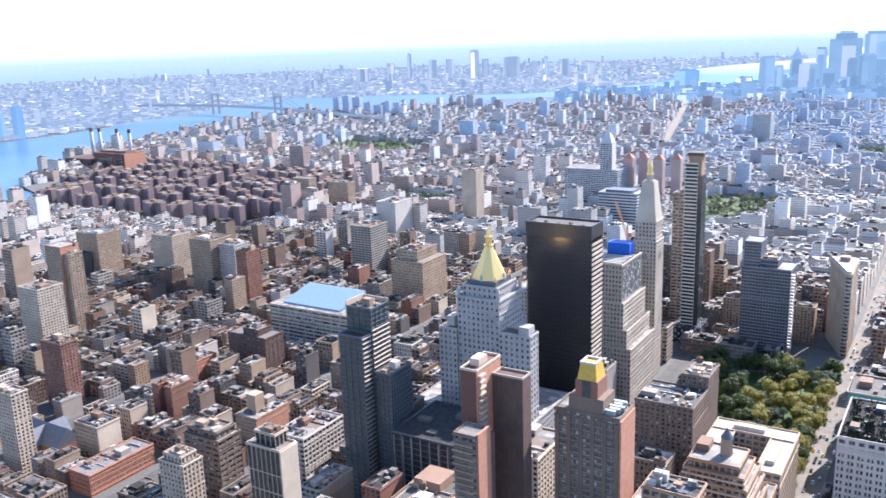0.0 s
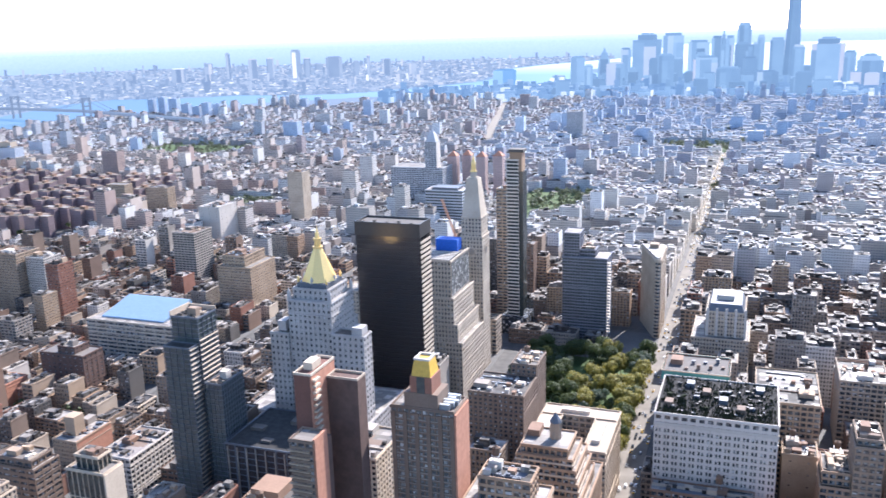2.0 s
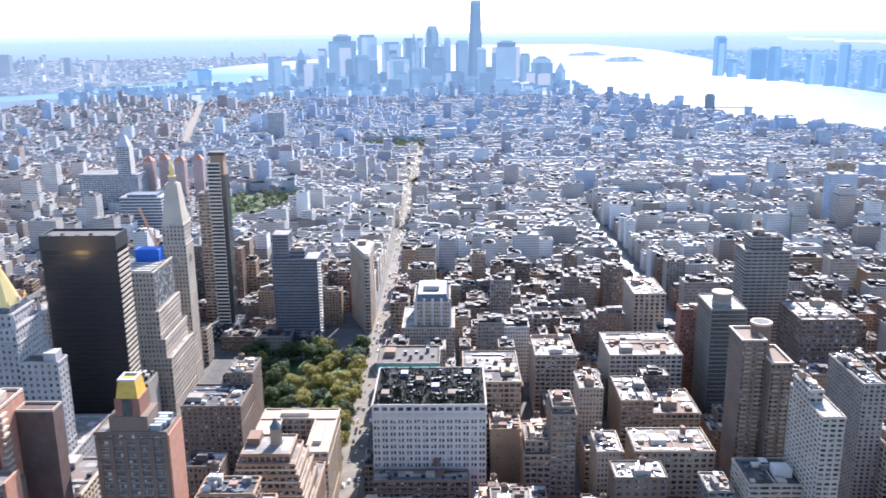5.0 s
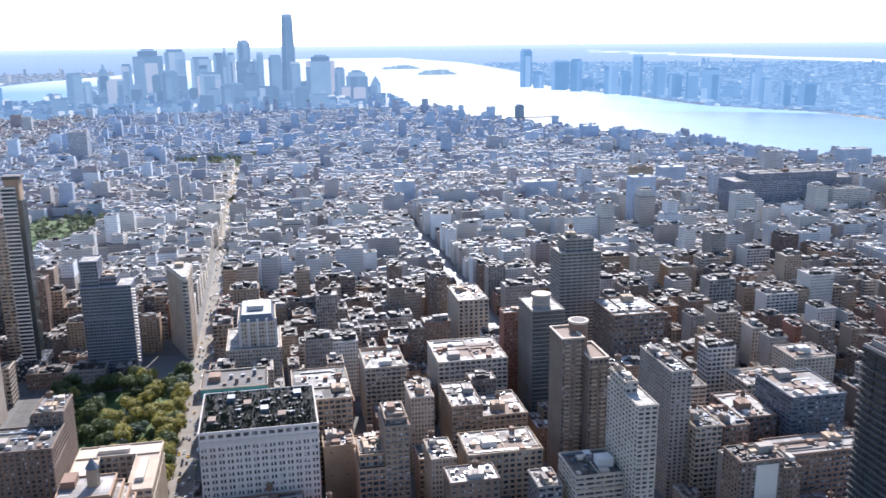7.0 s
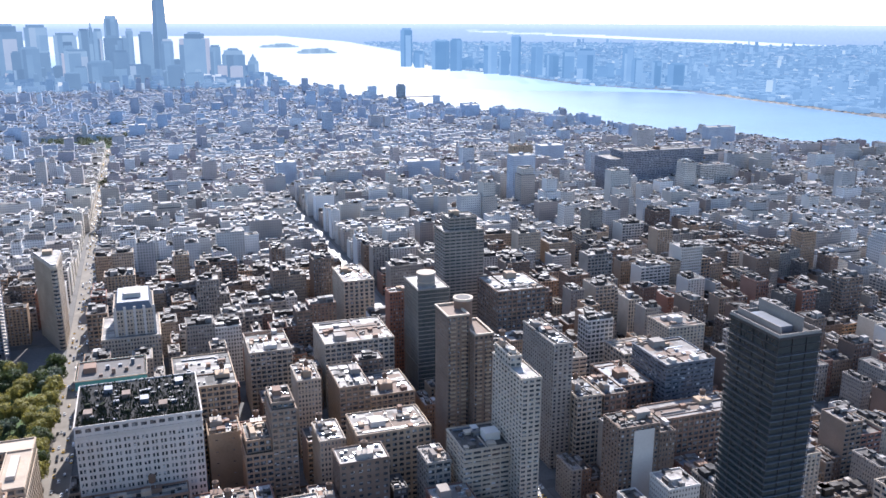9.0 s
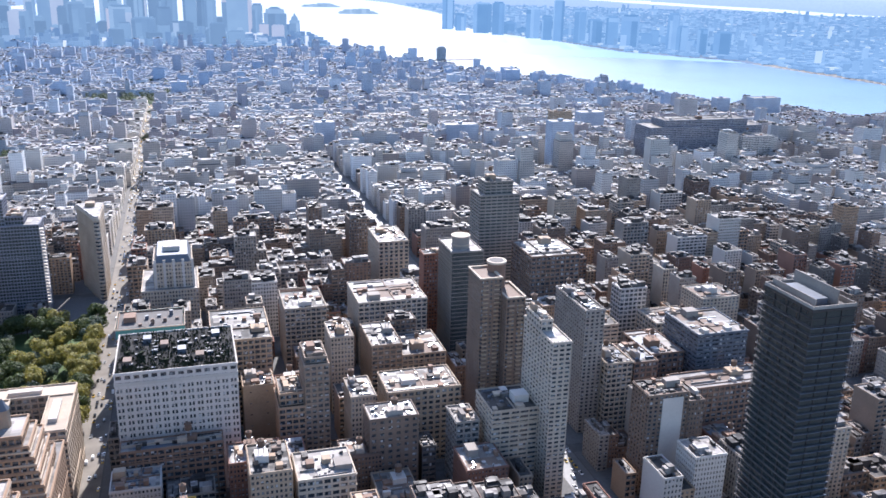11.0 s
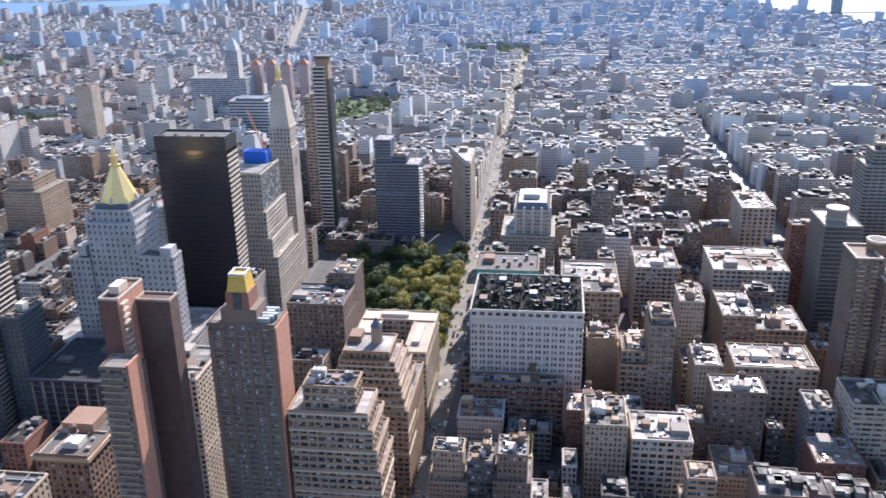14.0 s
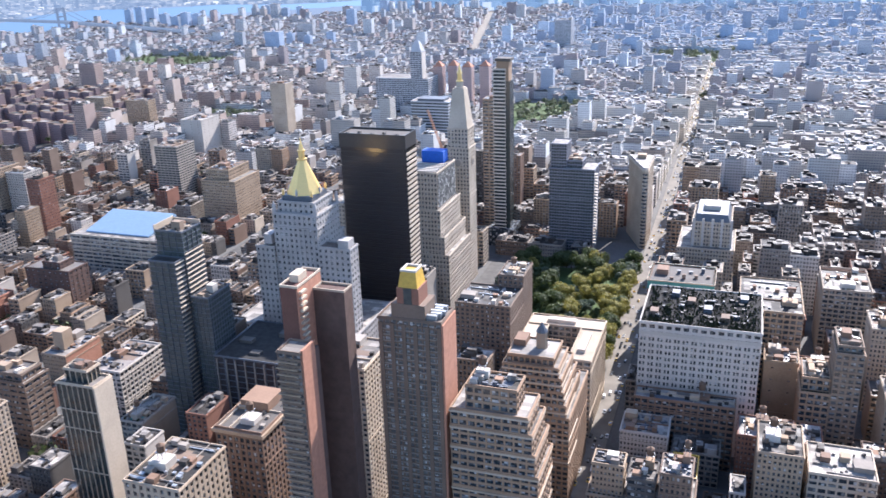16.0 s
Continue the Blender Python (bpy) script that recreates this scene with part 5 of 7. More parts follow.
coned = building("limestone office block with a tall clock tower", [(-642, -540, 1492, 1550, 0, 74), (-574, -552, 1494, 1516, 74, 122)], "hazestone", "banded", "office_building", "building", seed=63, clutter=False)
bm = bmesh.new()
pyramid(bm, -573, -553, 1495, 1515, 122, 140, 4, 4)
drum(bm, -563, 1505, 140, 150, 3, 0.0, 8)
add_bm(coned, "tower_roof", bm, M["hazestone"])
# A white plate gives this side its sunlight as colour.
add_part(coned, "sunlit_flank", [(-552, -551.6, 1495, 1515, 74, 121)], M["white"], "stone flank coloured white as if sunlit")
for k, x in enumerate((-540, -516, -484, -455)):
    z = far_tower("brick apartment tower with a red pyramid roof", x - 9, x + 9, 1545 + 14 * (k % 2), 1563 + 14 * (k % 2), 88, "rosebrick", "four pyramid-roofed towers")
    bm = bmesh.new()
    pyramid(bm, x - 9, x + 9, 1545 + 14 * (k % 2), 1563 + 14 * (k % 2), 89.2, 99, 0.2, 0.2)
    add_bm(z, "pyramid_roof", bm, M["orange"])
building("huge brick warehouse block in hazy blue-grey", [(806, 1040, 1412, 1470, 0, 64), (836, 1010, 1416, 1466, 64, 76)], "hazebrick", "ribbon", "warehouse", "building", seed=66)
building("pale office block with ribbon windows", [(968, 1028, 1364, 1398, 0, 52)], "white", "ribbon", "office_building", "building", seed=67)
building("tan brick apartment tower", [(672, 712, 1546, 1572, 0, 76)], "tan", "apartment", "apartment_tower", "tower", seed=68)
building("grey stone library slab", [(-520, -474, 2480, 2530, 0, 82)], "hazestone", "punched", "office_building", "building", seed=69)
# Orange side walls put the sun on the twin tower's flank into colour.
building("tall tan twin apartment tower", [(-905, -877, 606, 631, 0, 100), (-876, -868, 609, 628, 0, 92)], "tan", "apartment", "apartment_tower", "tower", seed=70, party="orange")
building("long pale concrete apartment slab", [(-840, -806, 526, 556, 0, 80)], "lime", (3.2, 3.0, 0.4, 0.4), "apartment_tower", "tower", seed=71)
building("red brick apartment tower with balconies", [(-712, -682, 462, 479, 0, 62)], "red", "apartment", "apartment_tower", "tower", seed=72)
building("tan brick apartment block with balconies", [(-628, -605, 365, 379, 0, 66)], "lime", "apartment", "apartment_tower", "tower", seed=73)
building("tan brick apartment tower with pale bands", [(-1052, -1008, 752, 790, 0, 72)], "tan", "apartment", "apartment_tower", "tower", seed=74)
building("pale banded apartment tower", [(-946, -906, 792, 826, 0, 70)], "lime", "apartment", "apartment_tower", "tower", seed=75)
building("tan brick apartment tower with a flat roof", [(-868, -830, 788, 826, 0, 72)], "tan", "punched", "apartment_tower", "tower", seed=76)
building("white apartment block with balconies", [(-828, -800, 800, 828, 0, 66)], "white", "apartment", "apartment_tower", "tower", seed=77)
building("slim red brick apartment tower", [(-766, -748, 768, 792, 0, 70)], "red", "punched", "apartment_tower", "tower", seed=78)
building("grey glass apartment tower", [(-722, -688, 944, 984, 0, 70)], "grey", "ribbon", "apartment_tower", "tower", glass="bluegreen", seed=79)
building("tan stepped apartment building", [(-590, -545, 850, 905, 0, 58), (-585, -555, 855, 900, 58, 70)], "tan", "punched", "apartment_building", "building", seed=80)
for x, y, w, h in ((-1890, 1690, 46, 52), (-1848, 1762, 44, 66), (-1684, 1660, 50, 44)):
    far_tower("broad tan concrete apartment slab near the river", x - w / 2, x + w / 2, y - 11, y + 11, h, "lime")
building("twin tan brick apartment slabs", [(-1126, -1085, 1290, 1312, 0, 60), (-1037, -990, 1288, 1310, 0, 58)], "tan", "apartment", "apartment_tower", "tower", seed=81)


# Lone towers out among the low blocks: x, y, width, height.
EAST_TOWERS = [(-1656, 2019, 27, 46), (-2342, 2976, 29, 73), (-2295, 2983, 32, 82), (-2213, 2947, 38, 80), (-2133, 2914, 33, 61), (-2073, 2901, 32, 53), (-2034, 2908, 32, 67),
               (-2018, 2957, 32, 58), (-2030, 3100, 34, 51), (-1923, 3329, 35, 58), (-1819, 3293, 34, 51), (-1782, 3354, 25, 52), (-1359, 2377, 49, 57), (-1344, 2458, 22, 44),
               (-1277, 2445, 21, 38), (-1223, 2492, 25, 44), (-1368, 2962, 32, 73), (-1828, 1734, 62, 54), (-1878, 1666, 65, 43), (-1907, 1915, 49, 46), (-289, 2358, 37, 52), (-983, 1944, 22, 39)]
WEST_TOWERS = [(1098, 2256, 28, 44), (1238, 2326, 31, 38), (1224, 2228, 36, 40), (1221, 2059, 23, 36), (1293, 1914, 37, 42), (1391, 1875, 78, 46), (1042, 2539, 25, 40), (1072, 2532, 18, 36),
               (1109, 2494, 21, 38), (688, 3355, 33, 47), (984, 2583, 48, 46), (806, 1649, 53, 57), (623, 1387, 41, 84), (517, 1625, 66, 43), (-11, 2439, 39, 38), (855, 1431, 30, 51), (250, 1633, 37, 53), (-1452, 3476, 32, 70), (-383, 1762, 26, 56)]
# Their walls use the district tones that have haze in the colour.
for k, (x, y, w, h) in enumerate(EAST_TOWERS + WEST_TOWERS):
    kind = ["tan", "brown", "lime", "red", "grey", "tan"][k % 6] if k > 8 else ["brown", "tan", "tan", "lime"][k % 4]
    d = max(16, min(w * 0.7, 30))
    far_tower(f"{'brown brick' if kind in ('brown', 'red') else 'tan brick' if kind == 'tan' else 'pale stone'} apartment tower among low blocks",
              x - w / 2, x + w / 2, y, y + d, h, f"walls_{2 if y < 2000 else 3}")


# ---- the brick housing estate by the river ----
def estate_block(x, y, turn=0.0, tall=1.0, proto=[]):
    if not proto:
        root = empty("apartment_block", 0, 0)
        tagged(root, "reddish-brown brick cross-shaped apartment block among trees", "building", "brick housing estate")
        box_part("wing", [(-26, 26, -7, 7, 0, 37)], M["projects"], root)
        box_part("cross_wing", [(-8, 8, -18, 18, 0, 37.3)], M["projects"], root)
        box_part("roof", [(-25.5, 25.5, -6.5, 6.5, 37.0, 37.35)], M["roof"], root)
        box_part("coping", parapet(-26.1, 26.1, -7.1, 7.1, 37.0, 0.9, 0.6), M["tan"], root)
        box_part("cross_roof", [(-7.5, 7.5, -17.5, 17.5, 37.3, 37.6)], M["umber"], root)
        box_part("bulkhead", [(-5, 5, -4, 4, 37.6, 42)], M["brown"], root)
        proto.append(root)
        root.location = (x, y, 0)
        return root
    ob = copy_thing(proto[0], pose(x, y, 0, 0, 0, turn))
    ob.scale = (1, 1, tall)
    return ob


rng = random.Random(21)
estate = []
for j in range(7):
    for i in range(11):
        x, y = -1120 - i * 66 + (j % 2) * 30 + rng.uniform(-11, 11), 1120 + j * 68 + rng.uniform(-10, 10)
        if is_water(np.array([x - 60]), np.array([y]))[0] or x < -1900:
            continue
        estate_block(x, y, 90.0 * (rng.random() < 0.4), rng.uniform(0.82, 1.06))
        estate.append((x, y))

# ---- power station ----
plant = empty("power_station", -1990, 1540)
tagged(plant, "dark red brick power station with four tall chimneys", "power station")
# Fronts dark for shade, end wall orange for sun: the light is in the colours.
add_part(plant, "boiler_house", [(-2000, -1880, 1500, 1570, 0, 48)], M["maroon"])
add_part(plant, "gable_wall", [(-1880, -1879, 1501, 1569, 0, 47)], M["orange"], "brick end wall coloured orange-pink as if sunlit")
add_part(plant, "roof_monitor", [(-1990, -1890, 1515, 1550, 48, 53)], M["umber"])
add_part(plant, "turbine_hall", [(-2110, -2000.2, 1490, 1560, 0, 31)], M["darkbrown"])
for k in range(9):
    add_part(plant, "tall_window", [(-2104 + k * 11.5, -2098 + k * 11.5, 1489.4, 1489.9, 6, 25)], M["glass"])
for k in range(9):
    add_part(plant, "tall_window", [(-1994 + k * 12.6, -1988 + k * 12.6, 1499.4, 1499.9, 8, 38)], M["glass"])
for x in (-2052, -2018, -1947, -1898):
    bm = bmesh.new()
    drum(bm, x, 1540, 30, 98, 5.2, 4.2, 12)
    add_bm(plant, "chimney", bm, M["hazestone"], smooth=True)
    bm = bmesh.new()
    drum(bm, x, 1540, 98, 108, 4.6, 4.6, 12)
    add_bm(plant, "chimney_cap", bm, M["charcoal"], "black steel chimney cap")
RESERVED.append((-2130, -1870, 1480, 1580))
bm = bmesh.new()
shore = [(-1820, 1200), (-1962, 1256), (-2080, 1360), (-2120, 1480), (-1990, 1480), (-1900, 1300)]
bm.faces.new([bm.verts.new((x, y, 0.4)) for x, y in shore[::-1]])
geo = bmesh.ops.extrude_face_region(bm, geom=list(bm.faces))
bmesh.ops.translate(bm, vec=(0, 0, 1.2), verts=[v for v in geo["geom"] if isinstance(v, bmesh.types.BMVert)])
bmesh.ops.recalc_face_normals(bm, faces=bm.faces)
tagged(part("pavement", bm, M["walk"]), "concrete riverside apron by the power station", "pavement", kind="structure")

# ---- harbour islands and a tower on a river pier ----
# Haze over the islands is put into their colour and glow.
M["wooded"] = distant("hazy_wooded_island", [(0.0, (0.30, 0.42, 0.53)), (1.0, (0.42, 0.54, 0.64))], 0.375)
for x0, x1, y, tall, seed in ((1217, 1570, 9175, 30, 1), (1331, 1623, 7640, 34, 2)):
    rng = random.Random(seed)
    bumps = []
    for k in range(60):
        x = rng.uniform(x0, x1)
        edge = min(x - x0, x1 - x) / (x1 - x0)
        w = rng.uniform(6, 26)
        bumps.append((x - w, x + w, y - rng.uniform(20, 90), y + rng.uniform(20, 90), -3, 6 + tall * rng.uniform(0.2, 1.0) * min(1.0, edge * 4)))
    bv, bf = box_arrays(bumps)
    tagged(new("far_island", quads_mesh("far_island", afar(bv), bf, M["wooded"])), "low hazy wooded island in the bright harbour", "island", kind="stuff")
vent = building("square hazy stone shaft building on a river pier", [(980, 1012, 3405, 3435, 0, 44), (985, 1007, 3410, 3430, 44, 50)], "hazestone", "small", "ventilation_building", "building", seed=83, clutter=False, glass="hazeglass")
add_part(vent, "pier", [(955, 1160, 3398, 3442, -1.4, 0.5)], M["walk"])

# ---- suspension bridge ----
bridge = empty("suspension_bridge", -2780, 2886)
tagged(bridge, "grey steel suspension bridge over the river", "bridge")
B0, B1 = np.array((-2543.0, 2837.0)), np.array((-3011.0, 2935.0))
along = (B1 - B0) / np.linalg.norm(B1 - B0)
cross = np.array((-along[1], along[0]))


def beam(p, q, w, d):
    """Eight corners of a bar from p to q (3D), w wide and d deep."""
    p, q = np.array(p, float), np.array(q, float)
    side, up = np.array((*cross, 0)) * w / 2, np.array((0, 0, d / 2))
    return [p - side - up, q - side - up, q + side - up, p + side - up, p - side + up, q - side + up, q + side + up, p + side + up]


def beams(name, list_of, material, label="", kind=""):
    v = np.array([c for b in list_of for c in b])
    f = (np.arange(len(list_of))[:, None, None] * 8 + QUADS[None]).reshape(-1, 4)
    ob = new(name, quads_mesh(name, afar(v), f, material))
    ob.parent, ob.matrix_parent_inverse = bridge, Matrix.Translation(-bridge.location)
    return tagged(ob, label, kind=kind)


def at(s, z, off=0.0):
    q = B0 + along * s + cross * off
    return (q[0], q[1], z)


# Blue haze is put into the bridge steel's colour and glow.
M["hazed_far_steel"] = distant("hazed_far_steel", [(0.0, (0.28, 0.35, 0.46)), (1.0, (0.32, 0.39, 0.5))], 0.252)
SPAN = float(np.linalg.norm(B1 - B0))
beams("deck", [beam(at(-700, 22), at(0, 40), 36, 8), beam(at(0, 40), at(SPAN, 40), 36, 8), beam(at(SPAN, 40), at(SPAN + 700, 20), 36, 8)], M["hazed_far_steel"])
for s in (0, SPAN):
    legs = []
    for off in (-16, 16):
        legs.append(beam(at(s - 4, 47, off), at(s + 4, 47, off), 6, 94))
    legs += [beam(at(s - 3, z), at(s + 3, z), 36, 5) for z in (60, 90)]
    beams("tower", legs, M["hazed_far_steel"])
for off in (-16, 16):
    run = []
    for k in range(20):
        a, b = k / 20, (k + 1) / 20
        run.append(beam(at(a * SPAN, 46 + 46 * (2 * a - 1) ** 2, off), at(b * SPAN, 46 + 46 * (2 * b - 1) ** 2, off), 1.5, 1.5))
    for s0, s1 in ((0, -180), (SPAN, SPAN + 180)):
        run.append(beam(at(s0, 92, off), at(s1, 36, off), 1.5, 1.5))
    beams("cable", run, M["hazed_far_steel"])

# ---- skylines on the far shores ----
# Skyline tones carry the blue haze as colour and glow.
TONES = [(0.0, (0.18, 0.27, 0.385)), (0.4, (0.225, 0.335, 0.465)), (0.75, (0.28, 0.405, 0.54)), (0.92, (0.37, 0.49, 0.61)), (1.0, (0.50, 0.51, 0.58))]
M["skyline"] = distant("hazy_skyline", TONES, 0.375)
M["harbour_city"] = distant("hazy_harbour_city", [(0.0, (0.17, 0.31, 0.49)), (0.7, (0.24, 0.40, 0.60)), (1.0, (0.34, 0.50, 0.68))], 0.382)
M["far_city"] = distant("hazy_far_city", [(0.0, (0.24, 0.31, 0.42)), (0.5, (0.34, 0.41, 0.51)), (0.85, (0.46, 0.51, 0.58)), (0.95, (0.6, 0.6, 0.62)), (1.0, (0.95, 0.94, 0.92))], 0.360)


def skyscraper(az, dist, width, height, material, rng, label, group, top="", name="skyscraper"):
    """A tower of the skyline: shaft, setbacks, crown."""
    a = radians(az)
    x, y = EYE_AT[0] + dist * math.sin(a), EYE_AT[1] + dist * math.cos(a)
    root = empty(name, *afar([(x, y, 0)])[0])
    tagged(root, label, "skyscraper", group)
    s = float(squeeze(dist))
    w, d = width / 2, width * rng.uniform(0.35, 0.55)
    def shaft(nm, k0, k1, z0, z1):
        h0, h1 = max(z0, -6), z1
        bm = bmesh.new()
        lo = [bm.verts.new((sx * w * k0, sy * d * k0, h0)) for sx, sy in ((-1, -1), (1, -1), (1, 1), (-1, 1))]
        hi = [bm.verts.new((sx * w * k1, sy * d * k1, h1)) for sx, sy in ((-1, -1), (1, -1), (1, 1), (-1, 1))]
        for k in range(4):
            bm.faces.new((lo[k], lo[(k + 1) % 4], hi[(k + 1) % 4], hi[k]))
        bm.faces.new(hi)
        bm.faces.new(lo[::-1])
        part(nm, bm, material, root)
        if h1 - h0 > 40 and k0 > 0.6 and name != "office_block":
            # bays that stand forward of the shaft, each with its own tone
            cuts = [-1.0] + sorted(rng.uniform(-0.7, 0.7) for k in range(rng.randint(1, 3))) + [1.0]
            bm = bmesh.new()
            for a0, a1 in zip(cuts[:-1], cuts[1:]):
                out, drop = d + rng.uniform(2, 7), rng.choice([0.0, 0.0, 0.05, 0.14]) * (h1 - h0)
                lo = [bm.verts.new((w * k0 * a, -q * k0, h0)) for a, q in ((a0, out), (a1, out), (a1, d * 0.9), (a0, d * 0.9))]
                hi = [bm.verts.new((w * k1 * a, -q * k1, h1 - drop)) for a, q in ((a0, out), (a1, out), (a1, d * 0.9), (a0, d * 0.9))]
                for k in range(4):
                    bm.faces.new((lo[k], lo[(k + 1) % 4], hi[(k + 1) % 4], hi[k]))
                bm.faces.new(hi)
            tagged(part("bay_front", bm, material, root), kind="stuff")
    if top == "taper":
        shaft("base", 1.0, 1.0, -6, height * 0.14)
        shaft("shaft", 1.0, 0.72, height * 0.14, height * 0.97)
        shaft("crown", 0.68, 0.68, height * 0.97, height)
    elif top == "dome":
        shaft("shaft", 1.0, 1.0, -6, height * 0.8)
        shaft("shoulder", 0.86, 0.8, height * 0.8, height * 0.93)
        shaft("dome", 0.6, 0.35, height * 0.93, height)
    elif top == "step":
        shaft("base", 1.0, 1.0, -6, height * 0.86)
        w, d = w * 0.62, d * 0.8
        shaft("shaft", 1.0, 1.0, height * 0.86, height * 0.96)
        shaft("crown", 0.7, 0.6, height * 0.96, height)
    elif top == "spire":
        shaft("shaft", 1.0, 0.95, -6, height * 0.7)
        shaft("crown", 0.7, 0.5, height * 0.7, height * 0.86)
        shaft("spire", 0.35, 0.05, height * 0.86, height)
    elif name == "office_block" and rng.random() < 0.5:
        s = rng.uniform(0.55, 0.8)
        shaft("base", 1.0, 1.0, -6, height * s)
        shaft("shaft", rng.uniform(0.68, 0.85), 0.7, height * s, height * 0.95)
        shaft("crown", 0.45, 0.42, height * 0.95, height)
    else:
        shaft("shaft", 1.0, 1.0, -6, height * 0.95)
        shaft("crown", 0.8, 0.78, height * 0.95, height)
    root.rotation_euler = (0, 0, -a + rng.uniform(-0.3, 0.3))
    root.scale = (s, s, s)
    return root


rng = random.Random(77)
DOWNTOWN = [(-11.28, 4400, 57, 174), (-10.58, 4300, 38, 139), (-9.61, 4900, 57, 200), (-8.28, 4850, 44, 198), (-8.9, 4500, 70, 138), (-6.98, 4950, 124, 272),
            (-5.41, 4900, 102, 268), (-3.87, 4850, 92, 229), (-2.8, 4800, 46, 249), (-2.42, 4700, 26, 298), (-2.04, 4620, 36, 252), (-1.25, 4750, 58, 313),
            (-1.24, 4500, 65, 222), (-0.56, 4700, 31, 217), (-0.26, 4720, 32, 251), (0.68, 4700, 66, 236), (1.89, 4500, 53, 205), (3.51, 4750, 130, 233), (4.71, 4700, 47, 168),
            (5.79, 4600, 93, 156), (6.99, 4650, 50, 126), (-5.83, 4450, 71, 175), (-3.37, 4300, 79, 168), (-2.06, 4150, 95, 123), (2.0, 4050, 60, 80), (0.1, 4150, 90, 106)]
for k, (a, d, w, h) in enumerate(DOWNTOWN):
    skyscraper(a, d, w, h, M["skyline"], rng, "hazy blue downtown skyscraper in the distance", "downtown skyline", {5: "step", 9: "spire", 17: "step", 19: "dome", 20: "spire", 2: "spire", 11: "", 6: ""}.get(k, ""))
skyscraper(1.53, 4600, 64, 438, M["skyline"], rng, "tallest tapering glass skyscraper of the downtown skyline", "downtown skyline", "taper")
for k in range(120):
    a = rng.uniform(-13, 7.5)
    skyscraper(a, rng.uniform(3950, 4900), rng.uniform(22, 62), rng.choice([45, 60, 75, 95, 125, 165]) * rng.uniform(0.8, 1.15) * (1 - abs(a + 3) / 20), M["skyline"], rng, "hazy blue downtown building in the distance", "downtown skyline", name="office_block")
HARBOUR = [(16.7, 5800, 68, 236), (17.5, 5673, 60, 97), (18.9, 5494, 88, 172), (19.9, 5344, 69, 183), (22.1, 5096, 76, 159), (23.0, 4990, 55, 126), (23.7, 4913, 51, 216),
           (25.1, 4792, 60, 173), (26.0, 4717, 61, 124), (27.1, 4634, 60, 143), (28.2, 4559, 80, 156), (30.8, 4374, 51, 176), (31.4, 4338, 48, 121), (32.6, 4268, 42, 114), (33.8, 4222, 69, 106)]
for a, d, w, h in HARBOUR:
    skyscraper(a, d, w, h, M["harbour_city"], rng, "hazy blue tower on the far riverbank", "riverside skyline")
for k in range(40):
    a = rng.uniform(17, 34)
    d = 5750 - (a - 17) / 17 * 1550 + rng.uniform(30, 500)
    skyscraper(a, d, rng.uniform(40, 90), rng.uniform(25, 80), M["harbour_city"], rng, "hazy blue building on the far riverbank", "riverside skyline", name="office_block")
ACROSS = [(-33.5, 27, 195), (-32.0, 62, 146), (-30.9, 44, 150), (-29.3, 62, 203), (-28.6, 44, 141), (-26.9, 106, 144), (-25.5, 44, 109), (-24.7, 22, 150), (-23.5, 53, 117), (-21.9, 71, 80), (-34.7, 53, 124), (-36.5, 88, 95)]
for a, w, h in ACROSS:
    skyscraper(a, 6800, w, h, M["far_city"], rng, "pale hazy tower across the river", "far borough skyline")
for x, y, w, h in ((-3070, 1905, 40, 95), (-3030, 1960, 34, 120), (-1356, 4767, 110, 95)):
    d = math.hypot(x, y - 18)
    skyscraper(math.degrees(math.atan2(x, y - 18)), d, w, h, M["harbour_city"], rng, "hazy blue glass riverside tower", "riverside towers")


def scatter_far(name, label, count, inside, rng, low=(8, 30), wide=(18, 60), material="far_city", tall=0.04):
    boxes = []
    while len(boxes) < count:
        x, y = inside(rng)
        if is_water(np.array([x, x - 30, x + 30]), np.array([y] * 3)).any():
            continue
        w, d, h = rng.uniform(*wide), rng.uniform(*wide), rng.uniform(*low)
        if rng.random() < tall:
            h, w, d = rng.uniform(35, 70), w * 0.7, d * 0.7
        boxes.append((x - w / 2, x + w / 2, y - d / 2, y + d / 2, -6, h))
    v, f = box_arrays(boxes)
    return tagged(new(name, quads_mesh(name, afar(v), f, M[material])), label, "buildings", kind="stuff")


def polar(a0, a1, d0, d1):
    def pick(rng):
        a, d = radians(rng.uniform(a0, a1)), d0 * (d1 / d0) ** rng.random()
        return EYE_AT[0] + d * math.sin(a), EYE_AT[1] + d * math.cos(a)
    return pick


def across_river(rng):
    while True:
        x, y = polar(-62, -9, 3350, 9500)(rng)
        if x < side_x(BROOKLYN, y) - 20:
            return x, y


def across_hudson(rng):
    while True:
        x, y = polar(14, 47, 3300, 11000)(rng)
        if x > side_x(JERSEY, y) + 40:
            return x, y


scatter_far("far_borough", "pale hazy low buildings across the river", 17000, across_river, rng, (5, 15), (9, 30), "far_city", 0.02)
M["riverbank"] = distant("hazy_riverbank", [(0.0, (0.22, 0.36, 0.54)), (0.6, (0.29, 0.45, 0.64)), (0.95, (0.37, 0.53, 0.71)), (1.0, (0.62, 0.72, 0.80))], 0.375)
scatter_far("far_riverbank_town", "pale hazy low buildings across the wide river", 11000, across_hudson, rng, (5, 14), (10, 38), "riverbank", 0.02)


def tip(rng):
    while True:
        x, y = polar(-24, 9, 3870, 5600)(rng)
        if side_x(EAST_SHORE, y) + 30 < x < side_x(WEST_SHORE[::-1], y) - 30:
            return x, y


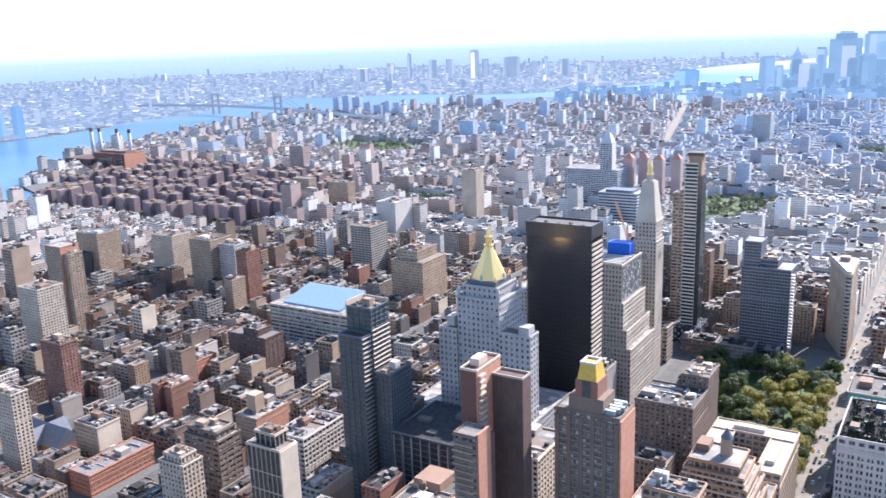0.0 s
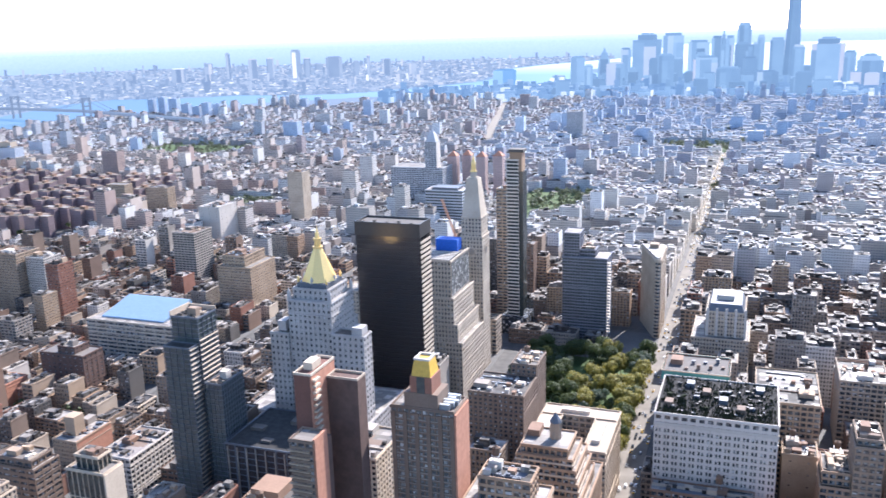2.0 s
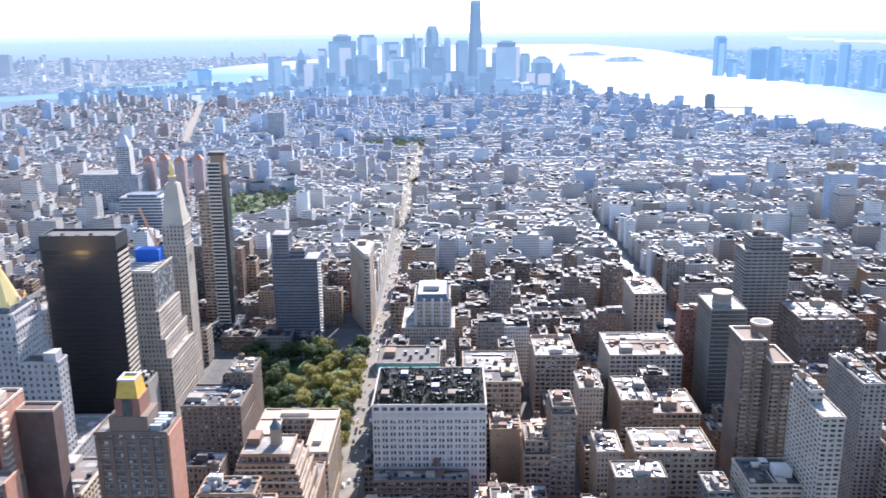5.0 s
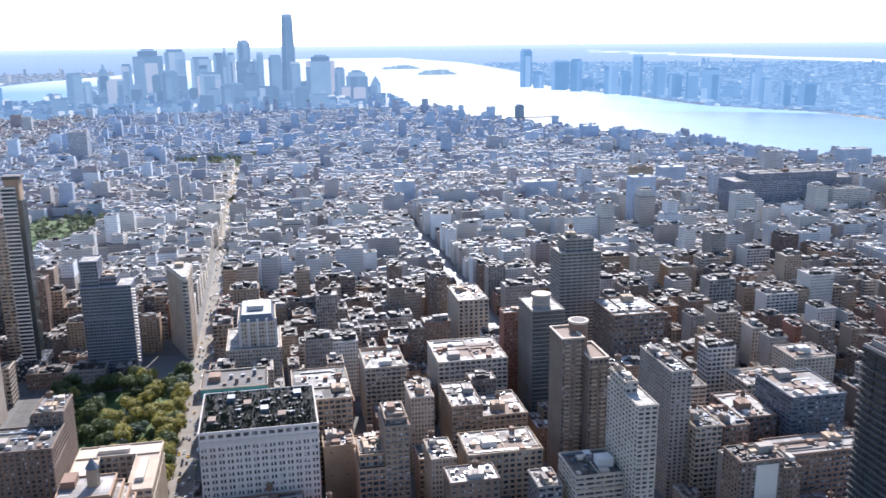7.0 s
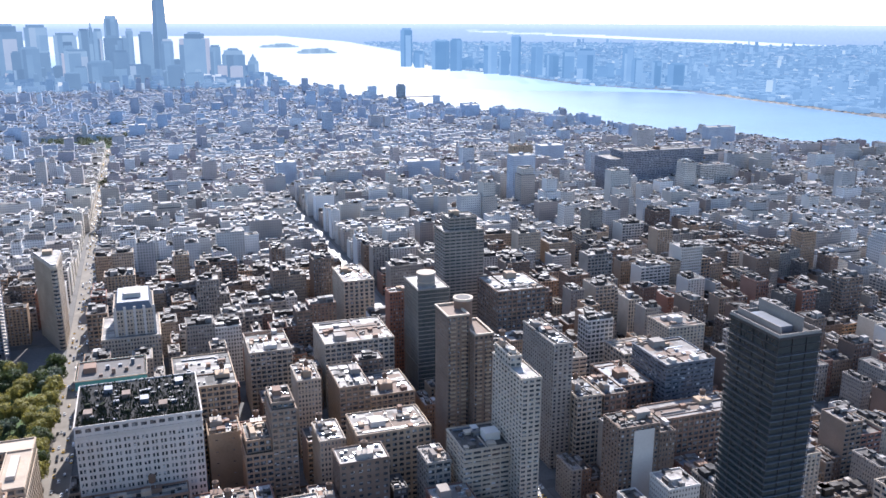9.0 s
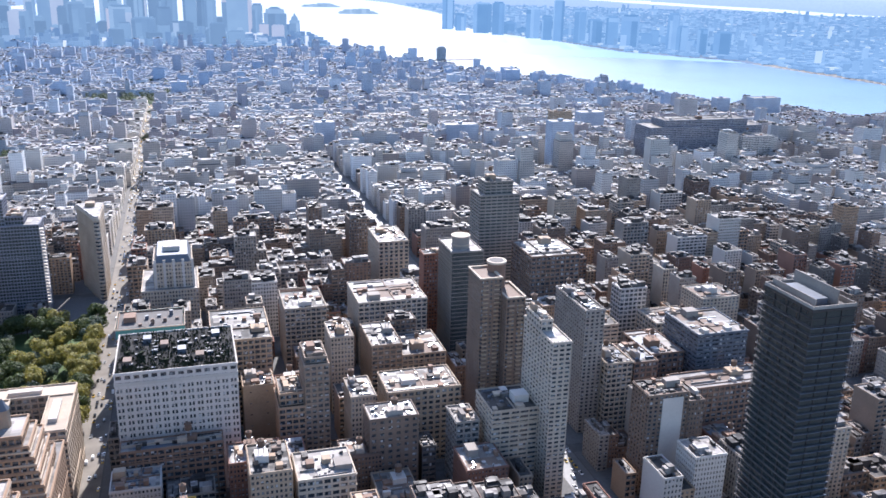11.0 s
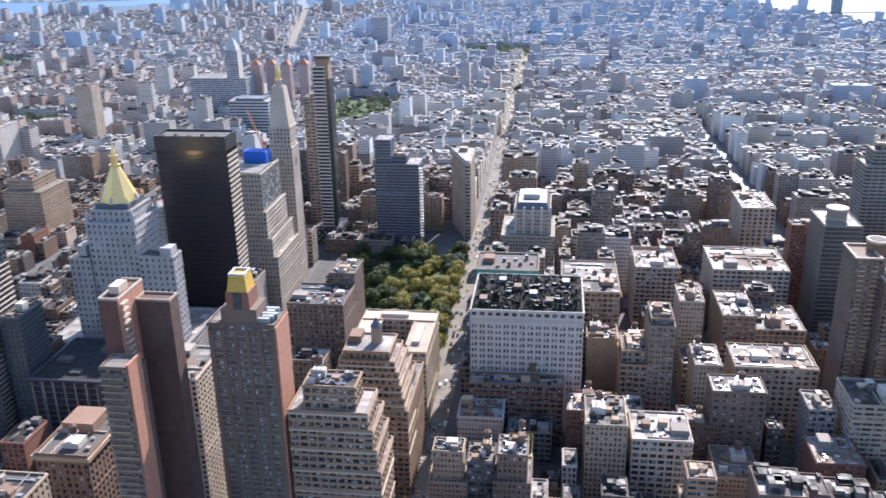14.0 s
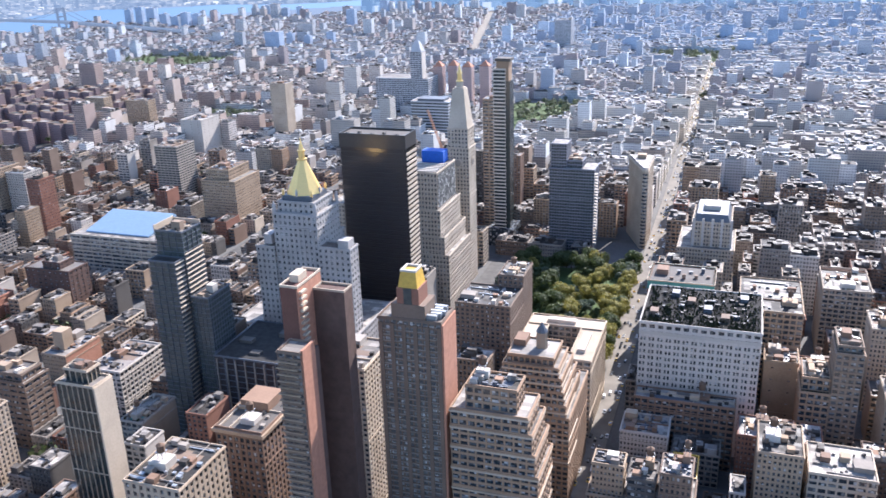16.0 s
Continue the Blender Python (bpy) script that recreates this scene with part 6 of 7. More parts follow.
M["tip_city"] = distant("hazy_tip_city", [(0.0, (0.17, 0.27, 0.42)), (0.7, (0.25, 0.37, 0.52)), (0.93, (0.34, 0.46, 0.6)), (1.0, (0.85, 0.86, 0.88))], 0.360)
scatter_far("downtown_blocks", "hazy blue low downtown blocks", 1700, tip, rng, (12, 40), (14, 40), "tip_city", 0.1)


# ---- city blocks ----
def clear(x0, x1, y0, y1):
    return not any(a < x1 and b > x0 and c < y1 and d > y0 for a, b, c, d in RESERVED)


PARKS = [(-205, -95, 606, 826), (-425, -290, 1440, 1690), (-1010, -860, 1380, 1480), (-1700, -1370, 2010, 2230), (-240, -60, 2300, 2440)]


def height_for(x, y, rng):
    """Roof heights, by district."""
    if y < 1120:
        if x > -60:
            h = rng.choice([11, 14, 17, 21, 27, 36, 44, 50, 56]) * rng.uniform(0.85, 1.15)
        elif x > -380:
            h = rng.choice([22, 34, 45, 52, 60, 66]) * rng.uniform(0.85, 1.15)
        else:
            h = rng.choice([11, 12, 13, 14, 15, 16, 17, 18, 20, 23, 28, 44]) * rng.uniform(0.85, 1.15)
            if rng.random() < 0.03:
                h = rng.uniform(62, 95)
    elif y < 1620:
        h = rng.choice([14, 16, 18, 20, 24, 30, 38, 48]) * rng.uniform(0.85, 1.15)
        if rng.random() < 0.04:
            h = rng.uniform(55, 80)
    elif y < 2700:
        h = rng.choice([12, 14, 15, 17, 18, 20, 24]) * rng.uniform(0.85, 1.15)
        if rng.random() < 0.035:
            h = rng.uniform(35, 65)
    else:
        h = rng.choice([13, 15, 17, 19, 22, 26]) * rng.uniform(0.85, 1.15)
        if rng.random() < 0.05:
            h = rng.uniform(35, 70)
    if -66 < x < -20 and y < 1560:
        h = max(h, rng.uniform(40, 60))       # tall lofts line the broad avenue
    elif -66 < x < -20 and y < 2300:
        h = max(h, rng.uniform(24, 40))
    return h


EAST_WALLS = ["red", "red", "orange", "brown", "tan", "tan", "orange", "lime", "lime", "white", "brown"]
WALLS = ["red", "brown", "umber", "tan", "tan", "lime", "grey", "white", "brown", "umber", "charcoal", "deco", "greystone"]
NOUN = {"charcoal": "sooty brick", "deco": "buff brick", "greystone": "sooty limestone", "orange": "orange brick", "umber": "umber brick", "red": "red brick", "brown": "brown brick", "tan": "tan brick", "lime": "limestone", "grey": "grey concrete", "white": "pale brick"}


def in_sight(x, y, pad=3.0):
    a = math.degrees(math.atan2(x - EYE_AT[0], y - EYE_AT[1]))
    return -62 - pad < a < 46 + pad


def lots(x0, x1, y0, y1, rng, wide):
    """Two rows of lots back to back, with taller corner buildings."""
    half = (y0 + y1) / 2
    out = []
    for lo, hi in ((y0, half - rng.uniform(1, 4)), (half + rng.uniform(1, 4), y1)):
        x = x0
        while x < x1 - 4:
            w = min(rng.choice(wide) * rng.uniform(0.85, 1.2), x1 - x)
            if x1 - x - w < 6:
                w = x1 - x
            back = rng.uniform(0.05, 0.42) * (hi - lo)
            out.append((x, x + w - 0.12, lo, hi - back) if lo == y0 else (x, x + w - 0.12, lo + back, hi))
            x += w
    return out


CAPS = [(-430, -290, 1250, 1445, 20), (-215, -64, 920, 1340, 38), (130, 240, 1020, 1520, 24), (-740, -690, 1150, 1250, 22), (-235, -80, 830, 925, 15), (-80, 0, 430, 530, 22), (-130, -90, 300, 360, 40), (-240, -90, 100, 300, 60)]
rng_city = random.Random(7)
near_lots, stuff_lots = [], []
for n in range(33, -22, -1):
    ya, yb = street_y(n) + 9, street_y(n - 1) - 9
    lines = [a for a in AVENUES if not ((a == -222 and ya > 840) or (a == -507 and ya > 1560) or (a == -365 and ya > 1690) or (a == -77 and ya > 2300))]
    bend = 0.0 if ya < 1480 else 0.3 * (ya - 1480)      # the village grid leans away
    for xa, xb in zip(lines[:-1], lines[1:]):
        gap = 15 if ya < 1340 else 9
        xa2, xb2 = xa + gap + (bend if xa > 150 else 0), xb - gap + (bend if xb > 150 else 0)
        if xb2 - xa2 < 20:
            continue
        xm, ym = (xa2 + xb2) / 2, (ya + yb) / 2
        if not in_sight(xm, ym, 12.0 if ym < 800 else 4.0) or math.hypot(xm, ym) > 3880:
            continue
        stuy = xa < -1080 and -2000 < xa and 1100 < ym < 1560
        if stuy:
            continue
        near = ym < 1110 and -1100 < xm < 800
        wide = [7, 8, 10, 14, 20] if ym < 1120 and xm < -400 else [7, 8, 9, 11, 13, 16, 22] if ym < 800 else [9, 12, 16, 20, 26, 34] if ym < 1120 else [9, 12, 16, 22, 30, 38] if ym < 1900 else [10, 14, 20, 30]
        level = rng_city.choice([16, 20, 25, 31, 37, 42]) if ym < 1650 else rng_city.choice([13, 15, 17, 20])
        for lot in lots(xa2, xb2, ya, yb, rng_city, wide):
            if any(a < lot[1] and b > lot[0] and c < lot[3] and d > lot[2] for a, b, c, d in PARKS) or not clear(*lot):
                continue
            if is_water(np.array([lot[0], lot[1]]), np.array([lot[2], lot[3]])).any():
                continue
            xc, yc = (lot[0] + lot[1]) / 2, (lot[2] + lot[3]) / 2
            if yc > 2380 and abs(xc + 741 + 0.2405 * (yc - 2428)) < 15 + (lot[1] - lot[0]) / 2:
                continue                             # the broad old road that slants down town
            h = height_for((lot[0] + lot[1]) / 2, ym, rng_city)
            if xm > -230 and ym > 800 and h < 60 and rng_city.random() < 0.68:
                h = level * rng_city.uniform(0.82, 1.12)      # long rows of nearly one height
            if ym > 1150 and lot[1] - lot[0] > 11 and rng_city.random() < 0.022:
                h = rng_city.uniform(32, 50)         # single taller lofts and hotels
            if -67 < lot[0] < -57 and 860 < ym < 1560:
                h = rng_city.uniform(36, 54)         # tall lofts line the west side of the broad avenue
            h = min(h, max(9.0, (lot[1] - lot[0]) * (2.3 if lot[0] < -380 and lot[1] - lot[0] < 13 else 3.6)), *[c for a, b, lo, hi, c in CAPS if a < lot[0] < b and lo < lot[2] < hi])
            (near_lots if near else stuff_lots).append((*lot, h))

near_lots.sort(key=lambda b: math.hypot((b[0] + b[1]) / 2, b[2]) - 2.5 * b[4])
for k, (x0, x1, y0, y1, h) in enumerate(near_lots[:300]):
    rng = random.Random(1000 + k)
    # lots fronting the avenue get pale walls in place of strong sun
    wall = rng.choice(["lime", "white", "tan", "lime"] if -98 < x1 < -85 and y0 > 800 else WALLS if x0 > -380 else EAST_WALLS)
    style = rng.choice(["punched", "piers", "small", "loft", "loft", "banded", "apartment"])
    tiers = [(x0, x1, y0, y1, 0, h)]
    if h > 30 and x1 - x0 > 13 and rng.random() < 0.55:
        s = rng.uniform(0.62, 0.8)
        dx = (x1 - x0) * 0.1
        tiers = [(x0, x1, y0, y1, 0, h * s), (x0 + dx, x1 - dx, y0 + 3, y1 - 3, h * s, h)]
    wings = False
    if len(tiers) == 1 and x1 - x0 > 15 and h > 22 and rng.random() < 0.5:
        # two wings round a light court that is open to the street
        w, d = (x1 - x0) * rng.uniform(0.3, 0.4), (y1 - y0) * rng.uniform(0.25, 0.5)
        tiers = [(x0, x0 + w, y0, y1, 0, h), (x1 - w, x1, y0, y1, 0, h), (x0 + w + 0.02, x1 - w - 0.02, y0 + d, y1, 0, h - rng.choice([0.3, 4.0]))]
        wings = True
    party = rng.choice(["tan", "lime", "orange", "brown", "red", "tan", "white", wall] if x0 > -380 else ["orange", "orange", "lime", "tan", "tan", "red", "white", wall]) if rng.random() < (0.75 if h < 45 else 0.35) else ""
    size = "low" if h < 24 else "mid-rise" if h < 60 else "tall"
    building(f"{size} {NOUN[wall]} building with rows of windows and a flat roof", tiers, wall, style, seed=k, group="buildings along the cross streets", reserve=False, party=party, wings=wings)


def framed_stuff(some, wall, rng):
    """The next blocks out: still with real piers, bands and panes, joined by wall kind."""
    walls, cores, roofs, tops = [], [], [], []
    for x0, x1, y0, y1, h in some:
        bay, floor, pier, band = STYLE[rng.choice(["punched", "small", "loft", "piers", "banded", "apartment"])]
        c, w = frame_boxes(x0, x1, y0, y1, 0, h, bay, floor, pier, band)
        cores += c
        walls += w + parapet(x0, x1, y0, y1, h, 0.9) + parapet(x0 - 0.35, x1 + 0.35, y0 - 0.35, y1 + 0.35, h - 0.4, 0.7, 0.3)
        if rng.random() < 0.65:
            walls += [(a, a + 0.36, y0 + 0.7, y1 - 0.05, 0, h + 1.0) for a in (x0 - 0.06, x1 - 0.3)]
        roofs.append((x0 + 0.5, x1 - 0.5, y0 + 0.5, y1 - 0.5, h - 0.3, h + 0.12))
        for k in range(rng.randint(4, 8) + int((x1 - x0) * (y1 - y0) / 90)):
            bw, bd = min(7.5, (x1 - x0) * rng.uniform(0.05, 0.4)), min(8, (y1 - y0) * rng.uniform(0.05, 0.35))
            bx, by = rng.uniform(x0 + 0.6, x1 - bw - 0.6), rng.uniform(y0 + 0.6, y1 - bd - 0.6)
            tops.append((bx, bx + bw, by, by + bd, h, h + min(5.0, 0.5 + rng.uniform(0.3, 1.1) * min(bw, bd))))
    arrays = [box_arrays(b) for b in (walls, cores, roofs, tops)]
    v, f, index, base = [], [], [], 0
    for k, (bv, bf) in enumerate(arrays):
        v.append(bv)
        f.append(bf + base)
        index += [k] * len(bf)
        base += len(bv)
    ob = new("city_blocks", quads_mesh("city_blocks", np.concatenate(v), np.concatenate(f), [M[wall], M["glass"], M["roofs"], M["roofs"]], index))
    return tagged(ob, f"dense {NOUN[wall]} buildings with many windows and roof houses", "buildings", kind="stuff")


groups = {}
for lot in near_lots[300:]:
    # pale walls again stand in for sun along the avenue front
    groups.setdefault((rng_city.choice(["lime", "white", "tan"] if -98 < lot[1] < -85 else WALLS), rng_city.randint(0, 2)), []).append(lot)
for key in sorted(groups):
    framed_stuff(groups[key], key[0], rng_city)


def block_stuff(name, some, label, walls, rng):
    """Many small far buildings in one mesh: bodies, roofs, parapets, bulkheads and tanks."""
    body, top = [], []
    for x0, x1, y0, y1, h in some:
        if h > 24 and x1 - x0 > 12 and rng.random() < 0.28:
            # a stepped top
            s, m = h * rng.uniform(0.7, 0.88), (x1 - x0) * rng.uniform(0.08, 0.2)
            body.append((x0, x1, y0, y1, 0, s))
            top.append((x0 + 0.4, x1 - 0.4, y0 + 0.4, y1 - 0.4, s, s + 0.25))
            x0, x1, y0, y1 = x0 + m, x1 - m * rng.random(), y0 + rng.uniform(1, 5), y1 - rng.uniform(1, 5)
            body.append((x0, x1, y0, y1, s, h))
        else:
            body.append((x0, x1, y0, y1, 0, h))
        top.append((x0 + 0.4, x1 - 0.4, y0 + 0.4, y1 - 0.4, h, h + 0.25))
        near_by = y0 < 1900
        for k in range(rng.randint(6, 13) if near_by else rng.randint(3, 6)):
            w, d = min(9, min(x1 - x0, y1 - y0) * rng.uniform(0.07, 0.42)), min(8, (y1 - y0) * rng.uniform(0.04, 0.24))
            bx, by = rng.uniform(x0, x1 - w), rng.uniform(y0, y1 - d)
            b = (bx, bx + w, by, by + d, h, h + min(4.2, 0.5 + rng.uniform(0.3, 1.1) * min(w, d)))
            (body if rng.random() < 0.6 else top).append(b)
    bv, bf = box_arrays(body)
    tv, tf = box_arrays(top)
    v = afar(np.concatenate([bv, tv]))
    f = np.concatenate([bf, tf + len(bv)])
    ob = new(name, quads_mesh(name, v, f, [M[walls], M["mid_roofs" if walls in ("walls", "walls_1", "walls_east", "walls_avenue") else "hazed_roofs"]], [0] * len(bf) + [1] * len(tf)))
    return tagged(ob, label, "buildings", kind="stuff")


cellmap = {}
avenue_row = [lot for lot in stuff_lots if -98 < lot[1] < -84 and lot[2] < 2300]
block_stuff("avenue_row", avenue_row, "row of lofts along the broad avenue, cream as if sunlit", "walls_avenue", rng_city)
for lot in stuff_lots:
    if lot in avenue_row:
        continue
    cellmap.setdefault((int(lot[0] // 700), int(lot[2] // 500)), []).append(lot)
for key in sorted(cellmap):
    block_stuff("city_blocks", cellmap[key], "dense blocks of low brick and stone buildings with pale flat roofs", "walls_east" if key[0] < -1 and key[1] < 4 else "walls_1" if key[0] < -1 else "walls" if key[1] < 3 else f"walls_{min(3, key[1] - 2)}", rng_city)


# ---- trees, lawns and pavements ----
LEAF = {"green": [(0.0, (0.036, 0.054, 0.016)), (0.5, (0.061, 0.083, 0.025)), (1.0, (0.094, 0.115, 0.036))],
        "olive": [(0.0, (0.14, 0.135, 0.03)), (0.5, (0.24, 0.22, 0.048)), (1.0, (0.34, 0.29, 0.065))],
        "pale": [(0.0, (0.061, 0.079, 0.043)), (0.6, (0.094, 0.108, 0.061)), (1.0, (0.130, 0.133, 0.079))],
        "grey": [(0.0, (0.045, 0.068, 0.042)), (1.0, (0.085, 0.115, 0.07))]}


def leaf_material(name, stops):
    m, t, p = nodes_of(name)
    c = ramp(t, stops, t.nodes.new("ShaderNodeNewGeometry").outputs["Random Per Island"])
    link(t, c, p.inputs["Base Color"])
    p.inputs["Roughness"].default_value = 0.7
    thin, both = t.nodes.new("ShaderNodeBsdfTranslucent"), t.nodes.new("ShaderNodeMixShader")
    link(t, c, thin.inputs["Color"])
    both.inputs[0].default_value = 0.45
    link(t, p.outputs[0], both.inputs[1])
    link(t, thin.outputs[0], both.inputs[2])
    link(t, both.outputs[0], t.nodes["Material Output"].inputs["Surface"])
    return m


for k in LEAF:
    M["leaf_" + k] = leaf_material("foliage_" + k, LEAF[k])


ob = new(shrubs[0], quads_mesh(*shrubs, M["terrace"]))
ob.parent, ob.matrix_parent_inverse = white, Matrix.Translation(-white.location)
tagged(ob, "dark green shrubs in roof tubs", kind="stuff")


def tree_proto(kind, height, spread, seed, leaves=900):
    rng = random.Random(seed)
    root = empty("tree", 0, 0)
    tagged(root, f"broad {dict(green='green', olive='yellowing', grey='grey-green')[kind]} leafy park tree", "tree", "park trees")
    bm = bmesh.new()
    drum(bm, 0, 0, 0, height * 0.45, 0.45, 0.28, 7)
    for k in range(5):
        a = k * math.tau / 5 + rng.uniform(-0.3, 0.3)
        p0, p1 = Vector((0, 0, height * 0.35)), Vector((math.cos(a) * spread * 0.6, math.sin(a) * spread * 0.6, height * rng.uniform(0.55, 0.8)))
        n = (p1 - p0).cross(Vector((0, 0, 1))).normalized() * 0.16
        b = Vector((0, 0, 0.16))
        q = [bm.verts.new(v) for v in (p0 - n - b, p0 + n - b, p0 + n + b, p0 - n + b)] + [bm.verts.new(v) for v in (p1 - n * 0.4, p1 + n * 0.4, p1 + b * 0.5)]
        bm.faces.new((q[0], q[1], q[5], q[4]))
        bm.faces.new((q[1], q[2], q[6], q[5]))
        bm.faces.new((q[3], q[0], q[4], q[6]))
        bm.faces.new((q[2], q[3], q[6]))
    part("trunk", bm, M["bark"], root)
    lumps = [(rng.uniform(-0.6, 0.6) * spread, rng.uniform(-0.6, 0.6) * spread, height * rng.uniform(0.5, 0.88), spread * rng.uniform(0.3, 0.52)) for k in range(11)]
    v, f = [], []
    for k in range(leaves):
        x, y, z, r = rng.choice(lumps)
        d = Vector((rng.gauss(0, 1), rng.gauss(0, 1), rng.gauss(0, 1) + 0.25)).normalized() * r * rng.uniform(0.75, 1.05)
        c = Vector((x, y, z)) + d * Vector((1, 1, 0.8)).length / 1.62
        u = Vector((rng.gauss(0, 1), rng.gauss(0, 1), rng.gauss(0, 1))).normalized()
        w = u.cross(d).normalized()
        u = (d.normalized() * 0.5 + w.cross(d).normalized()).normalized()
        s = rng.uniform(0.45, 0.95)
        base = len(v)
        v += [c - u * s, c + w * s * 0.8, c + u * s, c - w * s * 0.8]
        f.append((base, base + 1, base + 2, base + 3))
    ob = new("crown", quads_mesh("crown", [tuple(p) for p in v], f, M["leaf_" + kind]))
    ob.parent = root
    return root


protos = [tree_proto("green", 21, 10, 1, 2400), tree_proto("olive", 22, 11, 2, 2600), tree_proto("grey", 18, 9, 3, 2000), tree_proto("olive", 17, 9, 4, 1900), tree_proto("green", 16, 8, 5, 1700)]
rng = random.Random(31)
used, spots = set(), []
while len(spots) < 74:
    x, y = rng.uniform(-203, -93), rng.uniform(610, 828)
    if (-165 < x < -138 and 640 < y < 700) or (-150 < x < -125 and 760 < y < 800) or any(math.hypot(x - a, y - b) < 10.5 for a, b in spots):
        if rng.random() < 0.995:
            continue
    spots.append((x, y))
for y in range(528, 826, 11):
    # a row along the park side of the avenue
    spots.append((-90 + rng.uniform(-2.5, 3.5) - (4 if y < 600 else 0), y + rng.uniform(-3, 3)))
for x, y in spots:
    # lighter yellowing trees where sun falls, darker greens in place of shade
    warm = rng.random() < (0.9 if x > -140 and y < 790 else 0.12)
    k = rng.choice([1, 3, 1]) if warm else rng.choice([0, 2, 4])
    m = pose(x, y, 0.3, 0, 0, rng.uniform(0, 360))
    if k not in used:
        protos[k].matrix_basis = m
        used.add(k)
    else:
        copy_thing(protos[k], m)
lawn = [(-205, -95, 606, 826), (-425, -290, 1440, 1690), (-1010, -860, 1380, 1480), (-1700, -1370, 2010, 2230), (-240, -60, 2300, 2440)]
for x0, x1, y0, y1 in lawn:
    tagged(box_part("lawn", [(x0, x1, y0, y1, 0.02, 0.3)], M["grass"]), "mown park lawn under trees", "lawn", kind="structure")


def grove(label, boxes, count, seed, kind="leaf_green"):
    """Far trees: clumps of leaf faces, uncountable."""
    rng = random.Random(seed)
    v, f = [], []
    for k in range(count):
        x0, x1, y0, y1 = rng.choice(boxes)
        cx, cy, r, h = rng.uniform(x0, x1), rng.uniform(y0, y1), rng.uniform(4, 7), rng.uniform(9, 15)
        for j in range(42):
            d = Vector((rng.gauss(0, 1), rng.gauss(0, 1), rng.gauss(0, 0.8) + 0.2)).normalized()
            c = Vector((cx, cy, h - r * 0.6)) + d * r * rng.uniform(0.7, 1.1)
            u = d.cross(Vector((rng.gauss(0, 1), rng.gauss(0, 1), rng.gauss(0, 1)))).normalized()
            w = u.cross(d)
            s = rng.uniform(1.0, 1.9)
            b = len(v)
            v += [tuple(c - u * s), tuple(c + w * s), tuple(c + u * s), tuple(c - w * s)]
            f.append((b, b + 1, b + 2, b + 3))
    return tagged(new("trees", quads_mesh("trees", v, f, M[kind])), label, "trees", kind="stuff")


grove("pale green and yellowing leafy trees of a far park", lawn[1:], 420, 3, "leaf_pale")
grove("dark green trees between the brick apartment blocks", [(x - 34, x - 27, y - 20, y + 20) for x, y in estate], 420, 4)

yards = []
for n in range(31, 13, -1):
    for xa, xb in zip(AVENUES[:-1], AVENUES[1:]):
        if -1100 < xa < -370:
            yards.append((xa + 30, xb - 30, street_y(n) + STREET / 2 - 2, street_y(n) + STREET / 2 + 2))
grove("green trees in the back yards between row houses", yards, 170, 6)

village = []
rng = random.Random(12)
for k in range(90):
    x, y = rng.uniform(-500, 900), rng.uniform(1500, 2900)
    w = rng.uniform(30, 110)
    village.append((x, x + w, y, y + 6) if k % 2 else (x, x + 6, y, y + w))
grove("pale green street trees among the low village blocks", village, 520, 8, "leaf_pale")

east_side = []
for k in range(70):
    x, y = rng.uniform(-1700, -520), rng.uniform(1250, 2900)
    w = rng.uniform(30, 120)
    east_side.append((x, x + w, y, y + 7) if k % 2 else (x, x + 7, y, y + w))
grove("green street and courtyard trees among the east side blocks", east_side, 420, 9, "leaf_pale")

near_blocks = []
for n in range(33, 10, -1):
    ya, yb = street_y(n) + 5.5, street_y(n - 1) - 5.5
    for xa, xb in zip(AVENUES[:-1], AVENUES[1:]):
        if in_sight((xa + xb) / 2, (ya + yb) / 2, 6) and xa > -1100 and xb < 1100:
            near_blocks.append((xa + 10.5, xb - 10.5, ya, yb, 0.0, 0.16))
tagged(box_part("pavement", near_blocks, M["walk"]), "grey concrete pavements round the city blocks", "pavement", kind="structure")

# The broad avenue is coloured pale for sun glare, the next one dark for shadow.
tagged(box_part("road", [(-86.5, -67.5, 90, 2298, 0.02, 0.05), (-86.4, -67.6, 60, 89.9, 0.02, 0.05)], M["road"]), "asphalt of the broad avenue, paled for sun glare", "road", kind="structure")
tagged(box_part("road", [(228.5, 247.5, 300, 1478, 0.02, 0.05)], M["asphalt"]), "asphalt of the next avenue, darkened for shade", "road", kind="structure")
old_road = [(-741.0, 2390.0), (-1093.0, 3855.0)]
bm = bmesh.new()
bm.faces.new([bm.verts.new((x + s, y, 0.06)) for (x, y), s in ((old_road[0], -12), (old_road[0], 12), (old_road[1], 12), (old_road[1], -12))])
tagged(part("road", bm, M["road"]), "asphalt of an old slanting street, paled for sun glare", "road", kind="structure")

# ---- cars on the avenue ----
PAINT = {"yellow cab": plain("taxi_yellow", (0.75, 0.45, 0.03), 0.3), "white car": plain("car_white", (0.78, 0.78, 0.78), 0.3), "black car": plain("car_black", (0.02, 0.02, 0.022), 0.25),
         "silver car": plain("car_silver", (0.5, 0.51, 0.53), 0.3, 0.5), "white van": plain("van_white", (0.75, 0.75, 0.74), 0.4)}


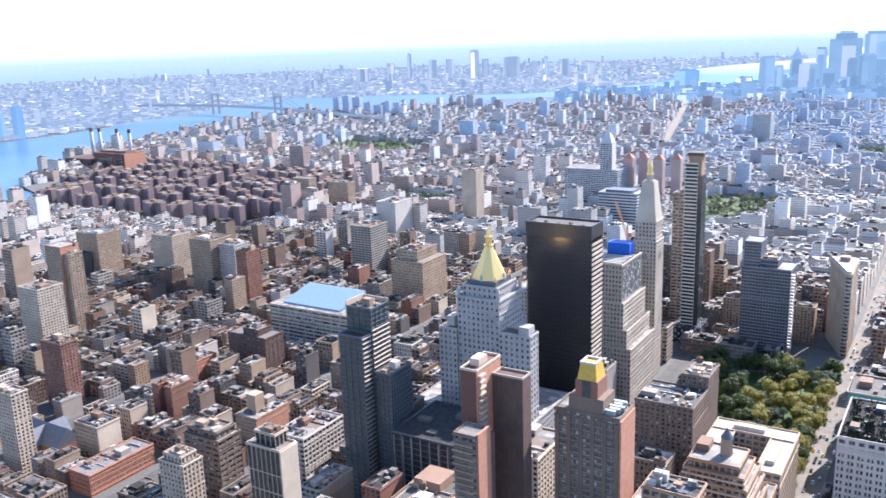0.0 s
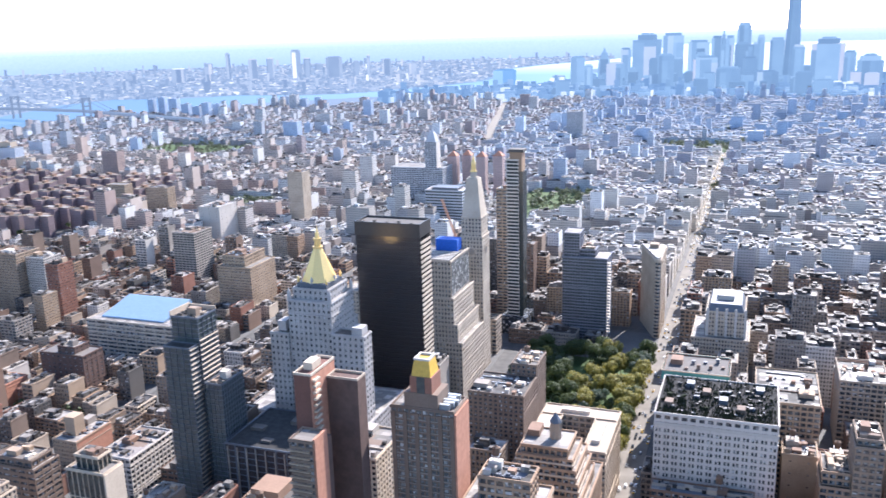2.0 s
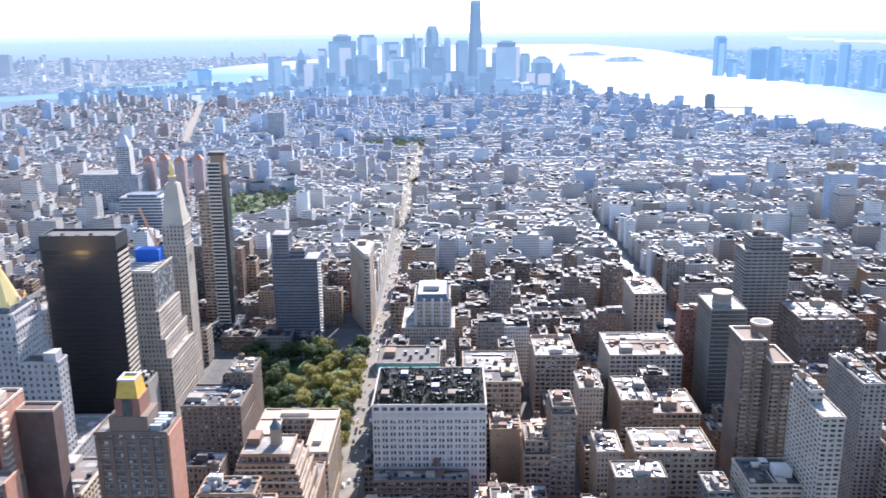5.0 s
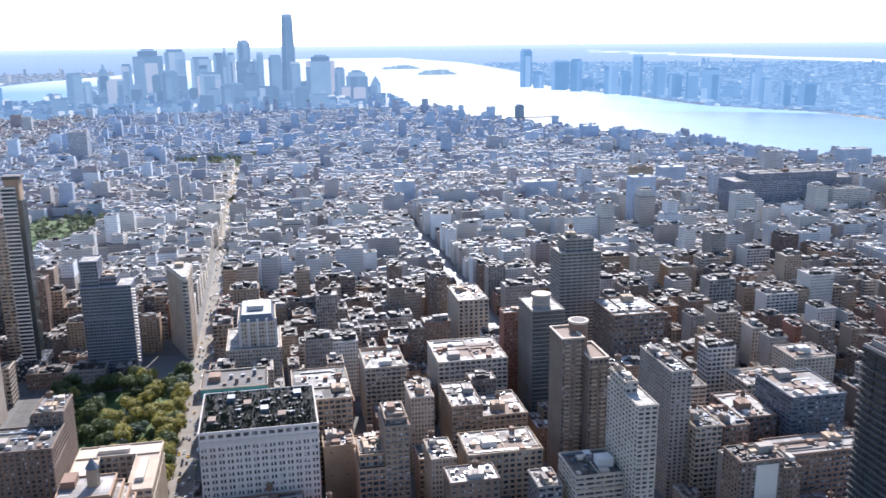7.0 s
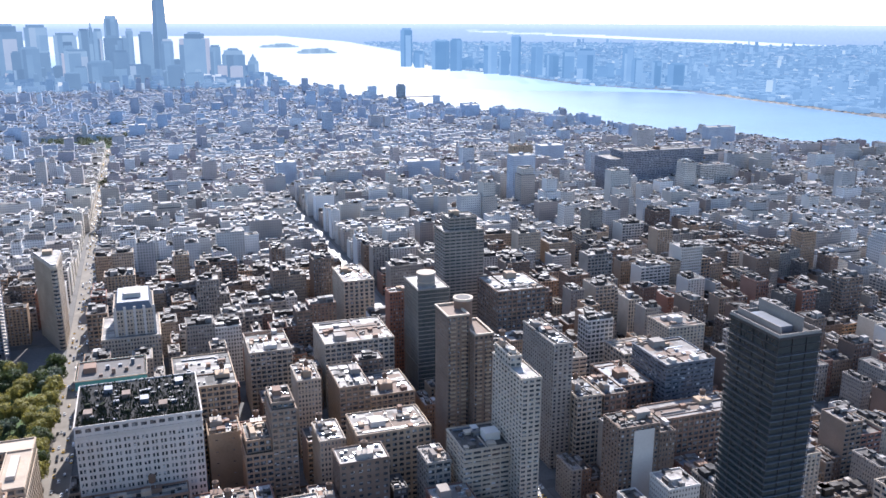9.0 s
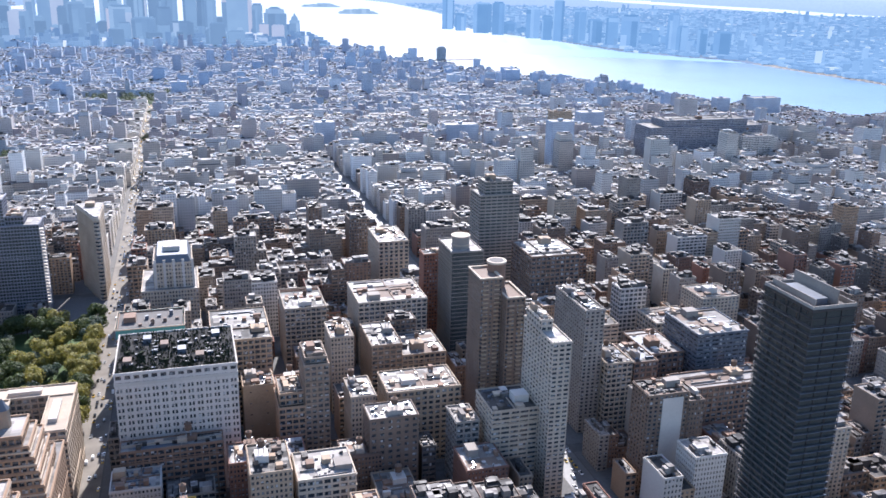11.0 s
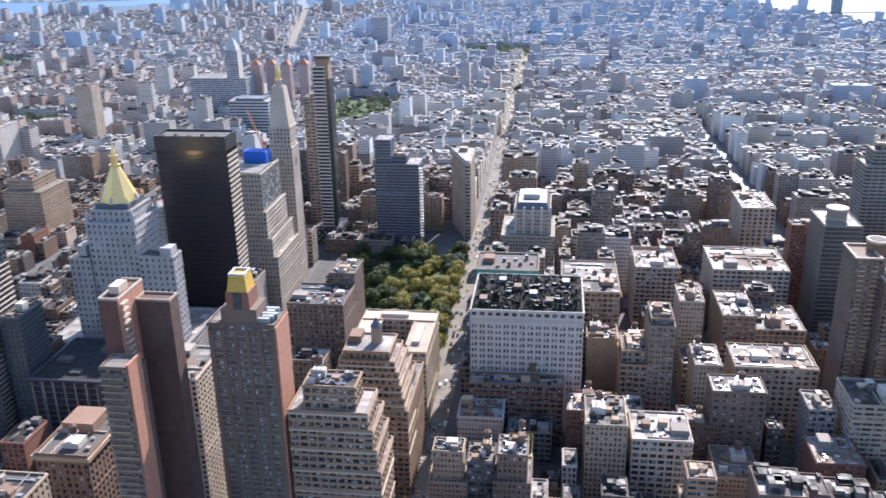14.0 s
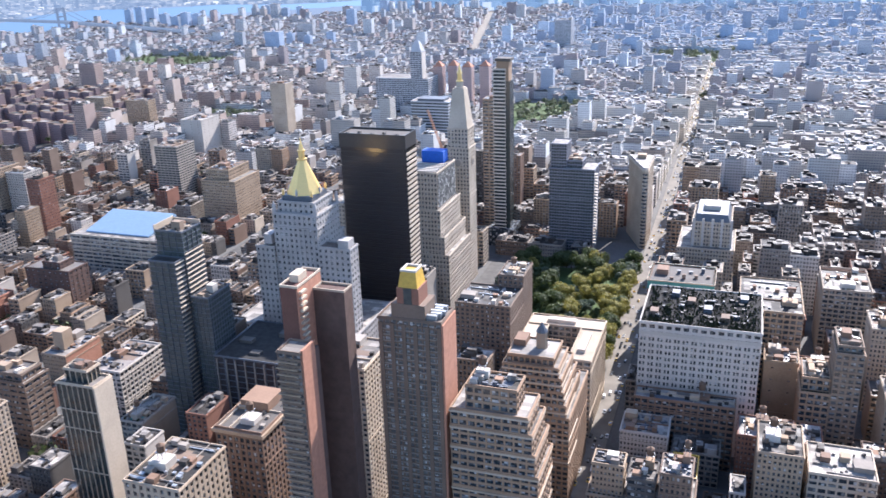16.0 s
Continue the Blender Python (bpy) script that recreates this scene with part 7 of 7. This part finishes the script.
def car_proto(kind):
    root = empty("car", 0, 0)
    tagged(root, f"{kind} on the avenue asphalt", "car", "cars on the avenue")
    tall = 1.9 if "van" in kind else 1.0
    bm = bmesh.new()
    lo = [(-0.92, -2.3, 0.35), (0.92, -2.3, 0.35), (0.92, 2.3, 0.35), (-0.92, 2.3, 0.35)]
    a = [bm.verts.new(p) for p in lo]
    b = [bm.verts.new((x, y * 0.98, 0.95)) for x, y, z in lo]
    for k in range(4):
        bm.faces.new((a[k], a[(k + 1) % 4], b[(k + 1) % 4], b[k]))
    bm.faces.new(b)
    bm.faces.new(a[::-1])
    part("body", bm, PAINT[kind], root)
    bm = bmesh.new()
    pyramid(bm, -0.86, 0.86, -1.5, 1.3 if tall < 1.5 else 2.2, 0.95, 0.95 + 0.55 * tall, 0.68, 0.8 if tall < 1.5 else 1.7)
    part("cabin", bm, M["glass"] if tall < 1.5 else PAINT[kind], root)
    for sx in (-0.85, 0.85):
        for sy in (-1.45, 1.45):
            bm = bmesh.new()
            drum(bm, 0, 0, -0.1, 0.1, 0.34, 0.34, 8)
            w = part("wheel", bm, M["black"], root)
            w.location, w.rotation_euler = (sx, sy, 0.34), (0, radians(90), 0)
    return root


car_kinds = [car_proto(k) for k in PAINT]
rng = random.Random(9)
taken, first, made = [], set(), 0
while made < 225:
    y = rng.uniform(440, 1300)
    x = -77 + rng.choice([-5.4, -1.8, 1.8, 5.4, 8.5])
    if made > 170:
        x, y = 238 + rng.choice([-7.4, -3.6, 0.0, 3.6, 7.4]), rng.uniform(330, 620)
    if made <= 170 and 690 < y < 850 and rng.random() < 0.4:
        x = -77 + rng.uniform(-14, 8)
    if any(abs(x - a) < 2.4 and abs(y - b) < 6.5 for a, b in taken):
        continue
    taken.append((x, y))
    k = rng.choice([0, 0, 1, 2, 2, 3, 4])
    m = pose(x, y, 0.0)
    if k not in first:
        car_kinds[k].matrix_basis = m
        first.add(k)
    else:
        copy_thing(car_kinds[k], m)
    made += 1
for k in range(len(car_kinds)):
    if k not in first:
        car_kinds[k].matrix_basis = pose(-80, 420 - 8 * k, 0)

# ---- traffic farther down the avenue ----
rng = random.Random(31)
bodies, cabins = [], []
for k in range(330):
    x, y = -77 + rng.choice([-8.0, -5.0, -1.8, 1.8, 5.0, 8.0]) + rng.uniform(-0.4, 0.4), 1306 + 3.0 * k + rng.uniform(-1, 1)
    tall = rng.random() < 0.3
    half, top = (3.6, 2.9) if tall else (2.2, 0.95)
    bodies.append((x - 1.0, x + 1.0, y - half, y + half, 0.35, top))
    if not tall:
        cabins.append((x - 0.85, x + 0.85, y - 1.4, y + 1.3, 0.95, 1.5))
traffic = weathered("car_paints_far", [(0.0, (0.03, 0.03, 0.033)), (0.3, (0.5, 0.5, 0.5)), (0.6, (0.72, 0.7, 0.66)), (0.8, (0.7, 0.44, 0.05)), (1.0, (0.75, 0.75, 0.75))], 0.35, "island", 0.1, 0.5)
tagged(box_part("traffic", bodies + cabins, traffic), "many small cars and vans standing on the far avenue", "cars", kind="stuff")
